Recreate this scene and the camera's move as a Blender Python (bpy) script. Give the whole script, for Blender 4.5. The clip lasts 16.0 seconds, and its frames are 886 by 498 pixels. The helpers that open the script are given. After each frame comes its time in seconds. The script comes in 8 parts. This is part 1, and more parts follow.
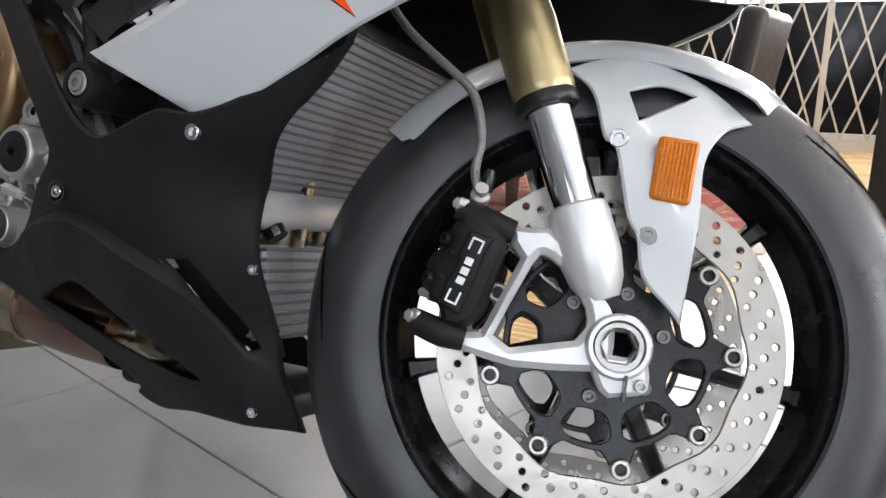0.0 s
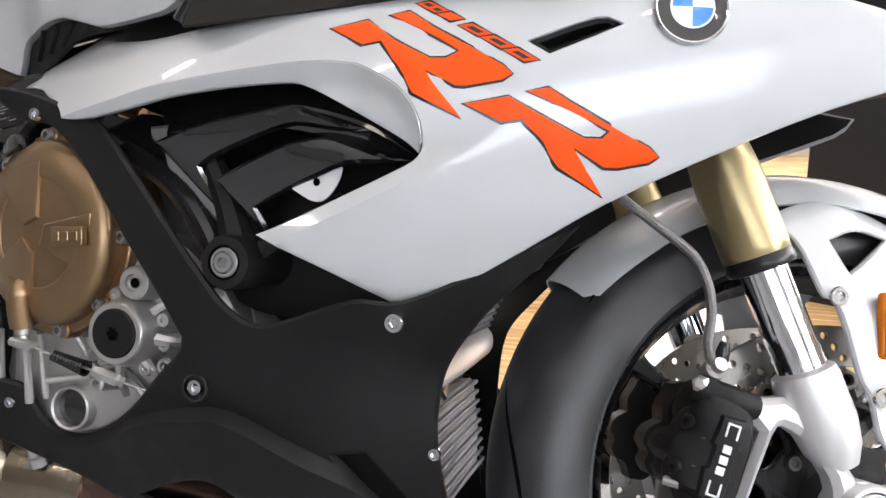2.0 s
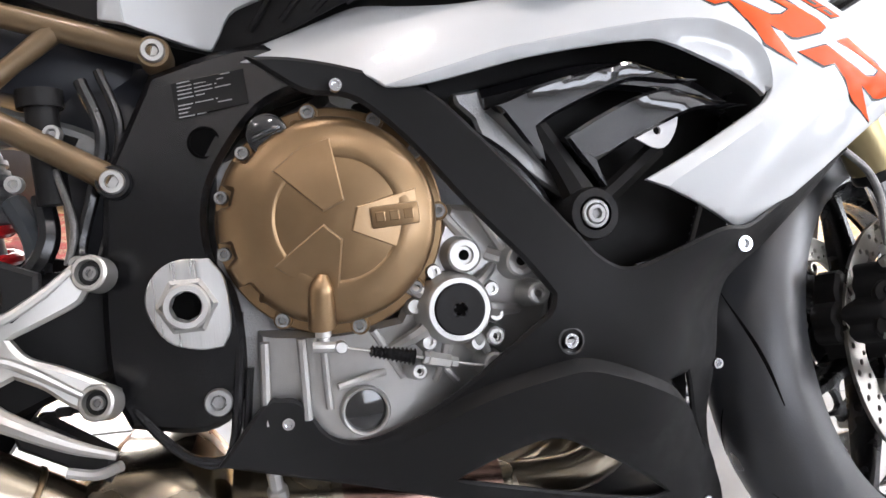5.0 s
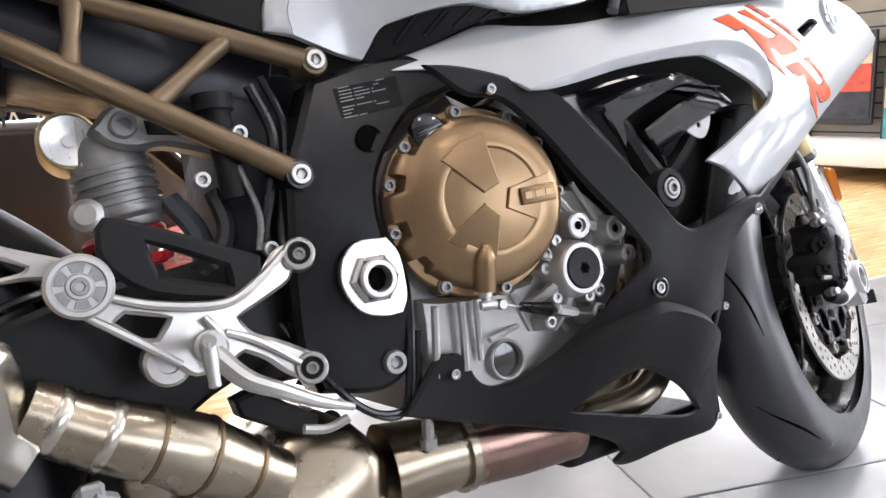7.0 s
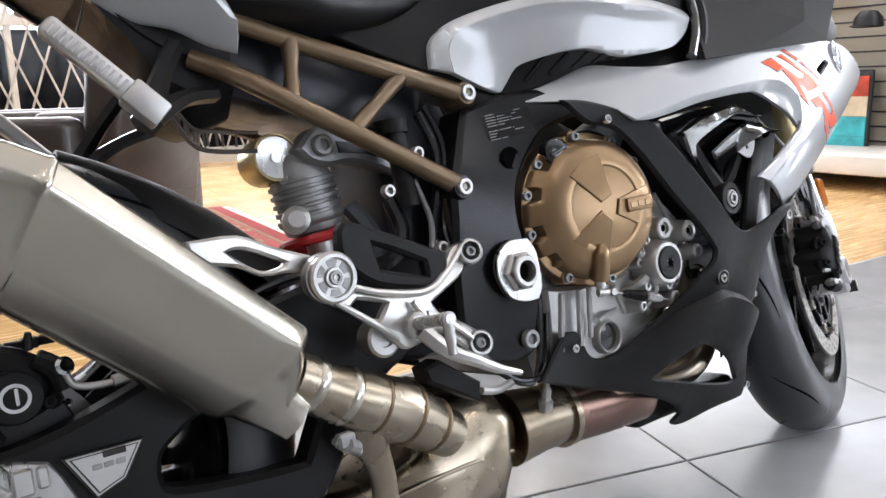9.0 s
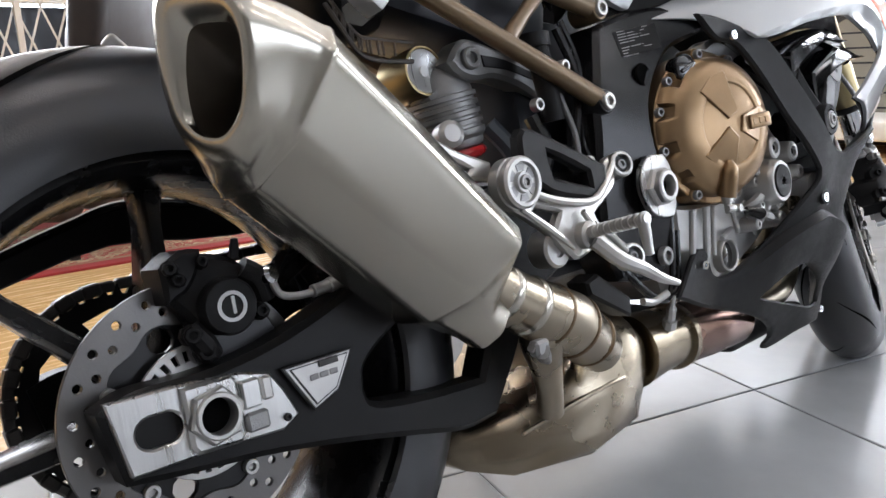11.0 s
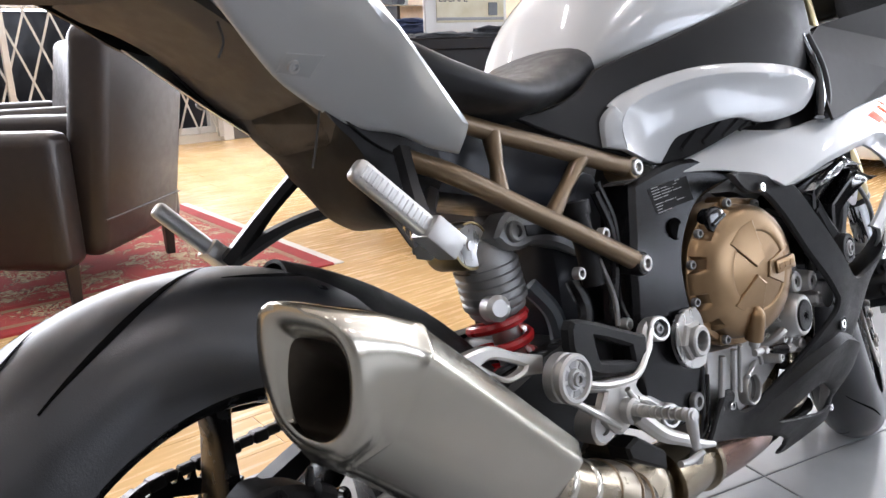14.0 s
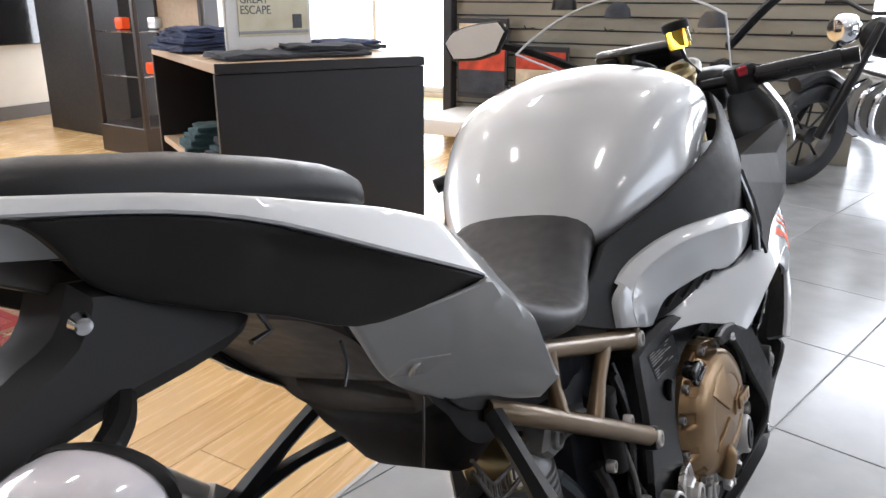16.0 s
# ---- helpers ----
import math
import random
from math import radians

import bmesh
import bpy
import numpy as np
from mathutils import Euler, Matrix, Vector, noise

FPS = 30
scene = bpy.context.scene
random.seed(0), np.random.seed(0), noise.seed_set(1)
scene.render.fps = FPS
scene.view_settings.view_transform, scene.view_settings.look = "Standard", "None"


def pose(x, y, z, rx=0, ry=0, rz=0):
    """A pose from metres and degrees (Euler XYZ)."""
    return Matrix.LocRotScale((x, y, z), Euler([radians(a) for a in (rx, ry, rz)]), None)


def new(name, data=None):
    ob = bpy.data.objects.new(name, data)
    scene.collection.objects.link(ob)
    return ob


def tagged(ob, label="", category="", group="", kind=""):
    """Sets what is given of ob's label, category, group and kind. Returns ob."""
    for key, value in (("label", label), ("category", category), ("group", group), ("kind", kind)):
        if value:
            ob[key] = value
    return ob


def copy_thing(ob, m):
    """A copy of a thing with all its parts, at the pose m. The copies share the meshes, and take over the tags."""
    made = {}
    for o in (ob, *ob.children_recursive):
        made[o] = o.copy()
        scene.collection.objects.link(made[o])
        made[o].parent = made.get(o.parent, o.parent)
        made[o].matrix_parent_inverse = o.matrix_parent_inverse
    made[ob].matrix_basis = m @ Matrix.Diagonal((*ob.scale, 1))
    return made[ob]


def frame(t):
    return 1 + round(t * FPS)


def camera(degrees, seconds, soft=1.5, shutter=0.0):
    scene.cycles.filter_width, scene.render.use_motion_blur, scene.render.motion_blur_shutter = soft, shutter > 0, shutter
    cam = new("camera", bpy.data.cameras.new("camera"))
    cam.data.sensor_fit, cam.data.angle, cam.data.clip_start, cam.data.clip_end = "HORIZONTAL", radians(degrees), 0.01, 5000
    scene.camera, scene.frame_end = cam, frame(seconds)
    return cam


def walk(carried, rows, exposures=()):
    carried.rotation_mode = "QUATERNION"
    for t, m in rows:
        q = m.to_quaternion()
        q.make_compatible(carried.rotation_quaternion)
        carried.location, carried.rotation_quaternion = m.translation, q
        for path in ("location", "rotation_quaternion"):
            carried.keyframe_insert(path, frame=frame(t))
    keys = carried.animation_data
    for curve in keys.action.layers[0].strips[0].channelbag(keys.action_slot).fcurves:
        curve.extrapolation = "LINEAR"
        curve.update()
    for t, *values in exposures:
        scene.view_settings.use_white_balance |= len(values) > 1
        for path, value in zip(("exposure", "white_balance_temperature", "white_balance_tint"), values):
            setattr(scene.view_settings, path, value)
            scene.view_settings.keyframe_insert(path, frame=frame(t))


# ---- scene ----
cam = camera(60.1, 16.0)
METRES = 2.8064
BASE = pose(1.6034, -0.6751, 0.5342, -12.663, -1.268, 26.494)
ROWS = [
    (0.0, 0.0, 0.0, 0.0, -0.0, 0.0, -0.0),
    (0.5, -0.0206, 0.009, 0.0204, -2.21, -0.0, 1.52),
    (1.0, -0.0492, 0.0189, 0.0362, -4.65, 0.02, 2.75),
    (1.5, -0.0792, 0.0275, 0.047, -7.13, -0.09, 3.9),
    (2.0, -0.1073, 0.0337, 0.0595, -10.72, -0.28, 3.93),
    (2.5, -0.1342, 0.0371, 0.0689, -15.28, 0.07, 3.68),
    (3.0, -0.1703, 0.0407, 0.0704, -20.71, 0.69, 4.66),
    (3.5, -0.2096, 0.0577, 0.0703, -27.06, 0.57, 6.87),
    (4.0, -0.2505, 0.0802, 0.0715, -33.13, -0.83, 8.86),
    (4.5, -0.2853, 0.0999, 0.068, -36.17, -2.34, 10.34),
    (7.0, -0.4386, 0.1719, 0.0861, -56.33, -5.53, 13.79),
    (7.5, -0.4668, 0.1821, 0.0916, -58.0, -5.24, 13.94),
    (8.0, -0.4919, 0.1947, 0.1006, -59.53, -5.56, 13.68),
    (8.5, -0.5145, 0.2031, 0.11, -61.04, -6.24, 13.32),
    (9.0, -0.5366, 0.2115, 0.1151, -62.22, -7.31, 13.05),
    (9.5, -0.5552, 0.2318, 0.1173, -63.5, -8.64, 13.13),
    (10.0, -0.5663, 0.2571, 0.1165, -65.19, -10.02, 13.46),
    (12.5, -0.5759, 0.3249, 0.0979, -69.25, -8.19, 14.28),
    (13.0, -0.5758, 0.316, 0.1236, -68.8, -8.25, 13.95),
    (13.5, -0.5762, 0.308, 0.1519, -68.77, -9.16, 13.92),
    (14.0, -0.5741, 0.3071, 0.1907, -69.18, -11.48, 14.07),
    (14.5, -0.5679, 0.3199, 0.227, -71.1, -13.29, 14.03),
    (15.0, -0.5551, 0.3336, 0.26, -74.78, -15.08, 13.65),
    (15.5, -0.5476, 0.3667, 0.2862, -81.32, -17.11, 13.0),
    (16.0, -0.5383, 0.4063, 0.3067, -88.8, -19.26, 12.47),
]
walk(cam, [(t, BASE @ pose(METRES * x, METRES * y, METRES * z, 90 + pitch, roll, yaw)) for t, x, y, z, yaw, pitch, roll in ROWS], [(0.0, -0.10, 6550, 14), (1.0, -0.15, 6700, 18), (2.0, 0.34, 6750, 18), (3.0, 0.25, 6750, 18), (4.0, 0.44, 6800, 18), (4.6, 0.68, 6700, 18), (7.0, 0.47, 6500, 18), (8.5, 0.27, 6450, 17), (10.0, -0.02, 6400, 16), (12.5, -0.08, 6400, 17), (13.5, 0.16, 6400, 18), (14.5, 0.09, 6350, 17), (15.5, -0.06, 6400, 17), (16.0, -0.30, 6450, 16)])

# ---- light ----
world = bpy.data.worlds.new("sky")
scene.world = world
world.use_nodes = True
wn = world.node_tree
sky = wn.nodes.new("ShaderNodeTexSky")
sky.sky_type, sky.sun_disc = 'NISHITA', False
sky.sun_elevation, sky.sun_rotation = radians(42), radians(60)
wn.links.new(sky.outputs[0], wn.nodes["Background"].inputs[0])
wn.nodes["Background"].inputs[1].default_value = 0.12


def area(name, m, sx, sy, power, colour=(1, 1, 1)):
    la = bpy.data.lights.new(name, 'AREA')
    la.shape, la.size, la.size_y, la.energy, la.color = 'RECTANGLE', sx, sy, power, colour
    ob = new(name, la)
    ob.matrix_world = m
    return ob


# ---- helpers of this scene ----
from mathutils.geometry import delaunay_2d_cdt

PI = math.pi


def link(ob, bm, smooth=34):
    lim = radians(smooth)
    bmesh.ops.recalc_face_normals(bm, faces=bm.faces)
    for f in bm.faces:
        f.smooth = True
    for e in bm.edges:
        if len(e.link_faces) == 2 and e.calc_face_angle(0) > lim:
            e.smooth = False
    bm.to_mesh(ob.data)
    bm.free()


def part(name, bm, material, parent=None, label="", xf=None, smooth=34):
    """Links a bmesh as one mesh object, under parent if one is given."""
    if xf is not None:
        bmesh.ops.transform(bm, matrix=xf, verts=bm.verts)
    ob = new(name, bpy.data.meshes.new(name))
    ob.data.materials.append(material)
    link(ob, bm, smooth)
    ob.parent = parent
    if label:
        tagged(ob, label)
    return ob


def thing(name, m, label, category, group="", kind=""):
    ob = new(name)
    ob.empty_display_size = 0.1
    ob.matrix_world = m
    return tagged(ob, label, category, group, kind)


def catmull(pts, per=4, closed=True, corner=50):
    """Rounds a polyline; turns sharper than corner stay corners."""
    P = [Vector(p) for p in pts]
    n = len(P)
    d = len(P[0])
    out = []
    sharp = []
    for i in range(n):
        a, b, c = P[i - 1], P[i], P[(i + 1) % n]
        u, v = b - a, c - b
        s = u.length > 1e-9 and v.length > 1e-9 and u.angle(v, 0) > radians(corner)
        sharp.append(s or (not closed and i in (0, n - 1)))
    for i in range(n if closed else n - 1):
        p1, p2 = P[i], P[(i + 1) % n]
        p0 = P[i - 1] if not sharp[i] else p1 + (p1 - p2)
        p3 = P[(i + 2) % n] if not sharp[(i + 1) % n] else p2 + (p2 - p1)
        for k in range(per):
            t = k / per
            out.append(0.5 * ((2 * p1) + (p2 - p0) * t + (2 * p0 - 5 * p1 + 4 * p2 - p3) * t * t + (3 * p1 - p0 - 3 * p2 + p3) * t ** 3))
    if not closed:
        out.append(P[-1].copy())
    return out


def smooth_at(x, xs, ys):
    """A smooth curve through a few knots."""
    p = catmull([Vector(q) for q in zip(xs, ys)], 8, False, 181)
    return np.interp(x, [q.x for q in p], [q.y for q in p])


def spline(anchors):
    """A thin-plate surface y(x, z) through a few points."""
    A = np.array([(p[0], p[2]) for p in anchors], float)
    Y = np.array([p[1] for p in anchors], float)
    n = len(A)
    ker = lambda r2: r2 * np.log(r2 + 1e-9)
    M = np.zeros((n + 3, n + 3))
    M[:n, :n] = ker(((A[:, None] - A[None]) ** 2).sum(-1)) + np.eye(n) * 1e-4
    M[:n, n:] = np.c_[np.ones(n), A]
    M[n:, :n] = M[:n, n:].T
    w = np.linalg.solve(M, np.r_[Y, 0, 0, 0])
    return lambda x, z: float(ker(((A - (x, z)) ** 2).sum(-1)) @ w[:n] + w[n] + w[n + 1] * x + w[n + 2] * z)


def inside(p, poly):
    c = False
    for i in range(len(poly)):
        a, b = poly[i - 1], poly[i]
        if (a[1] > p[1]) != (b[1] > p[1]) and p[0] < (b[0] - a[0]) * (p[1] - a[1]) / (b[1] - a[1]) + a[0]:
            c = not c
    return c


def inset(poly, b):
    n = len(poly)
    area2 = sum(poly[i - 1][0] * poly[i][1] - poly[i][0] * poly[i - 1][1] for i in range(n))
    s = 1 if area2 > 0 else -1
    out = []
    for i in range(n):
        u = (poly[i] - poly[i - 1])
        v = (poly[(i + 1) % n] - poly[i])
        u = u.normalized() if u.length > 1e-9 else v.normalized()
        v = v.normalized() if v.length > 1e-9 else u
        t = u + v
        t = t.normalized() if t.length > 1e-6 else u
        out.append(poly[i] + Vector((-t.y, t.x)) * s * b)
    return out


def sheet(outline, surface, thick=0.004, holes=(), bevel=0.0015, per=4, corner=50, grid=0.02, flip=1, back=True, lines=()):
    """A panel in the x-z plane with a curved face y = surface(x, z), an edge of some thickness and a back."""
    f = surface if callable(surface) else (lambda x, z: surface)
    loops = [catmull([Vector(p) for p in outline], per, True, corner)]
    for h in holes:
        loops.append(catmull([Vector(p) for p in h], per, True, corner))
    ins = []
    for k, lp in enumerate(loops):
        ins.append(inset(lp, bevel if k == 0 else -bevel))
    pts, edges = [], []
    for lp in ins:
        o = len(pts)
        pts += lp
        edges += [(o + i, o + (i + 1) % len(lp)) for i in range(len(lp))]
    edge = np.array([(p.x, p.y) for p in pts])
    for line in lines:
        last = None
        for q in line:
            if inside(q, ins[0]) and not any(inside(q, h) for h in ins[1:]) and ((edge - q) ** 2).sum(1).min() > 0.0025 ** 2:
                pts.append(Vector(q))
                if last is not None:
                    edges.append((last, len(pts) - 1))
                last = len(pts) - 1
            else:
                last = None
    xs = [p.x for p in ins[0]]
    zs = [p.y for p in ins[0]]
    B = np.array([(p.x, p.y) for p in pts])
    gx, gz = np.meshgrid(np.arange(min(xs), max(xs), grid), np.arange(min(zs), max(zs), grid))
    if callable(surface):
        for x, z in zip(gx.ravel(), gz.ravel()):
            if ((B - (x, z)) ** 2).sum(1).min() > (grid * 0.45) ** 2 and inside((x, z), ins[0]) and not any(inside((x, z), h) for h in ins[1:]):
                pts.append(Vector((x, z)))
    vv, ee, ff, ov, oe, of = delaunay_2d_cdt(pts, edges, [], 0, 1e-7)
    bm = bmesh.new()
    front = [bm.verts.new((p.x, f(p.x, p.y) * flip, p.y)) for p in vv]
    rear = [bm.verts.new((p.x, (f(p.x, p.y) + thick) * flip, p.y)) for p in vv] if back else None
    for t in ff:
        c = sum((vv[i] for i in t), Vector((0, 0))) / len(t)
        if inside(c, ins[0]) and not any(inside(c, h) for h in ins[1:]):
            bm.faces.new([front[i] for i in t])
            if back:
                bm.faces.new([rear[i] for i in reversed(t)])
    where = {}
    for i, o in enumerate(ov):
        for k in o:
            where[k] = i
    o = 0
    for lp in loops:
        n = len(lp)
        r1 = [bm.verts.new((p.x, (f(p.x, p.y) + bevel) * flip, p.y)) for p in lp]
        r2 = [bm.verts.new((p.x, (f(p.x, p.y) + thick) * flip, p.y)) for p in lp]
        for i in range(n):
            j = (i + 1) % n
            a, b = front[where[o + i]], front[where[o + j]]
            quads = [(a, b, r1[j], r1[i]), (r1[i], r1[j], r2[j], r2[i])]
            if back:
                quads.append((r2[i], r2[j], rear[where[o + j]], rear[where[o + i]]))
            for q in quads:
                if len(set(q)) == 4:
                    try:
                        bm.faces.new(q)
                    except ValueError:
                        pass
        o += n
    loose = [v for v in bm.verts if not v.link_faces]
    bmesh.ops.delete(bm, geom=loose, context='VERTS')
    return bm


def tube(pts, r, n=10, per=5, closed=False, corner=181, caps=True):
    """A tube along a rounded line; r is one radius or one for each point."""
    P = catmull(pts, per, closed, corner)
    m = len(P)
    rs = [r] * m if not hasattr(r, '__len__') else list(np.interp(np.linspace(0, 1, m), np.linspace(0, 1, len(r)), r))
    bm = bmesh.new()
    rings = []
    nrm = None
    for i, p in enumerate(P):
        t = (P[(i + 1) % m] - P[i - 1]) if closed or 0 < i < m - 1 else ((P[1] - P[0]) if i == 0 else (P[-1] - P[-2]))
        t = t.normalized() if t.length > 1e-9 else Vector((1, 0, 0))
        if nrm is None:
            nrm = t.orthogonal().normalized()
        nrm = (nrm - t * nrm.dot(t))
        nrm = nrm.normalized() if nrm.length > 1e-6 else t.orthogonal().normalized()
        b = t.cross(nrm)
        rings.append([bm.verts.new(p + (nrm * math.cos(2 * PI * k / n) + b * math.sin(2 * PI * k / n)) * rs[i]) for k in range(n)])
    for i in range(m if closed else m - 1):
        a, b = rings[i], rings[(i + 1) % m]
        for k in range(n):
            bm.faces.new((a[k], a[(k + 1) % n], b[(k + 1) % n], b[k]))
    if caps and not closed:
        bm.faces.new(rings[0])
        bm.faces.new(list(reversed(rings[-1])))
    return bm


def lathe(profile, origin=(0, 0, 0), axis=(0, -1, 0), n=32, closed=False, start=0.0):
    """Turns a profile of (radius, distance along the axis) round the axis."""
    ax = Vector(axis).normalized()
    u = ax.orthogonal().normalized() if abs(ax.y) < 0.99 else Vector((1, 0, 0))
    v = ax.cross(u)
    o = Vector(origin)
    bm = bmesh.new()
    rings = []
    for r, h in profile:
        if r < 1e-6:
            rings.append([bm.verts.new(o + ax * h)])
        else:
            rings.append([bm.verts.new(o + ax * h + (u * math.cos(start + 2 * PI * k / n) + v * math.sin(start + 2 * PI * k / n)) * r) for k in range(n)])
    m = len(rings)
    for i in range(m if closed else m - 1):
        a, b = rings[i], rings[(i + 1) % m]
        for k in range(n):
            l = (k + 1) % n
            if len(a) == 1 and len(b) == 1:
                continue
            if len(a) == 1:
                bm.faces.new((a[0], b[l], b[k]))
            elif len(b) == 1:
                bm.faces.new((a[k], a[l], b[0]))
            else:
                bm.faces.new((a[k], a[l], b[l], b[k]))
    return bm


def loft(rings, cap=True, closed=False):
    bm = bmesh.new()
    R = [[bm.verts.new(p) for p in r] for r in rings]
    n = len(R[0])
    m = len(R)
    for i in range(m if closed else m - 1):
        a, b = R[i], R[(i + 1) % m]
        for k in range(n):
            bm.faces.new((a[k], a[(k + 1) % n], b[(k + 1) % n], b[k]))
    if cap and not closed:
        bm.faces.new(R[0])
        bm.faces.new(list(reversed(R[-1])))
    return bm


def box(cx, cy, cz, sx, sy, sz, bevel=0.004, seg=2, m=None):
    bm = bmesh.new()
    bmesh.ops.create_cube(bm, size=1)
    bmesh.ops.transform(bm, matrix=Matrix.Translation((cx, cy, cz)) @ Matrix.Diagonal((sx, sy, sz, 1)), verts=bm.verts)
    if bevel:
        bmesh.ops.bevel(bm, geom=bm.edges[:], offset=min(bevel, 0.45 * min(sx, sy, sz)), segments=seg, affect='EDGES', profile=0.5)
    if m is not None:
        bmesh.ops.transform(bm, matrix=m, verts=bm.verts)
    return bm


def merge(*bms):
    out = bmesh.new()
    for b in bms:
        me = bpy.data.meshes.new("tmp")
        b.to_mesh(me)
        b.free()
        out.from_mesh(me)
        bpy.data.meshes.remove(me)
    return out


def bolt_head(pos, r=0.006, axis=(0, -1, 0), h=0.006):
    """A socket-head screw."""
    bm = lathe([(0, 0), (r, 0), (r, h * 0.75), (r * 0.9, h), (r * 0.55, h)], pos, axis, 16)
    hexa = lathe([(r * 0.55, h), (r * 0.5, h * 0.35), (0, h * 0.35)], pos, axis, 6)
    return merge(bm, hexa)


# ---- materials ----
def mat(name, base, rough=0.5, metal=0.0, coat=0.0, vary=0.12, scale=40.0, bump=0.0, bscale=300.0, base2=None, flakes=0.0, rvary=0.08, stretch=None, random=0.0, spec=0.5):
    m = bpy.data.materials.new(name)
    m.use_nodes = True
    nt = m.node_tree
    b = nt.nodes["Principled BSDF"]
    b.inputs["Roughness"].default_value = rough
    b.inputs["Metallic"].default_value = metal
    b.inputs["Coat Weight"].default_value = coat
    b.inputs["Coat Roughness"].default_value = 0.04
    b.inputs["Specular IOR Level"].default_value = spec
    tc = nt.nodes.new("ShaderNodeTexCoord")
    src = tc.outputs["Object"]
    if stretch:
        mp = nt.nodes.new("ShaderNodeMapping")
        mp.inputs["Scale"].default_value = stretch[:3]
        if len(stretch) > 3:
            mp.inputs["Rotation"].default_value = stretch[3:]
        nt.links.new(src, mp.inputs[0])
        src = mp.outputs[0]
    no = nt.nodes.new("ShaderNodeTexNoise")
    no.inputs["Scale"].default_value = scale
    no.inputs["Detail"].default_value = 6
    nt.links.new(src, no.inputs["Vector"])
    n2 = nt.nodes.new("ShaderNodeTexNoise")
    n2.inputs["Scale"].default_value = scale * 0.11
    n2.inputs["Detail"].default_value = 3
    nt.links.new(tc.outputs["Object"], n2.inputs["Vector"])
    add = nt.nodes.new("ShaderNodeMath")
    add.operation = 'ADD'
    nt.links.new(no.outputs["Fac"], add.inputs[0])
    nt.links.new(n2.outputs["Fac"], add.inputs[1])
    half = nt.nodes.new("ShaderNodeMath")
    half.operation = 'MULTIPLY'
    half.inputs[1].default_value = 0.5
    nt.links.new(add.outputs[0], half.inputs[0])
    fac = half.outputs[0]
    if random:
        oi = nt.nodes.new("ShaderNodeObjectInfo")
        mr = nt.nodes.new("ShaderNodeMath")
        mr.operation = 'MULTIPLY_ADD'
        mr.inputs[1].default_value = random
        nt.links.new(oi.outputs["Random"], mr.inputs[0])
        nt.links.new(fac, mr.inputs[2])
        sb = nt.nodes.new("ShaderNodeMath")
        sb.operation = 'SUBTRACT'
        sb.inputs[1].default_value = random * 0.5
        nt.links.new(mr.outputs[0], sb.inputs[0])
        fac = sb.outputs[0]
    cr = nt.nodes.new("ShaderNodeValToRGB")
    c1 = [max(0, c * (1 - vary)) for c in base]
    c2 = list(base2) if base2 else [min(1, c * (1 + vary)) for c in base]
    cr.color_ramp.elements[0].color = (*c1, 1)
    cr.color_ramp.elements[1].color = (*c2, 1)
    cr.color_ramp.elements[0].position, cr.color_ramp.elements[1].position = 0.32, 0.68
    nt.links.new(fac, cr.inputs[0])
    nt.links.new(cr.outputs[0], b.inputs["Base Color"])
    rr = nt.nodes.new("ShaderNodeMapRange")
    rr.inputs["To Min"].default_value = max(0.01, rough - rvary)
    rr.inputs["To Max"].default_value = min(1, rough + rvary)
    rr.inputs["From Min"].default_value, rr.inputs["From Max"].default_value = 0.3, 0.7
    nt.links.new(no.outputs["Fac"], rr.inputs["Value"])
    nt.links.new(rr.outputs[0], b.inputs["Roughness"])
    if bump:
        nb = nt.nodes.new("ShaderNodeTexNoise")
        nb.inputs["Scale"].default_value = bscale
        nb.inputs["Detail"].default_value = 4
        nt.links.new(src, nb.inputs["Vector"])
        bp = nt.nodes.new("ShaderNodeBump")
        bp.inputs["Strength"].default_value = bump
        bp.inputs["Distance"].default_value = 0.002
        nt.links.new(nb.outputs["Fac"], bp.inputs["Height"])
        nt.links.new(bp.outputs[0], b.inputs["Normal"])
    return m


def glass(name, colour=(1, 1, 1), rough=0.02):
    m = bpy.data.materials.new(name)
    m.use_nodes = True
    b = m.node_tree.nodes["Principled BSDF"]
    b.inputs["Base Color"].default_value = (*colour, 1)
    b.inputs["Transmission Weight"].default_value = 1
    b.inputs["Roughness"].default_value = rough
    return m


def glow(name, colour, strength):
    m = bpy.data.materials.new(name)
    m.use_nodes = True
    b = m.node_tree.nodes["Principled BSDF"]
    b.inputs["Emission Color"].default_value = (*colour, 1)
    b.inputs["Emission Strength"].default_value = strength
    b.inputs["Base Color"].default_value = (*colour, 1)
    return m


WHITE = mat("white_paint", (0.50, 0.52, 0.53), 0.34, 0.15, 1.0, 0.025, 30, rvary=0.02)
BLACK = mat("black_plastic", (0.0085, 0.0082, 0.0084), 0.50, 0, 0, 0.2, 60, 0.2, 1500, rvary=0.05, spec=0.22)
GLOSS = mat("gloss_black", (0.008, 0.008, 0.009), 0.1, 0, 1.0, 0.1, 30)
SATIN = mat("satin_black_metal", (0.012, 0.012, 0.013), 0.30, 0.3, 0, 0.2, 50, 0.04, 900, rvary=0.015)
WHEELBK = mat("black_wheel_paint", (0.007, 0.007, 0.0075), 0.26, 0, 0, 0.15, 40, 0.02, 900, rvary=0.04, spec=0.32)
FRAMEBK = mat("black_frame_paint", (0.006, 0.006, 0.0068), 0.24, 0, 0, 0.15, 50, 0.10, 750, rvary=0.03, spec=0.38)
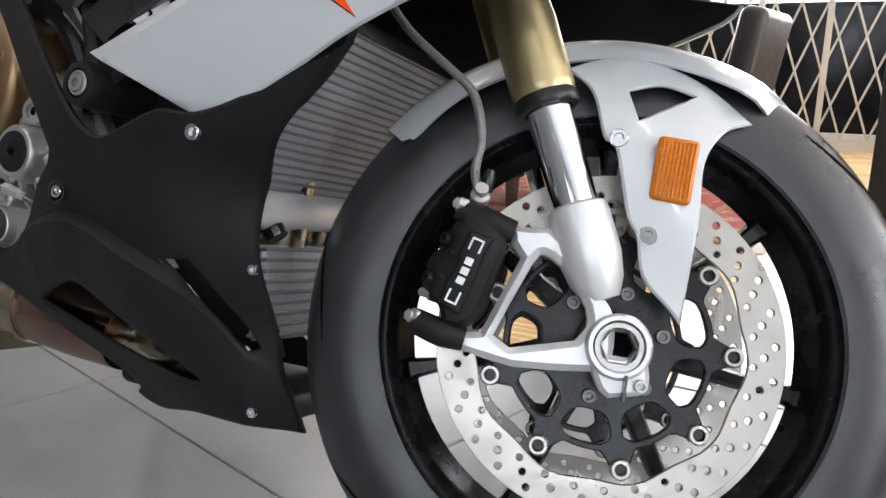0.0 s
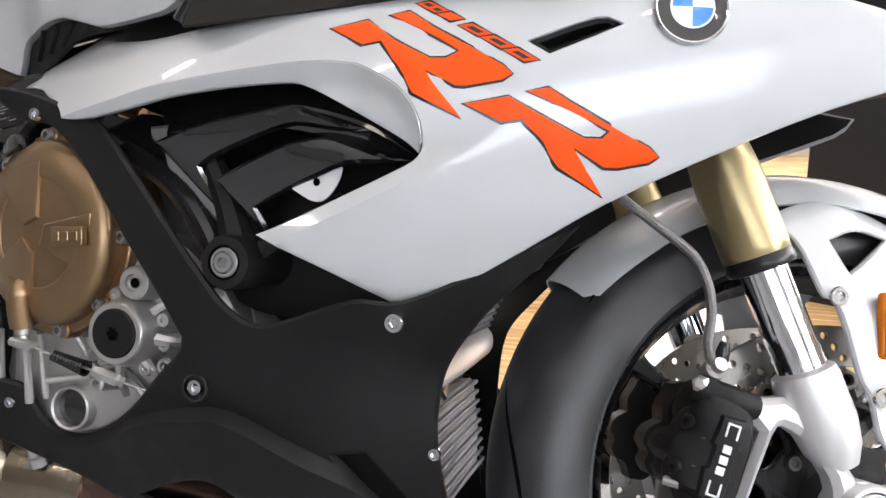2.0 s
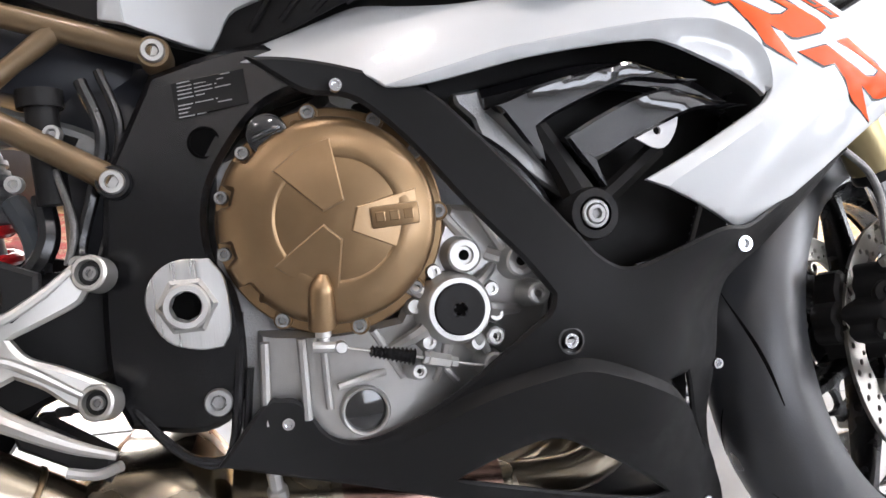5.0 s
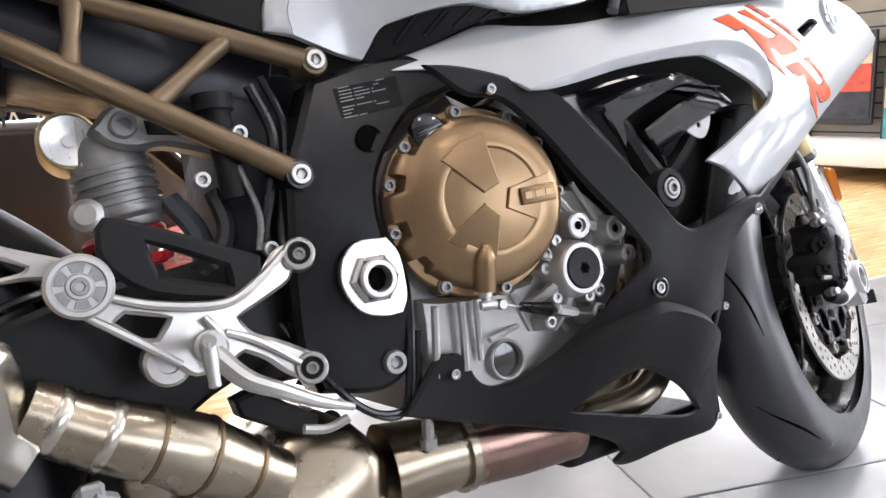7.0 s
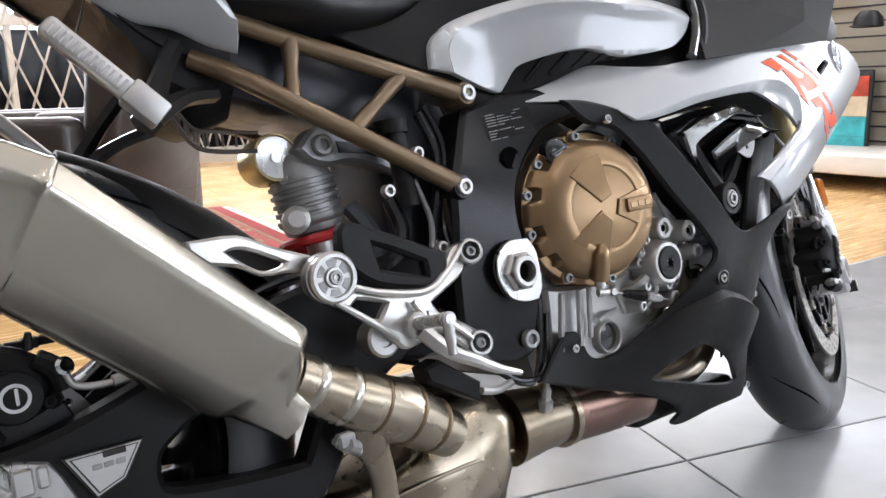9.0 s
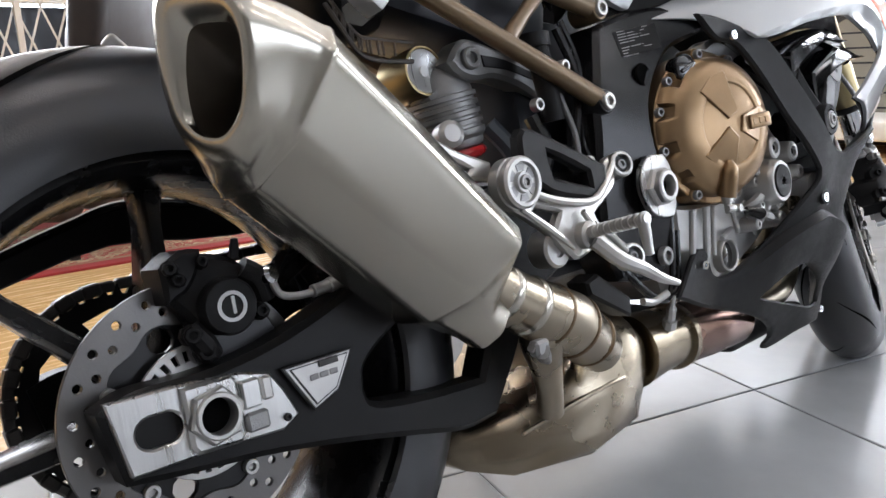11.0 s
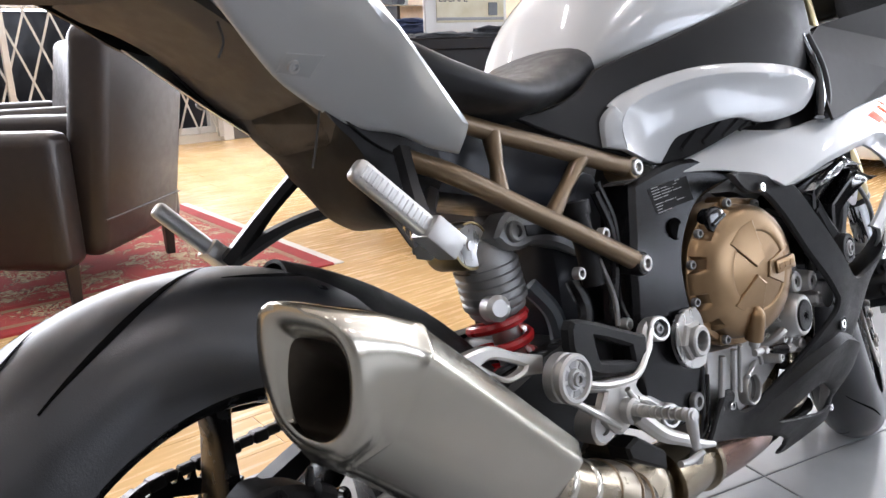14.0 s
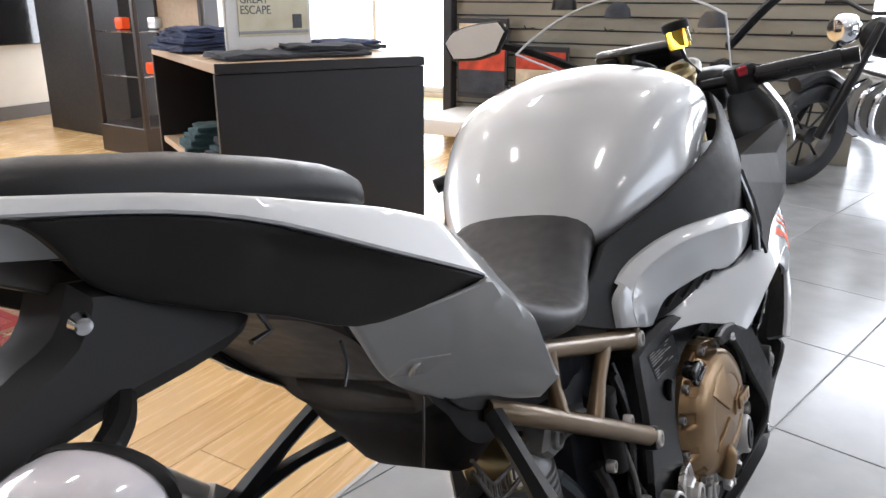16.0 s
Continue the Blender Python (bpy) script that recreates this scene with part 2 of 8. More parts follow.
BRONZE = mat("bronze_engine_paint", (0.285, 0.186, 0.100), 0.33, 0.88, 0.12, 0.08, 80, 0.06, 1200, rvary=0.04)
FRAMEBR = mat("brown_frame_paint", (0.17, 0.115, 0.062), 0.38, 0.5, 0.3, 0.08, 60, 0.06, 900)
GOLD = mat("gold_anodised", (0.40, 0.325, 0.175), 0.34, 0.95, 0, 0.05, 40, rvary=0.03)
CHROME = mat("polished_steel", (0.75, 0.77, 0.8), 0.08, 1.0, 0, 0.03, 40)
ALU = mat("cast_aluminium", (0.50, 0.495, 0.48), 0.40, 0.85, 0, 0.08, 90, 0.15, 900)
ALUW = mat("silver_painted_aluminium", (0.68, 0.68, 0.68), 0.4, 0.5, 0.2, 0.05, 60, 0.05, 1200)
ALUR = mat("polished_cast_aluminium", (0.56, 0.55, 0.525), 0.36, 0.9, 0, 0.06, 70, 0.06, 700, rvary=0.06)
ENGINE = mat("engine_aluminium", (0.30, 0.30, 0.297), 0.45, 0.7, 0, 0.15, 50, 0.3, 500)
STEEL = mat("brushed_muffler_steel", (0.53, 0.50, 0.43), 0.235, 1.0, 0, 0.03, 40, 0.0, 900, rvary=0.012, stretch=(0.03, 1.0, 0.9, 0, 0.70, 0))
PIPE = mat("heat_tinted_steel", (0.33, 0.26, 0.17), 0.27, 1.0, 0, 0.25, 9, 0.0, 300, base2=(0.46, 0.41, 0.33), rvary=0.03)
PURPLE = mat("heat_blued_steel", (0.20, 0.10, 0.09), 0.25, 1.0, 0, 0.3, 14, base2=(0.30, 0.2, 0.16))
RUBBER = mat("tyre_rubber", (0.0145, 0.0155, 0.018), 0.35, 0, 0, 0.35, 14, 0.12, 700, rvary=0.09, spec=0.66)
# matt black for the shade painted into tread grooves, bores and sockets
SHADEBK = mat("groove_and_bore_shade", (0.003, 0.003, 0.003), 0.95, 0, 0, 0.1, 40, spec=0.05)
DISC = mat("brake_disc_steel", (0.40, 0.38, 0.345), 0.33, 1.0, 0, 0.1, 40, 0.08, 400, rvary=0.1)
# disc steel darkened for the rear disc's shade; the front disc bolts share it
SHADEDISC = mat("shaded_disc_steel", (0.16, 0.155, 0.15), 0.4, 0.9, 0, 0.12, 40, 0.08, 400)
ORANGE = mat("orange_decal", (0.95, 0.085, 0.004), 0.45, 0, 0, 0.04, 40, spec=0.22)
DECALBK = mat("black_decal", (0.01, 0.01, 0.01), 0.35, 0, 0.5, 0.1, 40)
DECALWH = mat("white_print", (0.72, 0.72, 0.72), 0.45, 0, 0, 0.05, 60)
GREYTXT = mat("grey_print", (0.30, 0.30, 0.30), 0.55, 0, 0, 0.1, 60)
BLUE = mat("blue_enamel", (0.02, 0.22, 0.68), 0.25, 0, 1.0, 0.05, 40)
RED = mat("red_spring_paint", (0.42, 0.012, 0.014), 0.3, 0, 0.6, 0.08, 40)
AMBER = mat("amber_reflector", (0.56, 0.155, 0.001), 0.2, 0, 0.15, 0.2, 300, 0.3, 250, spec=0.3)
TAILBK = mat("grey_black_tail_plastic", (0.019, 0.018, 0.018), 0.5, 0, 0, 0.15, 60, 0.12, 1500, rvary=0.04, spec=0.3)
NAVYBK = mat("blue_black_plastic", (0.011, 0.013, 0.019), 0.38, 0, 0, 0.15, 50, 0.03, 900, spec=0.4)
SEAT = mat("seat_vinyl", (0.008, 0.008, 0.009), 0.44, 0, 0, 0.1, 60, 0.12, 1400, spec=0.35)
FINS = mat("radiator_fins", (0.32, 0.33, 0.35), 0.4, 0.4, 0, 0.15, 120, 0.4, 900)
BRAID = mat("steel_braid", (0.20, 0.195, 0.19), 0.35, 0.8, 0, 0.35, 500, 0.6, 900)
HOSE = mat("black_rubber_hose", (0.012, 0.012, 0.013), 0.20, 0, 0, 0.2, 60)
GREYHOSE = mat("grey_blue_hose", (0.045, 0.055, 0.065), 0.5, 0, 0, 0.1, 60)
AMBERFLUID = glass("brake_fluid", (0.85, 0.6, 0.05), 0.1)
CLEAR = bpy.data.materials.new("clear_screen")
CLEAR.use_nodes = True
cn = CLEAR.node_tree
cn.nodes.remove(cn.nodes["Principled BSDF"])
cmix = cn.nodes.new("ShaderNodeMixShader")
cmix.inputs[0].default_value = 0.07
cgl = cn.nodes.new("ShaderNodeBsdfGlossy")
cgl.inputs["Roughness"].default_value = 0.03
ctr = cn.nodes.new("ShaderNodeBsdfTransparent")
ctr.inputs["Color"].default_value = (0.94, 0.96, 0.97, 1)
cn.links.new(ctr.outputs[0], cmix.inputs[1])
cn.links.new(cgl.outputs[0], cmix.inputs[2])
cn.links.new(cmix.outputs[0], cn.nodes["Material Output"].inputs["Surface"])
MIRROR = mat("mirror_silver", (0.85, 0.87, 0.88), 0.02, 1.0, 0, 0.01, 20, rvary=0.005)

# ---- the motorcycle: x ahead, y to its left, z up, rear axle over the origin ----
BIKE = pose(0, 0, 0.002, -12, 0, 0)
moto = thing("motorcycle", BIKE, "light white and black sports motorcycle leaning on its side stand", "motorcycle")
RAKE, STEERED = radians(23.1), radians(21)
FORK_UP = Vector((-math.sin(RAKE), 0, math.cos(RAKE)))
FORK_AHEAD = Vector((math.cos(RAKE), 0, math.sin(RAKE)))
CF = Vector((1.431, 0, 0.286))
CR = Vector((0, 0, 0.325))
_piv = CF - 0.032 * FORK_AHEAD
_off = Vector((-0.011, -0.010, -0.005))
STEER = Matrix.Translation(_piv + Vector((_off.x, 0, _off.z))) @ Matrix.Rotation(STEERED, 4, FORK_UP) @ Matrix.Translation(-_piv + Vector((0, _off.y, 0)))


def ring(c, r, n, z0=None):
    return [(c[0] + r * math.cos(2 * PI * k / n), c[1] + r * math.sin(2 * PI * k / n)) for k in range(n)]


def tyre(c, R, w, crown, bead, n=96):
    pr = []
    for k in range(-8, 9):
        a = k / 8 * PI / 2 * 0.96
        pr.append((R - crown + crown * math.cos(a), w / 2 * math.sin(a)))
    side = [(R - crown - 0.012, w / 2 * 1.0), (R - crown - 0.022, w / 2 * 0.975), (bead + 0.026, w / 2 * 0.955), (bead + 0.0245, w / 2 * 0.965), (bead + 0.022, w / 2 * 0.965), (bead + 0.0205, w / 2 * 0.945), (bead + 0.014, w / 2 * 0.90), (bead + 0.0125, w / 2 * 0.905), (bead + 0.010, w / 2 * 0.905), (bead + 0.0085, w / 2 * 0.875), (bead + 0.004, w / 2 * 0.84), (bead - 0.004, w / 2 * 0.78), (bead - 0.006, w / 2 * 0.6)]
    pr = [(r, -h) for r, h in reversed(side)] + pr + side
    return lathe(pr, c, (0, -1, 0), n, closed=True)


def groove(c, R, w, crown, a0, a1, f0, f1, width=0.0035, bend=0.25, n=14):
    """The shade of a tread groove: a thin dark strip laid just over the crown, from angle a0, share f0 of the half
    width, to a1, f1.
    """
    bm = bmesh.new()
    rows = []
    for i in range(n + 1):
        t = i / n
        ang = radians(a0 + (a1 - a0) * t)
        f = f0 + (f1 - f0) * t + bend * math.sin(PI * t)
        half = width * (0.25 + math.sin(PI * min(max(t, 0.04), 0.96))) / 2
        row = []
        for s, lift in ((-1, 0.0004), (0, 0.0002), (1, 0.0004)):
            g = f + s * half / (w / 2)
            p = g * PI / 2
            r = R - crown + (crown + lift) * math.cos(p)
            row.append(bm.verts.new(c + Vector((r * math.cos(ang), (w / 2 + lift) * math.sin(p), r * math.sin(ang)))))
        rows.append(row)
    for a, b in zip(rows, rows[1:]):
        for k in range(2):
            bm.faces.new((a[k], a[k + 1], b[k + 1], b[k]))
    return bm


def rim(c, r, w):
    h = w / 2
    pr = [(r + 0.006, -h), (r + 0.006, -h + 0.004), (r - 0.004, -h + 0.006), (r - 0.012, -h + 0.03), (r - 0.012, h - 0.03), (r - 0.004, h - 0.006), (r + 0.006, h - 0.004), (r + 0.006, h),
          (r - 0.004, h + 0.001), (r - 0.012, h - 0.006), (r - 0.015, h - 0.016), (r - 0.019, h - 0.030), (r - 0.026, 0), (r - 0.019, -h + 0.030), (r - 0.015, -h + 0.016), (r - 0.012, -h + 0.006), (r - 0.004, -h - 0.001)]
    return lathe(pr, c, (0, -1, 0), 96, closed=True)


def spoke(c, ang, r0, r1, w0, w1, d0, d1):
    """One cast spoke, thick at both ends, with a slight ridge."""
    rings = []
    for t in (0, 0.12, 0.3, 0.55, 0.8, 0.93, 1.0):
        r = r0 + (r1 - r0) * t
        flare = 1 + 1.1 * max(0, (t - 0.8) / 0.2) ** 2 + 0.8 * max(0, (0.2 - t) / 0.2) ** 2
        w = (w0 + (w1 - w0) * t) * flare
        d = d0 + (d1 - d0) * t
        sec = [(-w / 2, -d * 0.32), (-w * 0.3, -d / 2), (w * 0.3, -d / 2), (w / 2, -d * 0.32), (w / 2, d * 0.32), (w * 0.3, d / 2), (-w * 0.3, d / 2), (-w / 2, d * 0.32)]
        rr = []
        for s, y in sec:
            rr.append(c + Vector((r * math.cos(ang) - s * math.sin(ang), y, r * math.sin(ang) + s * math.cos(ang))))
        rings.append(rr)
    return loft(rings)


def drilled_disc(c, y, R, r, thick, rows, n_in=20, wave=0.0):
    holes = []
    for count, rad, size, off in rows:
        for k in range(count):
            a = 2 * PI * (k + off) / count
            holes.append(ring((c.x + rad * math.cos(a), c.z + rad * math.sin(a)), size, 8))
    inner = [(c.x + (r + wave * math.cos(10 * 2 * PI * k / 80)) * math.cos(2 * PI * k / 80), c.z + (r + wave * math.cos(10 * 2 * PI * k / 80)) * math.sin(2 * PI * k / 80)) for k in range(80)]
    holes.append(inner)
    return sheet(ring((c.x, c.z), R, 96), y, thick, holes, 0.0006, per=1, back=True)


# ---- front wheel, forks and mudguard, turned with the bars ----
fw = part("front_wheel", rim(CF, 0.216, 0.094), WHEELBK, moto, "black cast alloy front wheel", STEER)
part("tyre", tyre(CF, 0.302, 0.122, 0.062, 0.223), RUBBER, fw, "front road tyre with long curved grooves", STEER)
for k in range(8):
    a = k * 45 + 8
    for s in (1, -1):
        # the tread is not cut: dark strips give the grooves' shade
        part("tread_groove", groove(CF, 0.302, 0.122, 0.062, a + 20 * (s < 0), a + 26 + 20 * (s < 0), 0.10 * s, 0.62 * s, 0.0024, 0.12 * s), SHADEBK, fw, "", STEER)
part("hub", lathe([(0.0, 0.062), (0.03, 0.062), (0.045, 0.05), (0.034, 0.02), (0.034, -0.02), (0.045, -0.05), (0.03, -0.062), (0, -0.062)], CF, (0, -1, 0), 28), SATIN, fw, "", STEER)
for k in range(7):
    part("spoke", spoke(CF, radians(197.5 + 360 / 7 * k), 0.03, 0.199, 0.022, 0.013, 0.055, 0.026), WHEELBK, fw, "", STEER)
CD = CF + Vector((0, 0, -0.005))
DROWS = [(30, 0.1315, 0.0032, 0), (30, 0.1405, 0.0036, 0.33), (30, 0.1505, 0.0036, 0.66)]
for sy in (-0.070, 0.065):
    d = part("brake_disc", drilled_disc(CD, sy, 0.160, 0.1245, 0.005, DROWS, wave=0.0025), DISC, fw, "drilled steel brake disc", STEER)
    car = []
    for k in range(144):
        a = 2 * PI * k / 144
        lobe = max(0, math.cos(9 * (a - radians(3)))) ** 1.6
        r = 0.0965 + 0.0215 * lobe
        car.append((CD.x + r * math.cos(a), CD.z + r * math.sin(a)))
    slots = []
    for k in range(9):
        a = 2 * PI * (k + 0.5) / 9 + radians(3)
        pts = [(0.064, -0.20), (0.074, -0.27), (0.084, -0.275), (0.090, -0.18), (0.0905, 0), (0.090, 0.18), (0.084, 0.275), (0.074, 0.27), (0.064, 0.20), (0.061, 0)]
        slots.append([(CD.x + r * math.cos(a + b), CD.z + r * math.sin(a + b)) for r, b in pts])
    part("disc_carrier", sheet(car, sy - 0.002, 0.008, slots + [ring((CD.x, CD.z), 0.03, 24)], 0.0012, per=2), WHEELBK, fw, "", STEER)
    for k in range(9):
        a = 2 * PI * k / 9 + radians(3)
        p = (CD.x + 0.112 * math.cos(a), sy + 0.006, CD.z + 0.112 * math.sin(a))
        part("disc_rivet", lathe([(0, -0.003), (0.0098, -0.003), (0.0098, 0.011), (0.0082, 0.013), (0.0058, 0.013), (0.005, 0.006), (0, 0.006)], p, (0, -1, 0), 18), DISC, fw, "", STEER)
    for k in range(6):
        a = 2 * PI * k / 6 + radians(17)
        p = (CD.x + 0.050 * math.cos(a), sy - 0.002, CD.z + 0.050 * math.sin(a))
        part("disc_bolt", bolt_head(p, 0.0068), SHADEDISC, fw, "", STEER)

for s, nm in ((-1, "right"), (1, "left")):
    y = 0.108 * s
    foot = Vector((CF.x, y, CF.z))
    leg = part("fork_leg", lathe([(0.0, 0.222), (0.025, 0.222), (0.0292, 0.228), (0.0300, 0.236), (0.0300, 0.30), (0.0272, 0.33), (0.0272, 0.705), (0.0, 0.705)], foot, FORK_UP, 32), GOLD, moto, "gold anodised upside-down fork tube", STEER)
    part("fork_seal", lathe([(0.0225, 0.214), (0.0285, 0.215), (0.0302, 0.218), (0.0302, 0.222), (0.029, 0.228)], foot, FORK_UP, 32), SATIN, leg, "", STEER)
    part("stanchion", lathe([(0.0212, 0.08), (0.0212, 0.23)], foot, FORK_UP, 32), CHROME, leg, "bright chrome stanchion", STEER)
    part("fork_cap", lathe([(0.031, 0.70), (0.031, 0.714), (0.025, 0.718), (0.022, 0.726), (0.013, 0.726), (0.012, 0.716), (0, 0.716)], foot, FORK_UP, 28), GOLD, leg, "pale gold fork top cap", STEER)
    # cast foot with the axle clamp and the calliper arms
    prof = [(0.0, 0.124), (0.0225, 0.124), (0.027, 0.121), (0.0285, 0.113), (0.0285, 0.075), (0.024, 0.052), (0.016, 0.036), (0.0, 0.034)]
    ft = part("fork_foot", lathe(prof, foot, FORK_UP, 32), ALUW, leg, "silver cast fork foot", STEER)
    yo = s * 0.132
    ax_ = (CF.x + 0.003, yo - 0.012 * s, CF.z - 0.006)
    part("axle_clamp", lathe([(0, -0.03), (0.0275, -0.03), (0.0285, -0.026), (0.0285, 0.008), (0.026, 0.012), (0.0225, 0.012), (0.0215, 0.006)], ax_, (0, s, 0), 36), ALUW, leg, "", STEER)
    nut = lathe([(0.0217, 0.004), (0.0205, 0.010), (0.0165, 0.010)], ax_, (0, s, 0), 36)
    hexn = lathe([(0.0168, 0.010), (0.0148, 0.006), (0.0146, -0.025)], ax_, (0, s, 0), 6)
    part("wheel_axle", merge(nut, hexn), ALU, leg, "hollow hexagon wheel axle", STEER)
    # a black disc gives the dark inside of the hollow axle
    part("axle_bore", lathe([(0, -0.010), (0.0146, -0.010), (0.0146, -0.016), (0, -0.016)], ax_, (0, s, 0), 6), SHADEBK, leg, "", STEER)
    part("clamp_slot", box(ax_[0] + 0.008, yo - 0.0015 * s, ax_[2] - 0.034, 0.0024, 0.016, 0.022, 0.0004, 1, None), DECALBK, leg, "", STEER)
    lug = [(ax_[0] - 0.026, ax_[2] - 0.008), (ax_[0] + 0.026, ax_[2] - 0.008), (ax_[0] + 0.029, ax_[2] - 0.027), (ax_[0] + 0.022, ax_[2] - 0.038), (ax_[0] - 0.004, ax_[2] - 0.044), (ax_[0] - 0.013, ax_[2] - 0.036)]
    part("clamp_lug", sheet(lug, 0.0, 0.03, (), 0.004, per=3), ALUW, leg, "", STEER @ Matrix.Translation((0, -0.127 if s < 0 else 0.097, 0)))
    part("clamp_bolt", bolt_head((ax_[0] + 0.021, yo - 0.01 * s if s > 0 else yo - 0.000, ax_[2] - 0.030), 0.0058, (0, s, 0)), ALU, leg, "", STEER)
    arm = [(1.329, 0.371), (1.362, 0.375), (1.386, 0.358), (1.414, 0.324), (1.430, 0.300), (1.430, 0.256), (1.412, 0.255), (1.346, 0.249), (1.296, 0.258), (1.297, 0.272), (1.315, 0.275), (1.341, 0.345), (1.331, 0.356)]
    gap = [(1.352, 0.342), (1.360, 0.351), (1.378, 0.342), (1.403, 0.310), (1.406, 0.293), (1.398, 0.280), (1.342, 0.265), (1.326, 0.274)]
    part("calliper_arm", sheet(arm, -0.122, 0.022, [gap], 0.006, per=2, corner=40), ALUW, leg, "cast silver arm that carries the calliper", STEER @ Matrix.Diagonal((1, -s, 1, 1)))

# brake callipers, four pistons, radially mounted
for s in (-1, 1):
    out = [(1.288, 0.381), (1.299, 0.384), (1.312, 0.372), (1.324, 0.362), (1.326, 0.345), (1.319, 0.315), (1.312, 0.290), (1.298, 0.276), (1.282, 0.276), (1.276, 0.292), (1.266, 0.297), (1.261, 0.307), (1.264, 0.316), (1.259, 0.326), (1.264, 0.338), (1.277, 0.346), (1.277, 0.360), (1.284, 0.372)]
    f = spline([(1.25, -0.124, 0.28), (1.285, -0.142, 0.30), (1.30, -0.146, 0.35), (1.262, -0.126, 0.330), (1.325, -0.138, 0.36), (1.295, -0.134, 0.385), (1.315, -0.138, 0.30), (1.27, -0.128, 0.262)])
    xf = STEER if s < 0 else STEER @ Matrix.Diagonal((1, -1, 1, 1))
    cal = part("brake_calliper", sheet(out, f, 0.05, (), 0.005, grid=0.008, per=3, corner=60), BLACK, moto, "black radial four-piston brake calliper", xf)
    part("calliper_inner", sheet([(x * 0.96 + 0.04 * 1.29, z * 0.96 + 0.04 * 0.32) for x, z in out], -0.066, 0.03, (), 0.004), BLACK, cal, "", xf)
    # raised face plate, piston housings and the two mounting lugs with their bolts
    ua, va = Vector((0.284, 0, 0.959)), Vector((-0.959, 0, 0.284))
    mid = Vector((1.2955, 0, 0.3235))
    plate = [mid + ua * a + va * b for a, b in ((0.036, -0.011), (0.034, 0.010), (0.010, 0.012), (0.008, 0.009), (-0.008, 0.009), (-0.010, 0.012), (-0.034, 0.010), (-0.036, -0.011))]
    part("face_plate", sheet([(q.x, q.z) for q in plate], lambda x, z: f(x, z) - 0.0035, 0.006, (), 0.0018, per=2, grid=0.008, corner=40), BLACK, cal, "", xf)
    for a in (-0.019, 0.019):
        q = mid + ua * a + va * 0.020
        part("piston_housing", lathe([(0, -0.02), (0.0165, -0.02), (0.0165, 0.002), (0.014, 0.006), (0, 0.007)], (q.x, -0.122, q.z), (-0.75, -0.62, 0.12), 20), BLACK, cal, "", xf)
        part("calliper_bolt", bolt_head((q.x - 0.006, -0.127, q.z + 0.003), 0.0062, (-0.75, -0.62, 0.12), 0.006), BLACK, cal, "", xf)
    for (x, z), to in (((1.260, 0.276), (1.302, 0.266)), ((1.287, 0.379), (1.332, 0.365))):
        part("calliper_lug", tube([(x - 0.004, -0.124, z), ((x + to[0]) / 2, -0.128, (z + to[1]) / 2 - 0.002), (to[0], -0.126, to[1])], [0.0115, 0.0125, 0.0105], 14), BLACK, cal, "", xf)
        part("calliper_bolt", lathe([(0, -0.012), (0.0078, -0.012), (0.0078, 0.0), (0.0055, 0.002), (0.0055, 0.007), (0.004, 0.008), (0, 0.008)], (x - 0.004, -0.131, z + 0.003), (-0.55, -0.82, 0.1), 6), ALU, cal, "bright calliper bolt", xf)
    for a in (-0.013, 0.013):
        q0, q1 = mid + ua * a + va * -0.014, mid + ua * (a * 0.9) + va * 0.018
        part("calliper_seam", tube([(q0.x, f(q0.x, q0.z) + 0.0006, q0.z), (q1.x, f(q1.x, q1.z) + 0.0006, q1.z)], 0.0016, 6), DECALBK, cal, "", xf)
    part("pad_pin", tube([(1.268, -0.128, 0.300), (1.258, -0.120, 0.302)], 0.004, 10), ALU, cal, "", xf)
    if s < 0:
        # lettered mark drawn as plain bars
        turn = Matrix.Rotation(-radians(73.5), 4, 'Y')
        marks = [((k - 1) * 0.0088, 0, 0.0066, 0.0072) for k in range(3)]
        for t in (-1, 1):
            marks += [(0.0290 * t, 0, 0.0018, 0.0112), (0.0235 * t, 0.0047, 0.011, 0.0018), (0.0235 * t, -0.0047, 0.011, 0.0018)]
        for a, b, la, lb_ in marks:
            q = mid + ua * a + va * b
            part("mark_bar", box(0, 0, 0, la, 0.0014, lb_, 0.0004, 1, Matrix.Translation((q.x, f(q.x, q.z) - 0.0040, q.z)) @ turn), DECALWH, cal, "", xf)

# braided hose to the calliper
hose = part("brake_hose", tube([(1.16, -0.10, 0.60), (1.205, -0.115, 0.545), (1.245, -0.125, 0.512), (1.275, -0.13, 0.488), (1.287, -0.132, 0.464), (1.2915, -0.13, 0.440), (1.290, -0.128, 0.415), (1.296, -0.125, 0.396)], 0.0043, 10), BRAID, moto, "steel braided brake hose", STEER)
part("banjo", lathe([(0, 0), (0.009, 0), (0.009, 0.008), (0.006, 0.011), (0.006, 0.018), (0, 0.018)], (1.297, -0.118, 0.392), (0.1, -0.9, 0.4), 14), ALU, hose, "", STEER)
part("bleed_cap", lathe([(0, 0), (0.0055, 0), (0.006, 0.012), (0.004, 0.02), (0, 0.02)], (1.302, -0.125, 0.398), (0.1, -0.2, 1), 12), HOSE, hose, "black rubber bleed cap", STEER)

# mudguard: a shell over the tyre with a side blade and an amber reflector
rows = []
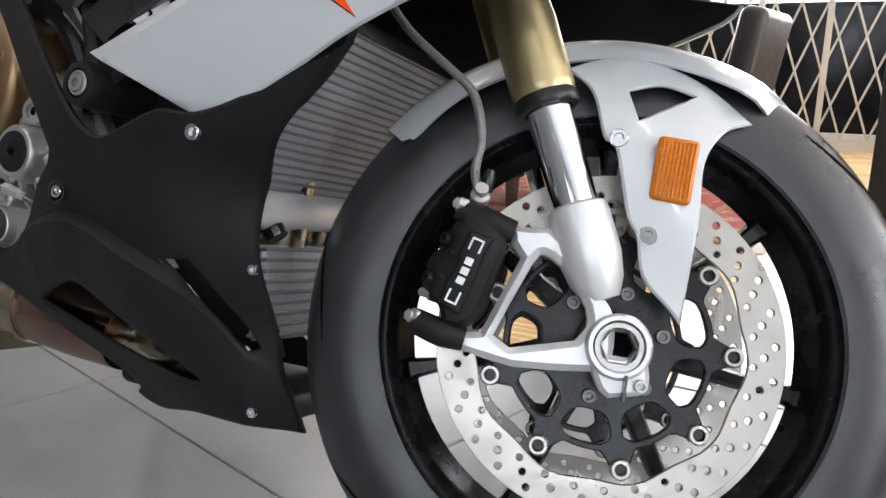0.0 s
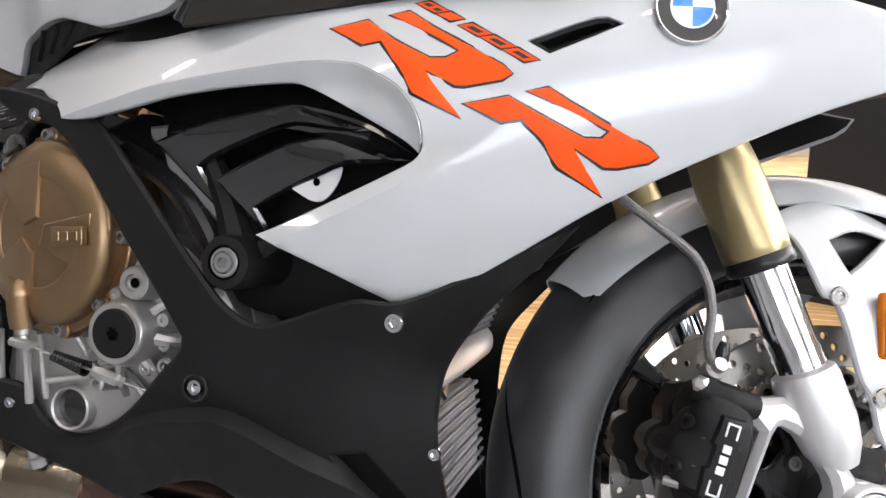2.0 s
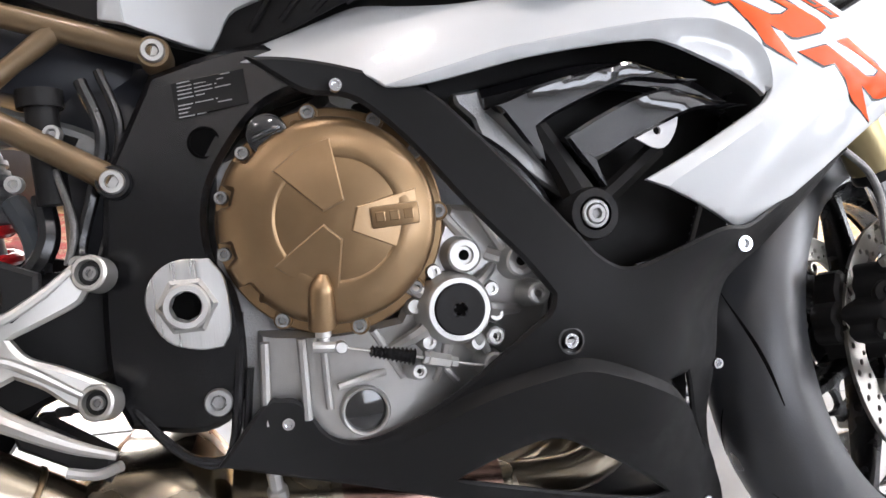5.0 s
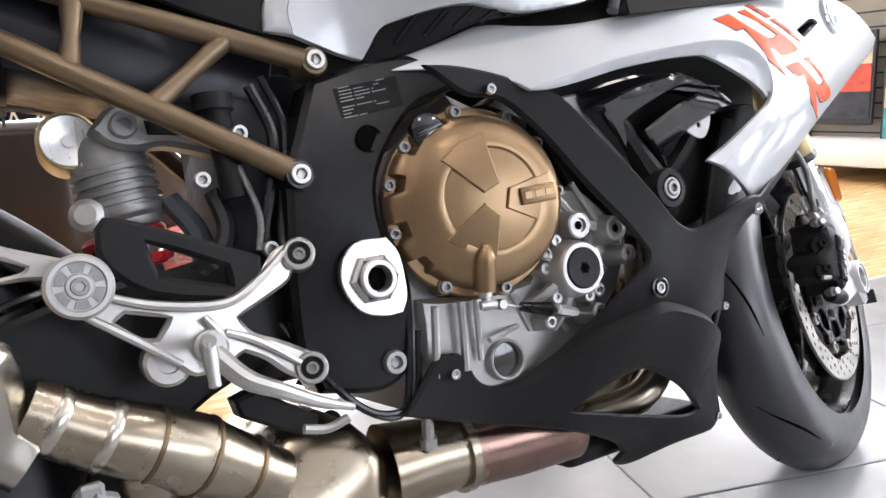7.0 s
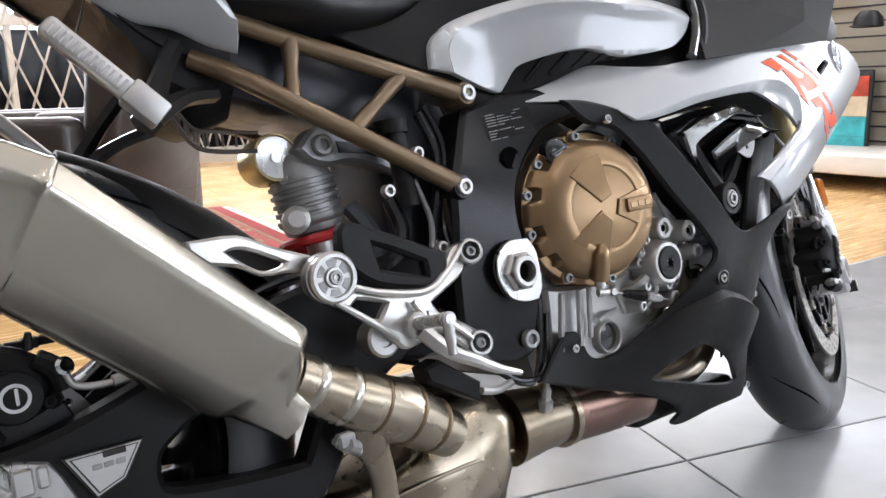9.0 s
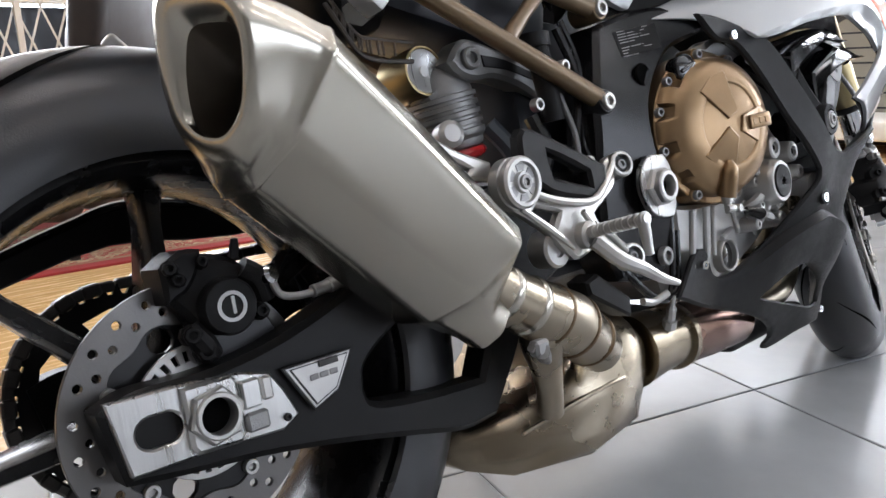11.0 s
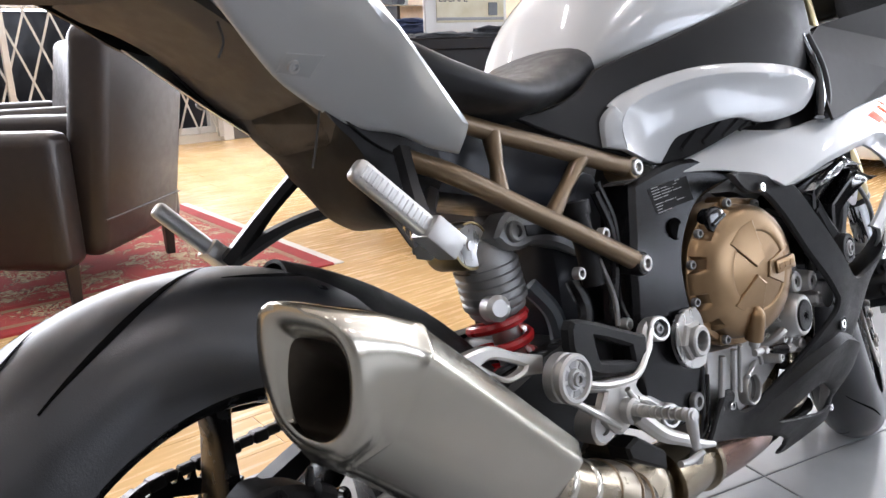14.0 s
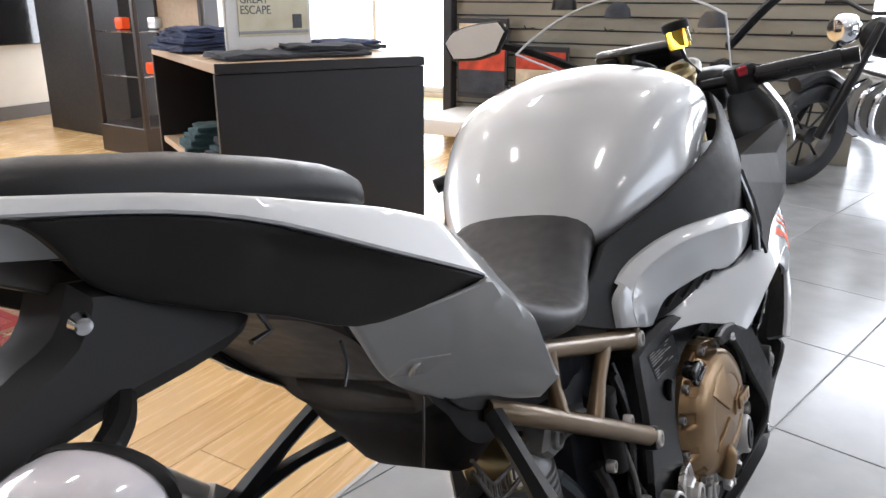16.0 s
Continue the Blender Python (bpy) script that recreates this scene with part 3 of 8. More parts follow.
for i in range(25):
    a = radians(59 + (143.5 - 59) * i / 24)
    t = i / 24
    half = 0.074 * (1 - 0.55 * max(0, (0.12 - t) / 0.12) ** 2 - 0.35 * max(0, (t - 0.85) / 0.15))
    r = 0.3065 + 0.006 * t
    row = []
    for k in range(-8, 9):
        b = k / 8 * 1.35
        row.append(CF + Vector(((r - 0.052 * (1 - math.cos(b))) * math.cos(a), half * math.sin(b) / math.sin(1.35), (r - 0.052 * (1 - math.cos(b))) * math.sin(a))))
    rows.append(row)
bm = bmesh.new()
vs = [[bm.verts.new(p) for p in r] for r in rows]
for a, b in zip(vs, vs[1:]):
    for k in range(16):
        bm.faces.new((a[k], a[k + 1], b[k + 1], b[k]))
bmesh.ops.recalc_face_normals(bm, faces=bm.faces)
bmesh.ops.solidify(bm, geom=bm.faces[:], thickness=0.003)
mg = part("front_mudguard", bm, WHITE, moto, "white painted front mudguard", STEER)
blade = [(1.358, 0.533), (1.400, 0.553), (1.440, 0.556), (1.492, 0.540), (1.540, 0.508), (1.512, 0.492), (1.492, 0.455), (1.490, 0.396), (1.484, 0.306), (1.473, 0.318), (1.447, 0.343), (1.438, 0.378), (1.427, 0.397), (1.411, 0.456), (1.399, 0.466), (1.384, 0.512)]
bf = spline([(1.36, -0.090, 0.53), (1.44, -0.074, 0.55), (1.54, -0.064, 0.508), (1.44, -0.112, 0.47), (1.49, -0.108, 0.44), (1.47, -0.120, 0.40), (1.48, -0.120, 0.31), (1.44, -0.120, 0.38), (1.40, -0.114, 0.46)])
hole = [(1.418, 0.517), (1.450, 0.529), (1.482, 0.524), (1.429, 0.486)]
for s in (1, -1):
    bl = part("mudguard_blade", sheet(blade, bf, 0.006, [hole], 0.002, grid=0.014, per=5), WHITE, mg, "", STEER @ Matrix.Diagonal((1, s, 1, 1)))
    for x, z in ((1.412, 0.464), (1.447, 0.379)):
        part("mudguard_screw", bolt_head((x, (bf(x, z)) * s, z), 0.0085, (0, -s, 0), 0.004), CHROME, mg, "", STEER)
    rf = box(0, 0, 0, 0.036, 0.010, 0.058, 0.004, 3, STEER @ Matrix.Translation((1.463, (bf(1.463, 0.44) - 0.004) * s, 0.440)) @ Matrix.Rotation(radians(3), 4, 'Y'))
    part("reflector", rf, AMBER, mg, "amber side reflector")
    for k in range(9):
        part("reflector_rib", box(0, 0, 0, 0.0012, 0.0030, 0.050, 0.0004, 1, STEER @ Matrix.Translation((1.463 - 0.014 + 0.0035 * k, (bf(1.463, 0.44) - 0.0085) * s, 0.440)) @ Matrix.Rotation(radians(3), 4, 'Y')), AMBER, mg)

# ---- rear wheel ----
rw = part("rear_wheel", rim(CR, 0.216, 0.162), WHEELBK, moto, "black cast alloy rear wheel")
RW_, RC_, RR_ = 0.196, 0.085, 0.325
part("tyre", tyre(CR, RR_, RW_, RC_, 0.223, 110), RUBBER, rw, "wide rear road tyre with long curved grooves")
for k in range(7):
    a = k * 360 / 7 - 4
    # groove shade again as dark strips on the uncut rear crown
    part("tread_groove", groove(CR, RR_, RW_, RC_, a + 86, a + 124, -0.02, -0.62, 0.0042, -0.12), SHADEBK, rw)
    part("tread_groove", groove(CR, RR_, RW_, RC_, a + 64, a + 88, -0.05, -0.32, 0.0042, -0.1), SHADEBK, rw)
    part("tread_groove", groove(CR, RR_, RW_, RC_, a + 60, a + 98, 0.02, 0.62, 0.0042, 0.12), SHADEBK, rw)
part("hub", lathe([(0.0, 0.085), (0.03, 0.085), (0.05, 0.07), (0.04, 0.03), (0.04, -0.03), (0.055, -0.06), (0.05, -0.085), (0, -0.085)], CR, (0, -1, 0), 28), SATIN, rw)
for k in range(7):
    part("spoke", spoke(CR, radians(84 + 360 / 7 * k), 0.035, 0.196, 0.026, 0.015, 0.085, 0.040), WHEELBK, rw)
RROWS = [(22, 0.0875, 0.0036, 0), (22, 0.0985, 0.0038, 0.4)]
# the shade on this disc is in its darker steel
rd = part("rear_brake_disc", drilled_disc(CR, -0.082, 0.110, 0.076, 0.005, RROWS, wave=0.003), SHADEDISC, rw, "drilled rear brake disc")
part("disc_carrier", sheet(ring((CR.x, CR.z), 0.082, 40), -0.080, 0.006, [ring((CR.x, CR.z), 0.05, 30)] + [ring((CR.x + 0.066 * math.cos(2 * PI * k / 5 + 0.6), CR.z + 0.066 * math.sin(2 * PI * k / 5 + 0.6)), 0.011, 10) for k in range(5)], 0.001, per=1), SATIN, rw)
part("speed_sensor_ring", sheet(ring((CR.x, CR.z), 0.057, 60), -0.094, 0.004, [ring((CR.x, CR.z), 0.036, 30)] + [[(CR.x + r * math.cos(2 * PI * (k + o) / 30), CR.z + r * math.sin(2 * PI * (k + o) / 30)) for r, o in ((0.043, -0.22), (0.052, -0.22), (0.052, 0.22), (0.043, 0.22))] for k in range(30)], 0.0005, per=1), ALU, rw, "slotted wheel speed sensor ring")
for k in range(5):
    a = 2 * PI * k / 5 + 0.2
    part("disc_bolt", bolt_head((CR.x + 0.074 * math.cos(a), -0.080, CR.z + 0.074 * math.sin(a)), 0.007), ALU, rw)
teeth = []
for k in range(45):
    for o, r in ((0, 0.1), (0.2, 0.1), (0.45, 0.11), (0.6, 0.11), (0.85, 0.1)):
        teeth.append((CR.x + r * math.cos(2 * PI * (k + o) / 45), CR.z + r * math.sin(2 * PI * (k + o) / 45)))
slots = [[(CR.x + r * math.cos(2 * PI * (k + 0.5) / 6 + b), CR.z + r * math.sin(2 * PI * (k + 0.5) / 6 + b)) for r, b in ((0.062, -0.28), (0.082, -0.36), (0.086, 0), (0.082, 0.36), (0.062, 0.28))] for k in range(6)]
part("sprocket", sheet(teeth, 0.098, 0.007, slots, 0.0005, per=1), SATIN, rw, "black rear chain sprocket")
chain = []
for k in range(40):
    t = k / 40
    chain.append((0.62 * t, 0.104, 0.325 + 0.106 + t * 0.035))
links = []
for k in range(34):
    x = 0.02 + 0.6 * k / 34
    links.append(box(x, 0.103, 0.325 + 0.108 + (x / 0.62) * 0.03, 0.0185, 0.019 if k % 2 else 0.012, 0.0135 if k % 2 else 0.0115, 0.0022, 1))
    links.append(box(x, 0.103, 0.325 - 0.108 + (x / 0.62) * 0.14, 0.0185, 0.019 if k % 2 else 0.012, 0.0135 if k % 2 else 0.0115, 0.0022, 1))
for k in range(24):
    a = radians(90 + 180 * k / 24)
    links.append(box(0, 0, 0, 0.0185, 0.019 if k % 2 else 0.012, 0.0135 if k % 2 else 0.0115, 0.0022, 1, Matrix.Translation((CR.x + 0.108 * math.cos(a), 0.103, CR.z + 0.108 * math.sin(a))) @ Matrix.Rotation(-(a + PI / 2), 4, 'Y')))
tagged(part("drive_chain", merge(*links), mat("chain_steel", (0.10, 0.095, 0.09), 0.4, 0.8), moto, "oiled drive chain"), kind="stuff")
cg = part("chain_guard", sheet([(-0.115, 0.470), (-0.02, 0.500), (0.045, 0.514), (0.16, 0.500), (0.40, 0.490), (0.42, 0.470), (0.16, 0.462), (0.02, 0.474), (-0.112, 0.443)], 0.122, 0.006, [], 0.002, per=3), BLACK, moto, "black plastic chain guard")
part("guard_lip", tube([(-0.115, 0.118, 0.471), (-0.02, 0.118, 0.501), (0.045, 0.118, 0.515), (0.16, 0.118, 0.501), (0.40, 0.118, 0.491)], 0.005, 8), GLOSS, cg)

# ---- swingarm ----
SWINGBK = mat("black_swingarm_paint", (0.0065, 0.0063, 0.0065), 0.42, 0, 0, 0.2, 50, 0.06, 900, rvary=0.05, spec=0.24)
SW = [(-0.090, 0.352), (-0.060, 0.362), (0.0, 0.362), (0.070, 0.374), (0.160, 0.405), (0.260, 0.445), (0.40, 0.470), (0.58, 0.465), (0.60, 0.40), (0.50, 0.37), (0.40, 0.33), (0.345, 0.265), (0.310, 0.222), (0.260, 0.222), (0.200, 0.238), (0.110, 0.262), (0.030, 0.278), (-0.035, 0.286), (-0.078, 0.293)]
swh = [(0.140, 0.304), (0.150, 0.330), (0.215, 0.362), (0.288, 0.352), (0.318, 0.318), (0.292, 0.268), (0.215, 0.276), (0.150, 0.288)]
sf = spline([(-0.09, -0.126, 0.32), (0.1, -0.130, 0.32), (0.3, -0.122, 0.36), (0.58, -0.10, 0.44), (0.0, -0.128, 0.36), (0.2, -0.124, 0.24), (0.32, -0.115, 0.24)])
sw = part("swingarm", sheet(SW, sf, 0.035, [swh], 0.006, per=4, grid=0.03), SWINGBK, moto, "black aluminium swingarm")
part("swingarm_arm", sheet(SW, lambda x, z: sf(x, z) - 0.002, 0.035, [swh], 0.006, per=4, grid=0.04), SWINGBK, sw, "", Matrix.Diagonal((1, -1, 1, 1)))
part("cross_brace", box(0.47, 0, 0.43, 0.12, 0.20, 0.07, 0.02, 3), SATIN, sw)
pl = [(-0.086, 0.360), (-0.034, 0.359), (0.022, 0.354), (0.046, 0.347), (0.056, 0.330), (0.066, 0.305), (0.050, 0.296), (-0.020, 0.300), (-0.076, 0.301)]
stad = [(-0.050 + 0.0125 * math.cos(a) + (0.006 if math.cos(a) > 0 else -0.006), 0.329 + 0.0125 * math.sin(a)) for a in [2 * PI * (k + 0.5) / 20 for k in range(20)]]
BRUSHED = mat("brushed_plate_aluminium", (0.58, 0.58, 0.57), 0.30, 1.0, 0, 0.10, 90, 0.10, 300, stretch=(1, 1, 0.06), rvary=0.10)
ap = part("axle_plate", sheet(pl, -0.1335, 0.008, [stad], 0.002, per=1), BRUSHED, sw, "machined aluminium axle plate")
part("axle_block", sheet([(-0.031, 0.356), (0.010, 0.356), (0.014, 0.350), (0.014, 0.306), (0.010, 0.301), (-0.027, 0.303), (-0.031, 0.309)], -0.141, 0.012, [ring((-0.009, 0.329), 0.0150, 28)], 0.003, per=1), BRUSHED, sw)
part("axle_nut", lathe([(0.0235, -0.001), (0.0235, 0.006), (0.0215, 0.008), (0.0185, 0.008)], (-0.009, -0.140, 0.329), (0, -1, 0), 6, start=0.2), ALU, sw)
part("rear_axle", lathe([(0.0188, 0.002), (0.0188, 0.0095), (0.0178, 0.0105), (0.0150, 0.0105), (0.0143, 0.008), (0.0143, -0.004)], (-0.009, -0.140, 0.329), (0, -1, 0), 32), ALU, sw, "hollow rear axle")
# black disc for the shade inside the rear axle
part("axle_bore", lathe([(0, -0.0045), (0.0149, -0.0045), (0.0149, -0.006), (0, -0.006)], (-0.009, -0.140, 0.329), (0, -1, 0), 28), SHADEBK, sw)
part("adjuster_block", box(0.024, -0.136, 0.336, 0.017, 0.010, 0.024, 0.002, 1, None), BRUSHED, sw)
part("adjuster_block", box(0.027, -0.1345, 0.312, 0.020, 0.008, 0.016, 0.002, 1, None), ENGINE, sw)
part("adjuster_block", box(0.040, -0.1345, 0.336, 0.010, 0.006, 0.020, 0.002, 1, None), ALU, sw)
part("adjuster_screw", bolt_head((0.054, -0.134, 0.306), 0.0035, (0, -1, 0), 0.003), SATIN, sw)
tri = [(0.0552, 0.3470), (0.1265, 0.3470), (0.1061, 0.3143), (0.0789, 0.3036)]
tp = part("name_plate", sheet(tri, -0.1375, 0.003, [], 0.001, per=1), DECALBK, sw, "small white and silver plate with bars")
inner = [[(x * f + (1 - f) * 0.0925, z * f + (1 - f) * 0.3315) for x, z in tri] for f in (0.92, 0.84, 0.78)]
part("plate_field", sheet(inner[0], -0.1383, 0.002, [], 0.0004, per=1), ALU, tp)
part("plate_line", sheet(inner[1], -0.1387, 0.002, [], 0.0002, per=1), DECALBK, tp)
part("plate_field", sheet(inner[2], -0.1391, 0.002, [], 0.0002, per=1), ALU, tp)
part("mark_bar", box(0.099, -0.1400, 0.3422, 0.020, 0.0012, 0.0060, 0.0004, 1), DECALBK, tp)
for k in range(3):
    part("mark_bar", box(0.083 + 0.010 * k, -0.1397, 0.3325, 0.0085, 0.0012, 0.0050, 0.0008, 1), GREYTXT, tp)

# rear calliper
rcf = spline([(-0.012, -0.098, 0.43), (0.03, -0.112, 0.41), (0.06, -0.102, 0.39), (0.02, -0.106, 0.45), (0.07, -0.098, 0.41)])
rc = part("rear_calliper", sheet([(-0.014, 0.424), (-0.013, 0.444), (0.003, 0.454), (0.030, 0.452), (0.056, 0.438), (0.069, 0.414), (0.062, 0.392), (0.046, 0.384), (0.030, 0.382), (0.006, 0.392), (-0.004, 0.408)], rcf, 0.040, (), 0.005, grid=0.009, per=3, corner=60), BLACK, moto, "black single-piston rear brake calliper")
part("piston_cap", lathe([(0, -0.03), (0.0245, -0.03), (0.0245, 0.006), (0.0225, 0.010), (0.0205, 0.0105), (0, 0.0105)], (0.030, -0.112, 0.407), (0, -1, 0), 32), BLACK, rc)
part("cap_mark", lathe([(0.0098, 0.0), (0.0098, 0.0012), (0.0130, 0.0012), (0.0130, 0)], (0.030, -0.1222, 0.407), (0, -1, 0), 30), DECALWH, rc, "pale ring mark")
part("cap_mark", box(0.0315, -0.1229, 0.408, 0.0030, 0.0012, 0.015, 0.0003, 1), DECALWH, rc)
part("calliper_bridge", sheet([(-0.018, 0.418), (-0.019, 0.448), (0.000, 0.460), (0.018, 0.458), (0.012, 0.440), (0.000, 0.425)], -0.112, 0.045, (), 0.004, per=2), BLACK, rc)
part("calliper_bridge", tube([(0.052, -0.104, 0.436), (0.066, -0.104, 0.424), (0.071, -0.102, 0.404)], [0.010, 0.011, 0.009], 10), BLACK, rc)
for x, z, r in ((-0.011, 0.446, 0.0062), (-0.006, 0.436, 0.0058), (-0.003, 0.390, 0.0078), (0.006, 0.374, 0.0082), (0.016, 0.447, 0.005), (0.060, 0.396, 0.0065)):
    part("calliper_bolt", lathe([(0, -0.02), (r * 1.25, -0.02), (r * 1.25, 0.0), (r, 0.002), (r, 0.009), (r * 0.8, 0.011), (r * 0.5, 0.011), (r * 0.45, 0.006), (0, 0.006)], (x, -0.110, z), (-0.25, -0.95, 0.1), 8), BLACK, rc)
part("calliper_slider", tube([(-0.004, -0.108, 0.396), (0.004, -0.112, 0.382), (0.012, -0.108, 0.370)], [0.0095, 0.011, 0.009], 10), BLACK, rc)
part("bleed_nipple", lathe([(0, 0), (0.0042, 0), (0.0042, 0.009), (0.003, 0.016), (0, 0.017)], (0.048, -0.104, 0.446), (0.1, -0.3, 1), 10), SATIN, rc)
part("calliper_bracket", sheet([(0.0, 0.400), (0.070, 0.395), (0.085, 0.360), (0.060, 0.350), (0.020, 0.352)], -0.098, 0.012, (), 0.002), SATIN, rc)
part("rear_banjo", lathe([(0, 0), (0.009, 0), (0.009, 0.009), (0.006, 0.012), (0, 0.012)], (0.071, -0.108, 0.424), (0.3, -0.9, 0.2), 14), CHROME, rc, "bright hose union")
part("rear_brake_pipe", tube([(0.072, -0.116, 0.422), (0.080, -0.114, 0.406), (0.100, -0.112, 0.401), (0.125, -0.111, 0.402), (0.185, -0.110, 0.408)], 0.0036, 10), ALU, rc)
part("hose_sleeve", lathe([(0.0038, 0), (0.006, 0.001), (0.006, 0.018), (0.0072, 0.019), (0.0072, 0.045), (0.006, 0.046), (0.0038, 0.047)], (0.112, -0.1115, 0.4015), Vector((0.06, 0.001, 0.006)), 14), ALU, rc)
part("hose_clip", tube([(0.138, -0.112, 0.395), (0.139, -0.1125, 0.404), (0.138, -0.110, 0.416)], 0.0042, 8), HOSE, rc)
part("rear_brake_hose", tube([(0.180, -0.110, 0.408), (0.24, -0.105, 0.45), (0.34, -0.10, 0.47), (0.46, -0.10, 0.45)], 0.005, 8), HOSE, rc)

# ---- bodywork ----
FL = spline([(.717, -.222, .604), (1.082, -.234, .438), (.903, -.232, .367), (.953, -.245, .436), (.594, -.175, .291), (1.080, -.108, .159), (.935, -.085, .133), (.654, -.172, .317), (.924, -.215, .34), (.85, -.24, .5), (1.100, -.153, .330), (1.112, -.162, .400), (1.105, -.115, .250), (1.130, -.090, .150), (1.140, -.190, .432), (1.180, -.212, .480), (1.02, -.218, .36), (0.99, -.19, .27)])


def FU(x, z):
    """The upper fairing's smooth outer face."""
    a, b = x - 1, z - 0.6
    d = (0.503 + 0.502 * (x - 0.972) - z) * 0.894
    k = np.interp(x, [0.96, 0.975, 1.085, 1.175], [0, 1, 1, 0]) if z < 0.66 else 0
    fold = 0.0085 * k * (min(1, max(0, 1 - d / 0.014)) if d > 0 else max(0, 1 + d / 0.045))
    return fold - 0.2779 + 0.0005 * a + 0.6091 * a * a - 0.1947 * a ** 3 + 0.1526 * b + 2.2027 * b * b - 1.323 * a * b


CREASE = [(0.757, 0.5988), (0.8145, 0.612), (0.854, 0.6215), (0.891, 0.6270), (0.941, 0.6333), (0.989, 0.6385), (1.022, 0.6402), (1.043, 0.6388), (1.0565, 0.6359), (1.085, 0.6213), (1.101, 0.602), (1.106, 0.580)]
RIM = [(1.1015, 0.5715), (1.0985, 0.5745), (1.0853, 0.5840), (1.0385, 0.6083), (1.003, 0.6240), (0.980, 0.6253), (0.936, 0.6223), (0.880, 0.6158), (0.853, 0.6108), (0.812, 0.6025), (0.784, 0.5983), (0.764, 0.5978)]
FRONT = [(0.606, 0.643), (0.652, 0.655), (0.705, 0.671), (0.740, 0.6825), (0.760, 0.6825), (0.782, 0.6775), (0.820, 0.6728), (0.853, 0.6733), (0.896, 0.6780), (0.948, 0.683), (1.053, 0.693), (1.147, 0.701), (1.221, 0.707), (1.303, 0.711), (1.359, 0.706), (1.43, 0.69), (1.50, 0.67), (1.48, 0.648), (1.399, 0.617), (1.317, 0.579), (1.242, 0.540), (1.181, 0.501), (1.132, 0.470), (1.103, 0.452), (1.091, 0.450), (1.078, 0.454), (1.029, 0.478), (0.972, 0.503), (1.006, 0.518), (1.051, 0.540), (1.088, 0.559), (1.1015, 0.5680)]
BACK = [(0.743, 0.6108), (0.711, 0.6253), (0.688, 0.6345), (0.640, 0.6415)]
UPPER = FRONT + CREASE[::-1] + BACK
WHOLE = FRONT + RIM + BACK
DUCT = [(1.1807, 0.6565), (1.2291, 0.6752), (1.2488, 0.6708), (1.1972, 0.6472)]


def crease(x, z):
    """The facet that turns in under the pressed crease above the side opening."""
    zc = np.interp(x, [c[0] for c in CREASE], [c[1] for c in CREASE])
    return FU(x, z) + (0.9 * np.interp(x, [1.05, 1.10], [1, 0.4]) * min(0.014, max(0, zc - z)) if zc - z < 0.045 and 0.757 < x < 1.104 and z > 0.565 else 0)


for s in (1, -1):
    M = Matrix.Diagonal((1, s, 1, 1))
    up = part("upper_fairing", sheet(UPPER, FU, 0.006, [DUCT], 0.0009, per=3, grid=0.008, corner=40, lines=[[(x, 0.503 + 0.502 * (x - 0.972) - dz) for x in np.arange(0.985, 1.172, 0.006)] for dz in (0.0002, 0.0157)]), WHITE, moto, "light white painted side fairing", M)
    part("fairing_facet", sheet(CREASE + RIM, crease, 0.006, [], 0.0004, per=3, grid=0.008, corner=40), WHITE, up, "", M)
    part("fairing_liner", sheet([tuple(q) for q in inset([Vector(q) for q in WHOLE], 0.004)], lambda x, z: crease(x, z) + 0.0075, 0.002, [[tuple(q) for q in inset([Vector(q) for q in DUCT], -0.003)]], 0.0005, per=2, grid=0.02, corner=46), BLACK, up, "black inner face", M)
    part("duct_liner", sheet([(1.170, 0.650), (1.236, 0.684), (1.262, 0.672), (1.196, 0.636)], lambda x, z: FU(x, z) + 0.03, 0.004, [], 0.001), BLACK, up, "", M)
    part("duct_wall", merge(*[tube([(x, FU(x, z) + dy, z) for x, z in DUCT], 0.004, 6, 3, True, 50) for dy in (0.008, 0.014, 0.02)]), BLACK, up, "", M)

# side lettering: two big cut letters with black keylines, and a row of small bars over them
RA = [(1.0228, 0.6681), (1.0551, 0.6756), (1.1089, 0.6438), (1.1207, 0.6440), (1.1287, 0.6479), (1.0707, 0.6779), (1.0881, 0.6823), (1.1647, 0.6390), (1.1729, 0.6312), (1.1649, 0.6249), (1.1368, 0.6193), (1.1287, 0.6195), (1.1065, 0.6318), (1.1357, 0.5963), (1.0964, 0.6135), (1.0678, 0.6543), (1.0530, 0.6514)]
RB = [(1.1341, 0.6084), (1.1695, 0.6161), (1.2249, 0.5879), (1.2364, 0.5882), (1.2406, 0.5918), (1.1807, 0.6187), (1.1979, 0.6235), (1.2725, 0.5831), (1.2797, 0.5757), (1.2721, 0.5695), (1.2493, 0.5642), (1.2383, 0.5641), (1.2181, 0.5776), (1.2398, 0.5431), (1.2049, 0.5628), (1.1789, 0.5961), (1.1648, 0.5935)]
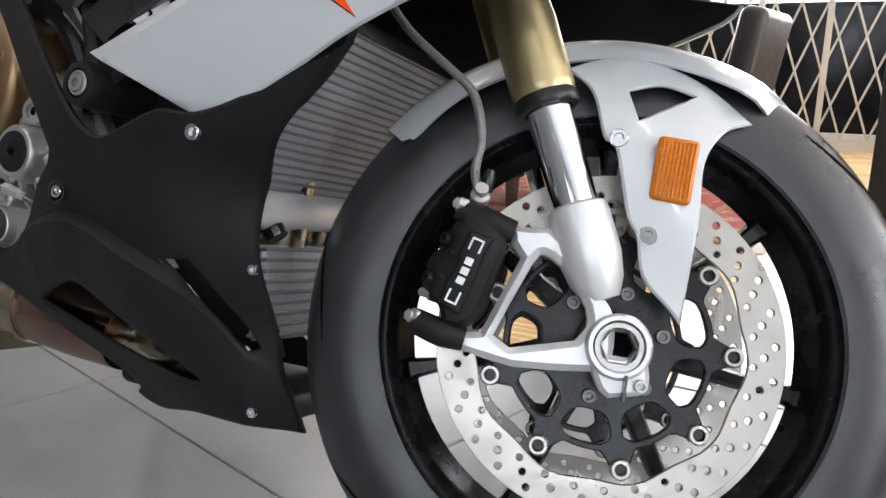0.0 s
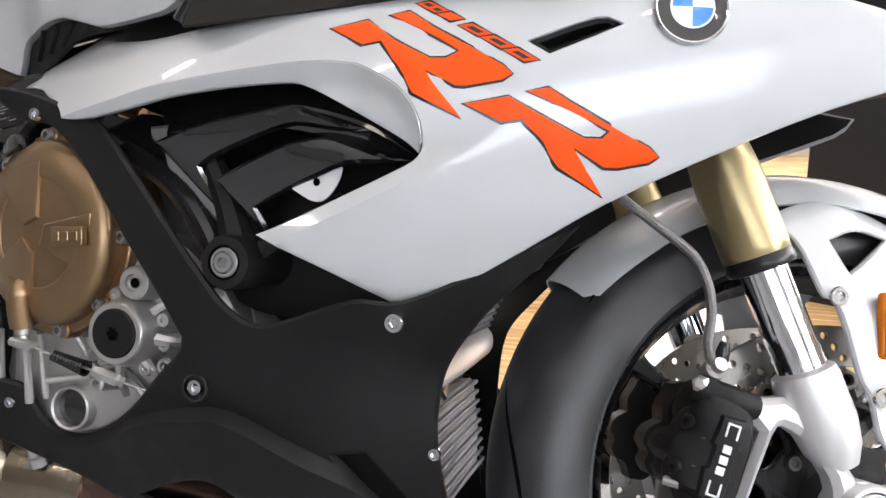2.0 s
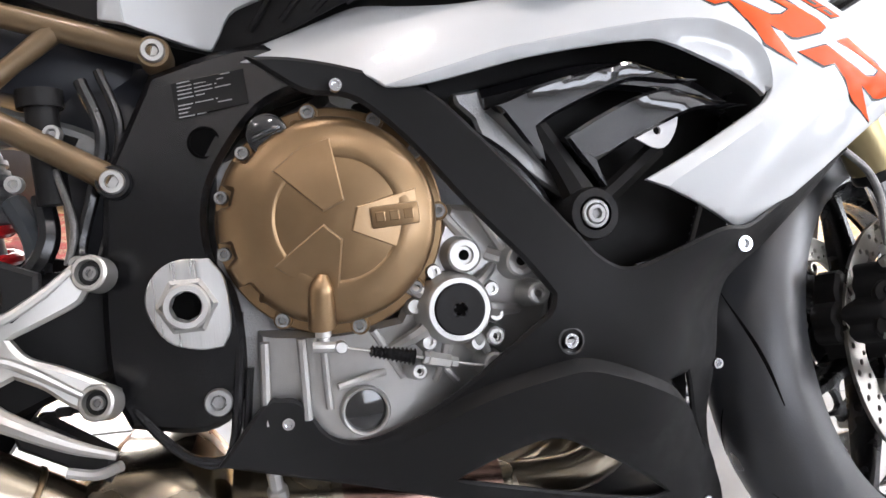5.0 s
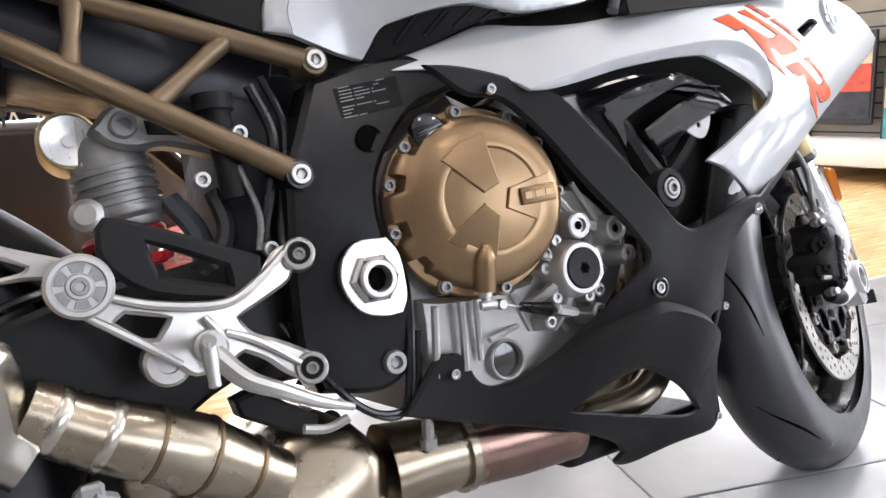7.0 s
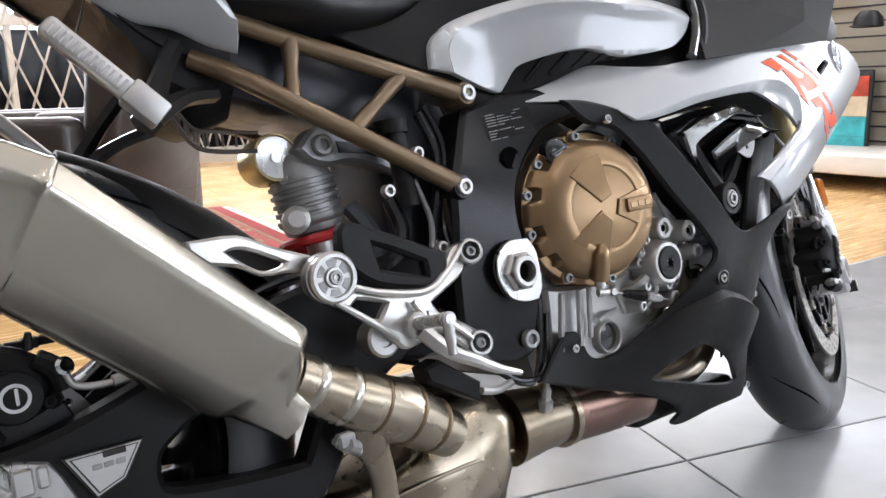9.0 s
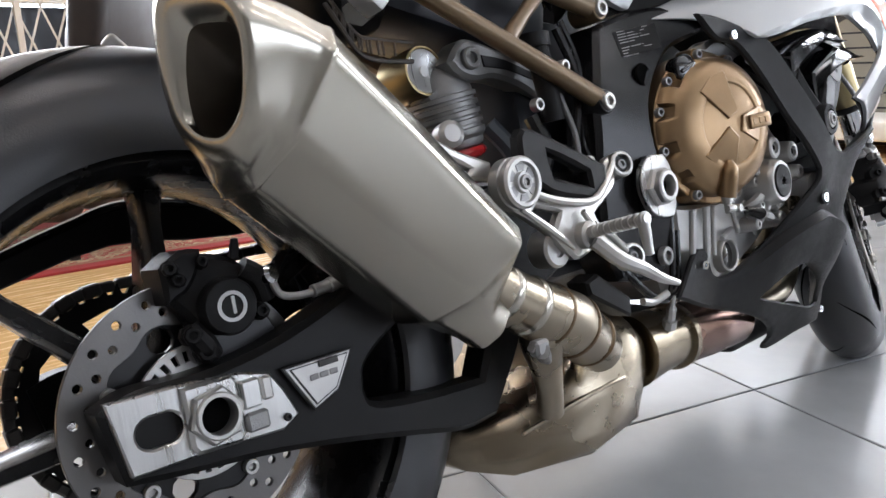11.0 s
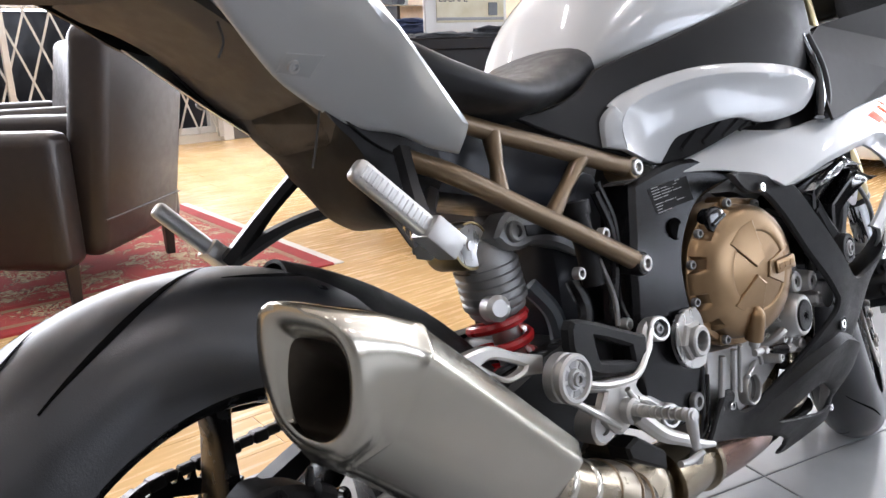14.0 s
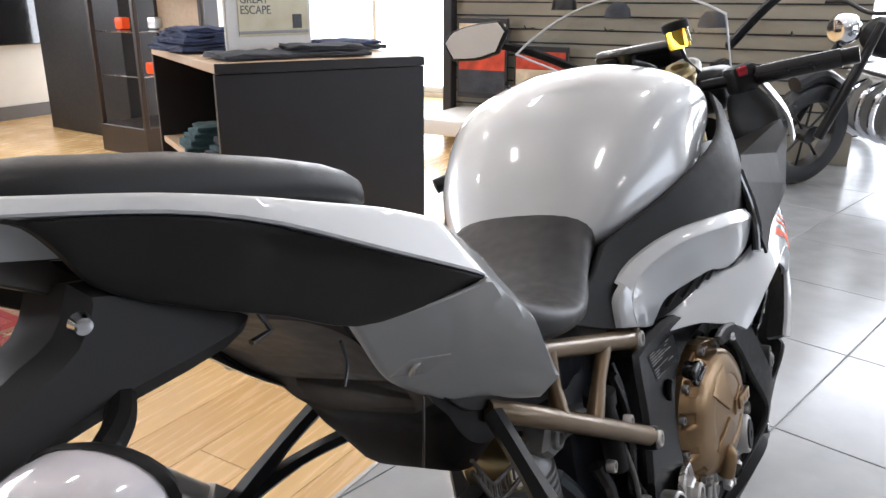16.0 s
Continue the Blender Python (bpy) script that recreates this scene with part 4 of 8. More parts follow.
for s in (1, -1):
    M = Matrix.Diagonal((1, s, 1, 1))
    up = [o for o in moto.children if o.name.startswith("upper_fairing")][0 if s > 0 else 1]
    for L in (RA, RB):
        kl = [Vector(p) for p in L]
        part("letter_keyline", sheet(kl, lambda x, z: crease(x, z) - 0.0004, 0.0012, [], 0.0002, per=1, grid=0.01), DECALBK, up, "", M)
        part("letter", sheet([p + Vector((0.0008, 0.0003)) for p in inset([Vector(p) for p in L], 0.0019)], lambda x, z: crease(x, z) - 0.0009, 0.0012, [], 0.0002, per=1, grid=0.01), ORANGE, up, "orange letter with a black keyline", M)
    o_, a_, b_ = Vector((1.0915, 0.6878)), Vector((0.0112, 0.0018)), Vector((0.0885, -0.0478))
    for k in range(5):
        t0, t1 = (k + 0.04) / 5, (k + (0.70 if k == 1 else 0.98)) / 5
        quad = [o_ + b_ * t0, o_ + b_ * t0 + a_, o_ + b_ * t1 + a_, o_ + b_ * t1]
        part("letter_keyline", sheet(inset(quad, -0.0013), lambda x, z: crease(x, z) - 0.0004, 0.0012, [], 0.0002, per=1, grid=0.01), DECALBK, up, "", M)
        part("letter", sheet(inset(quad, 0.0005), lambda x, z: crease(x, z) - 0.0008, 0.0012, [], 0.0002, per=1, grid=0.01), ORANGE, up, "", M)
        mid_ = (quad[0] + quad[2]) / 2
        for f0, f1 in (((-0.38, -0.05), (0.12, 0.42)) if k == 0 else ((-0.3, 0.3),) if k > 1 else ()):
            core = [mid_ + a_ * u_ + b_ * 0.18 * v_ for u_, v_ in ((-0.22, f0), (0.22, f0), (0.22, f1), (-0.22, f1))]
            part("letter_core", sheet(core, lambda x, z: crease(x, z) - 0.0011, 0.0012, [], 0.0002, per=1, grid=0.01), DECALBK, up, "", M)
    # round badge
    c = Vector((1.296, 0, 0.684))
    yb = FU(c.x, c.z)
    nrm = Vector((0.28, -1, 0.12)).normalized()
    o = Vector((c.x, yb, c.z)) - nrm * 0.001
    badge = part("round_badge", lathe([(0, -0.002), (0.027, -0.002), (0.028, 0.002), (0.0265, 0.0035), (0.0255, 0.003)], o, nrm, 40), CHROME, up, "round black, white and blue badge", M)
    part("badge_ring", lathe([(0.0258, 0.0028), (0.0165, 0.0032), (0.0160, 0.0030)], o, nrm, 40), DECALBK, badge, "", M)
    part("badge_rim", lathe([(0.0168, 0.0031), (0.0165, 0.0038), (0.0150, 0.0038), (0.0148, 0.0030)], o, nrm, 40), CHROME, badge, "", M)
    u_ = nrm.cross(Vector((0, 0, 1))).normalized()
    v_ = u_.cross(nrm) * -1
    for q in range(4):
        bm = bmesh.new()
        c0 = bm.verts.new(o + nrm * 0.0036)
        arc = [bm.verts.new(o + nrm * 0.0034 + (u_ * math.cos(q * PI / 2 + PI / 2 * k / 8) + v_ * math.sin(q * PI / 2 + PI / 2 * k / 8)) * 0.0150) for k in range(9)]
        for a, b in zip(arc, arc[1:]):
            bm.faces.new((c0, a, b))
        part("badge_quarter", bm, BLUE if q % 2 else DECALWH, badge, "", M)
    for k in (-1, 0, 1):
        a = PI / 2 + k * 0.62
        p = o + nrm * 0.0034 + (u_ * math.cos(a) - v_ * math.sin(a)) * 0.0210
        part("badge_bar", box(0, 0, 0, 0.0048, 0.0012, 0.0052, 0.0005, 1, Matrix.Translation(p) @ Matrix.Rotation(-k * 0.62, 4, 'Y')), DECALWH, badge, "", M)

LOWER = [(0.645, 0.632), (0.681, 0.630), (0.721, 0.622), (0.762, 0.608), (0.798, 0.592), (0.850, 0.536), (0.911, 0.466), (0.934, 0.441), (0.960, 0.428), (0.990, 0.434), (1.049, 0.455), (1.086, 0.456), (1.132, 0.476), (1.185, 0.505), (1.222, 0.522), (1.193, 0.490), (1.157, 0.456), (1.135, 0.431), (1.112, 0.401), (1.102, 0.372), (1.099, 0.325), (1.103, 0.264), (1.110, 0.210), (1.128, 0.160), (1.134, 0.137), (1.060, 0.140), (1.004, 0.139), (0.947, 0.128), (0.920, 0.132), (0.908, 0.142), (0.918, 0.152), (0.892, 0.175), (0.803, 0.216), (0.674, 0.258), (0.592, 0.288), (0.634, 0.337), (0.650, 0.340), (0.668, 0.334), (0.690, 0.300), (0.722, 0.290), (0.762, 0.302), (0.813, 0.334), (0.861, 0.376), (0.885, 0.396), (0.889, 0.411), (0.863, 0.446), (0.820, 0.496), (0.777, 0.551), (0.742, 0.586), (0.720, 0.597), (0.690, 0.602)]
LOWHOLE = [(0.805, 0.240), (0.845, 0.260), (0.892, 0.273), (0.930, 0.257), (0.985, 0.222), (1.034, 0.184), (1.005, 0.183), (0.916, 0.207), (0.850, 0.227)]
SLOT = [(1.018, 0.313), (1.043, 0.315), (1.066, 0.272), (1.091, 0.226), (1.084, 0.224), (1.054, 0.268)]
STEPX = [0.60, 0.747, 0.829, 0.893, 0.930, 0.987, 1.042, 1.089, 1.15]
STEPZ = [0.265, 0.290, 0.326, 0.342, 0.341, 0.318, 0.284, 0.226, 0.16]


STEPFX = list(np.arange(0.60, 1.15, 0.006))
STEPFZ = [smooth_at(x, STEPX, STEPZ) for x in STEPFX]
STEPLINES = [[(x, z + dz) for x, z in zip(STEPFX, STEPFZ) if 0.71 < x < 1.115] for dz in (0.0056, 0.0, -0.0056)]


def lower(x, z):
    """The lower fairing, whose belly stands proud below a raised step."""
    zs = np.interp(x, STEPFX, STEPFZ)
    k = np.interp(x, [0.70, 0.82, 1.08, 1.12], [0, 1, 1, 0])
    t = min(1, max(0, (zs - z) / 0.011 + 0.5))
    return FL(x, z) - 0.016 * k * t


for s in (1, -1):
    M = Matrix.Diagonal((1, s, 1, 1))
    lo = part("lower_fairing", sheet(LOWER, lower, 0.007, [LOWHOLE, SLOT], 0.003, per=4, grid=0.008, corner=48, lines=STEPLINES), BLACK, moto, "matt black lower side fairing", M)
    for x, z in ((1.082, 0.438), (0.717, 0.604), (1.091, 0.158), (0.654, 0.318), (1.098, 0.312)):
        part("fairing_screw", bolt_head((x, lower(x, z) - 0.002, z), 0.0082 if z > 0.43 and x > 1 else 0.006, (0, -1, 0), 0.005), CHROME, lo, "", M)
    # black sheet added behind the slot to give the dark within
    part("slot_liner", sheet([(1.000, 0.335), (1.060, 0.330), (1.085, 0.270), (1.096, 0.215), (1.075, 0.205), (1.030, 0.265)], lambda x, z: FL(x, z) + 0.03, 0.004, [], 0.001, grid=0.02), BLACK, lo, "", M)
    part("screw_recess", lathe([(0.0125, 0.003), (0.0105, 0.0035), (0.0105, -0.004), (0, -0.004)], (0.903, lower(0.903, 0.368), 0.368), (0, -1, 0), 20), DECALBK, lo, "", M)
    part("fairing_screw", bolt_head((0.903, lower(0.903, 0.368) + 0.002, 0.368), 0.0072, (0, -1, 0), 0.006), CHROME, lo, "", M)
part("belly_pan", box(0.98, 0, 0.155, 0.26, 0.17, 0.03, 0.012, 3), BLACK, moto, "black belly pan")

# upper inner trim between tank and fairing
TRIMGREY = mat("brown_grey_trim", (0.020, 0.018, 0.016), 0.55, 0, 0, 0.1, 60, 0.0, 1400, spec=0.12, rvary=0.02)
TRIM = [(0.66, 0.655), (0.75, 0.675), (0.85, 0.668), (0.95, 0.672), (1.10, 0.685), (1.20, 0.700), (1.30, 0.712), (1.33, 0.76), (1.22, 0.80), (1.10, 0.83), (0.99, 0.83), (0.93, 0.78), (0.88, 0.735), (0.80, 0.712), (0.72, 0.690)]
TR = spline([(0.66, -0.150, 0.655), (0.85, -0.196, 0.70), (1.05, -0.236, 0.715), (1.3, -0.205, 0.72), (1.2, -0.19, 0.80), (1.0, -0.165, 0.82), (0.9, -0.19, 0.74), (1.1, -0.195, 0.77)])
for s in (1, -1):
    M = Matrix.Diagonal((1, s, 1, 1))
    tr = part("cockpit_trim", sheet(TRIM, TR, 0.005, [], 0.002, grid=0.02), SATIN, moto, "satin black cockpit side trim", M)
    fv = [Vector(q) for q in ((0.904, -0.226, 0.786), (0.978, -0.219, 0.812), (1.179, -0.251, 0.782), (1.149, -0.262, 0.731), (0.892, -0.256, 0.672), (1.181, -0.262, 0.838), (1.269, -0.264, 0.808), (1.215, -0.258, 0.703), (1.02, -0.250, 0.686), (1.14, -0.15, 0.800), (0.985, -0.13, 0.792), (1.05, -0.246, 0.752))]
    bm = bmesh.new()
    bv = [bm.verts.new(q) for q in fv]
    for q in ((1, 11, 0), (0, 11, 8, 4), (1, 2, 11), (11, 2, 3), (11, 3, 8), (3, 7, 8), (2, 6, 7, 3), (5, 6, 2), (1, 5, 2), (1, 10, 9, 5)):
        bm.faces.new([bv[k] for k in q])
    bmesh.ops.recalc_face_normals(bm, faces=bm.faces[:])
    bmesh.ops.solidify(bm, geom=bm.faces[:], thickness=0.004)
    part("trim_panel", bm, TRIMGREY, tr, "facetted brown-grey trim panel", M, smooth=8)
    for dx, m_, r_ in ((0.0, GLOSS, 0.007), (0.016, BLACK, 0.009)):
        part("trim_beading", tube([(0.895 + dx, -0.226, 0.800), (0.908 + dx, -0.236, 0.755), (0.898 + dx, -0.244, 0.715), (0.880 + dx, -0.246, 0.680)], r_, 10), m_, tr, "", M)
    # silver winglet edge at the front
    wg = [(1.235, 0.925), (1.262, 0.915), (1.283, 0.870), (1.292, 0.825), (1.285, 0.790), (1.262, 0.786), (1.262, 0.830), (1.250, 0.870)]
    part("nose_panel", sheet(wg, spline([(1.235, -0.225, 0.925), (1.283, -0.262, 0.870), (1.262, -0.276, 0.83), (1.275, -0.280, 0.79)]), 0.006, [], 0.002, grid=0.02), WHITE, moto, "white painted nose panel", M)
    part("cockpit_wall", sheet([(1.16, 0.80), (1.27, 0.80), (1.29, 0.86), (1.26, 0.915), (1.20, 0.90), (1.17, 0.86)], spline([(1.16, -0.20, 0.80), (1.27, -0.255, 0.81), (1.29, -0.25, 0.86), (1.25, -0.21, 0.915)]), 0.006, [], 0.002, grid=0.02), BLACK, moto, "black cockpit side wall", M)
nose = []
for t, hw, z0, z1 in ((1.36, 0.20, 0.66, 0.86), (1.44, 0.17, 0.66, 0.85), (1.52, 0.11, 0.67, 0.82), (1.58, 0.04, 0.69, 0.77)):
    nose.append([Vector((t, hw * math.cos(a), (z0 + z1) / 2 + (z1 - z0) / 2 * math.sin(a))) for a in [2 * PI * k / 20 for k in range(20)]])
part("nose_cone", loft(nose), BLACK, moto)

# ---- tank, side covers and seats ----
TX = [0.545, 0.575, 0.62, 0.68, 0.76, 0.85, 0.93, 0.985, 1.01]
TW = [0.080, 0.110, 0.140, 0.170, 0.197, 0.205, 0.192, 0.150, 0.10]
TT = [0.810, 0.855, 0.910, 0.958, 0.992, 1.003, 0.985, 0.945, 0.92]
TB = [0.775, 0.770, 0.765, 0.765, 0.775, 0.800, 0.835, 0.870, 0.89]
rings = []
for i in range(65):
    x = TX[0] + (TX[-1] - TX[0]) * i / 64
    w, zt, zb = smooth_at(x, TX, TW), smooth_at(x, TX, TT), smooth_at(x, TX, TB)
    r = []
    for k in range(48):
        a = 2 * PI * k / 48
        c, s_ = math.cos(a), math.sin(a)
        e = 0.72
        yy = w * math.copysign(abs(c) ** e, c)
        zm = zb + (zt - zb) * 0.45
        zz = zm + ((zt - zm) if s_ > 0 else (zm - zb)) * math.copysign(abs(s_) ** 0.85, s_)
        if s_ > 0:
            yy *= 1 - 0.18 * s_ ** 2
        yy *= 1 - 0.085 * math.exp(-((x - 0.80) / 0.13) ** 2 - ((zz - 0.885) / 0.045) ** 2)
        zz -= 0.006 * math.exp(-((x - 0.72) / 0.16) ** 2 - ((abs(yy) - 0.10) / 0.035) ** 2) * max(0, s_)
        r.append(Vector((x, yy, zz)))
    rings.append(r)
tank = part("fuel_tank", loft(rings), WHITE, moto, "light white painted fuel tank", smooth=60)
part("tank_lid_frame", tube([(0.84, -0.105, 0.996), (0.89, -0.120, 0.982), (0.955, -0.112, 0.958), (0.998, -0.05, 0.945), (0.998, 0.05, 0.945), (0.955, 0.112, 0.958), (0.89, 0.120, 0.982), (0.84, 0.105, 0.996)], 0.0035, 8), BLACK, tank)
part("tank_lid", lathe([(0, 0.010), (0.045, 0.010), (0.054, 0.006), (0.056, -0.004)], (0.93, 0, 0.976), (0.30, 0, 1), 36), ALU, tank, "pale metal fuel filler lid")

# black knee trim under the tank
KT = [(0.553, 0.792), (0.632, 0.812), (0.720, 0.836), (0.825, 0.863), (0.900, 0.890), (0.930, 0.927), (0.955, 0.905), (0.945, 0.870), (0.930, 0.815), (0.920, 0.742), (0.880, 0.700), (0.760, 0.690), (0.640, 0.655), (0.540, 0.683), (0.470, 0.712), (0.400, 0.748), (0.450, 0.748), (0.505, 0.763), (0.540, 0.785)]
KS = spline([(.544, -.124, .737), (.532, -.128, .69), (.618, -.135, .655), (.694, -.185, .705), (.902, -.226, .739), (.677, -.178, .774), (.865, -.232, .818), (.923, -.196, .927), (.836, -.205, .882), (.71, -.183, .83), (.55, -.117, .791), (0.42, -0.095, 0.74)])
COVER = [(0.530, 0.728), (0.543, 0.740), (0.570, 0.754), (0.618, 0.767), (0.668, 0.774), (0.725, 0.772), (0.805, 0.763), (0.885, 0.748), (0.896, 0.738), (0.885, 0.716), (0.864, 0.699), (0.840, 0.692), (0.783, 0.687), (0.752, 0.693), (0.724, 0.700), (0.690, 0.699), (0.655, 0.693), (0.636, 0.686), (0.622, 0.664), (0.610, 0.660), (0.522, 0.692), (0.524, 0.712)]
BAND = [(0.546, 0.684), (0.544, 0.708), (0.553, 0.727), (0.575, 0.741), (0.618, 0.753), (0.668, 0.760), (0.725, 0.757), (0.805, 0.747), (0.893, 0.733)]


def cover_y(x, z):
    """The side cover: a pale band along its upper edge, folded in to a hollow face."""
    d = smooth_at(x, [q[0] for q in BAND[1:]], [q[1] for q in BAND[1:]]) - z
    k = np.interp(x, [0.545, 0.60, 0.76, 0.88], [0, 1, 1, 0.2])
    return KS(x, z) - 0.0165 + (0.7 * max(0, -d) if x > 0.545 else 0.008 * (0.546 - x) / 0.02) + k * np.interp(d, [0.0, 0.012, 0.03, 0.055], [0.0, 0.0062, 0.0085, 0.0075])


for s in (1, -1):
    M = Matrix.Diagonal((1, s, 1, 1))
    kt = part("knee_trim", sheet(KT, KS, 0.005, [], 0.002, grid=0.012), BLACK, moto, "black textured tank side trim", M)
    cv = part("side_cover", sheet(COVER[:9] + BAND[::-1] + COVER[-2:], cover_y, 0.009, [], 0.0008, per=3, grid=0.010, corner=40), WHITE, moto, "white side cover with a louvred vent", M, smooth=40)
    part("cover_face", sheet(BAND + COVER[9:-2], cover_y, 0.009, [], 0.0005, per=3, grid=0.0075, corner=40), WHITE, cv, "", M, smooth=40)
    part("vent_back", sheet([(x, z) for x, z in [(0.70, 0.712), (0.76, 0.704), (0.83, 0.70), (0.80, 0.688), (0.736, 0.684), (0.661, 0.668), (0.616, 0.656), (0.628, 0.69), (0.66, 0.706)]], lambda x, z: KS(x, z) + 0.004, 0.003, [], 0.001, grid=0.02), BLACK, cv, "", M)
    for k in range(5):
        x = 0.665 + 0.028 * k
        part("vent_louvre", tube([(x - 0.012, KS(x - 0.012, 0.675) - 0.001, 0.671 + 0.004 * k), (x + 0.010, KS(x + 0.010, 0.697) - 0.001, 0.698 - 0.0005 * k)], 0.003, 6), BLACK, cv, "", M)

# rider's seat
rings = []
SX = [0.195, 0.23, 0.28, 0.34, 0.40, 0.46, 0.52, 0.57, 0.60]
SWd = [0.09, 0.125, 0.145, 0.15, 0.14, 0.122, 0.108, 0.10, 0.09]
ST = [0.875, 0.860, 0.825, 0.800, 0.795, 0.803, 0.822, 0.836, 0.838]
for i in range(25):
    x = SX[0] + (SX[-1] - SX[0]) * i / 24
    w, zt = smooth_at(x, SX, SWd), smooth_at(x, SX, ST)
    zb = np.interp(x, [0.2, 0.4, 0.6], [0.765, 0.735, 0.755])
    r = []
    for k in range(28):
        a = 2 * PI * k / 28
        c, s_ = math.cos(a), math.sin(a)
        zm = zb + (zt - zb) * 0.55
        r.append(Vector((x, w * math.copysign(abs(c) ** 0.82, c), zm + ((zt - zm) if s_ > 0 else (zm - zb)) * math.copysign(abs(s_) ** 0.82, s_))))
    rings.append(r)
part("rider_seat", loft(rings), SEAT, moto, "black vinyl rider seat", smooth=70)

# tail: side panels, undertray, top strip, rear pad
STRIPU = ([-0.16, -0.140, -0.078, -0.022, 0.012, 0.068, 0.112, 0.134, 0.158, 0.198, 0.237, 0.262], [1.015, 1.010, 0.996, 0.980, 0.969, 0.951, 0.932, 0.921, 0.906, 0.878, 0.841, 0.797])
STRIPL = ([-0.16, -0.079, -0.025, 0.034, 0.113], [1.004, 0.985, 0.964, 0.932, 0.887])


def tail_fold(x):
    """Height and half width of the sharp fold along the tail."""
    if x < 0.113:
        return np.interp(x, *STRIPL), -0.179 + 0.36 * (0.113 - x)
    return (1.240 - 0.946 * x) / 1.28, np.interp(x, [0.113, 0.19, 0.284], [-0.179, -0.173, -0.128])


def tail_y(x, z):
    """The tail's side: a facet leaning in above the fold and a flat one drawn in below it."""
    zf, yf = tail_fold(x)
    a = yf + 0.72 * (z - zf)
    b = 1.060 - 0.946 * x - 1.280 * z if x > 0.03 else a - 1
    return 0.5 * (a + b + math.sqrt((a - b) ** 2 + 1.6e-5))


def insert_y(x, z):
    """The black insert, drawn in below the fold with a shallow hollow towards its tip."""
    zf, yf = tail_fold(x)
    zb = np.interp(x, [-0.15, -0.090, -0.037, 0.049, 0.113], [0.93, 0.930, 0.915, 0.877, 0.884])
    yb = np.interp(x, [-0.15, -0.09, 0.049, 0.113], [-0.050, -0.066, -0.116, -0.172])
    u = min(1, max(0, (zf - z) / max(0.004, zf - zb)))
    hollow = 0.012 * np.interp(x, [-0.035, -0.015, 0.05, 0.10], [0, 1, 1, 0]) * min(1, u * 6) * (1 - u)
    return yf + (yb - yf) * u + hollow + 0.004


TAIL = [(-0.150, 1.012), (-0.078, 0.996), (-0.022, 0.980), (0.012, 0.969), (0.068, 0.951), (0.112, 0.932), (0.134, 0.921), (0.158, 0.906), (0.198, 0.878), (0.237, 0.841), (0.262, 0.797), (0.276, 0.754), (0.284, 0.713), (0.257, 0.724), (0.225, 0.742), (0.190, 0.754), (0.165, 0.768), (0.120, 0.801), (0.094, 0.826), (0.070, 0.852), (0.046, 0.878), (0.083, 0.878), (0.104, 0.883), (0.113, 0.8875), (0.106, 0.893), (0.034, 0.932), (-0.025, 0.964), (-0.079, 0.985), (-0.150, 1.002)]
DARK = [(-0.150, 1.001), (-0.079, 0.984), (-0.025, 0.963), (0.034, 0.931), (0.106, 0.892), (0.113, 0.887), (0.104, 0.8825), (0.083, 0.8775), (0.046, 0.877), (-0.001, 0.902), (-0.037, 0.919), (-0.083, 0.942), (-0.107, 0.959), (-0.122, 0.978), (-0.136, 0.994)]
for s in (1, -1):
    M = Matrix.Diagonal((1, s, 1, 1))
    tp_ = part("tail_panel", sheet(TAIL, tail_y, 0.006, [], 0.0018, per=3, grid=0.007, corner=30), WHITE, moto, "white painted tail side panel", M, smooth=26)
    part("screw_pad", sheet([(0.110, 0.826), (0.139, 0.819), (0.134, 0.804), (0.108, 0.812)], lambda x, z: tail_y(x, z) - 0.0014, 0.004, [], 0.0008, per=1), WHITE, tp_, "", M)
    part("tail_screw", bolt_head((0.119, tail_y(0.119, 0.815) - 0.001, 0.815), 0.007, (0, -1, -0.8), 0.003), ALU, tp_, "", M)
    part("tail_insert", sheet(DARK, insert_y, 0.006, [], 0.0015, per=3, grid=0.008, corner=30), TAILBK, tp_, "black plastic tail insert", M, smooth=26)
top = []
for x in (-0.16, -0.12, -0.078, -0.022, 0.012, 0.068, 0.108, 0.118, 0.134, 0.158, 0.198, 0.237):
    z = np.interp(x, *STRIPU)
    w = -tail_y(x, z) - 0.002
    h = np.interp(x, [-0.16, 0.05, 0.112, 0.15, 0.19, 0.23], [0.005, 0.009, 0.016, 0.034, 0.042, 0.044])
    top.append([Vector((x, w * q, z - 0.001 + h * (1 - abs(q) ** 2.5))) for q in (-1, -0.9, -0.75, -0.5, -0.25, 0, 0.25, 0.5, 0.75, 0.9, 1)] + [Vector((x, w * 0.7, z - 0.03)), Vector((x, -w * 0.7, z - 0.03))])
part("tail_top", loft(top), WHITE, moto, "white painted tail hump", smooth=38)
pad = []
for x, z, w, h in ((-0.175, 1.012, 0.04, 0.010), (-0.15, 1.012, 0.065, 0.016), (-0.10, 1.005, 0.078, 0.021), (-0.02, 0.992, 0.088, 0.022), (0.05, 0.977, 0.095, 0.0205), (0.088, 0.967, 0.096, 0.0200), (0.106, 0.961, 0.0945, 0.0190), (0.120, 0.956, 0.090, 0.0165), (0.130, 0.951, 0.081, 0.012), (0.136, 0.946, 0.066, 0.005)):
    pad.append([Vector((x - 0.10 * (w * math.cos(a)) ** 2 / 0.09, w * math.copysign(abs(math.cos(a)) ** 0.6, math.cos(a)), z + h * math.copysign(abs(math.sin(a)) ** 0.6, math.sin(a)))) for a in [2 * PI * k / 32 for k in range(32)]])
part("rear_pad", loft(pad), SEAT, moto, "black vinyl rear seat pad", smooth=70)
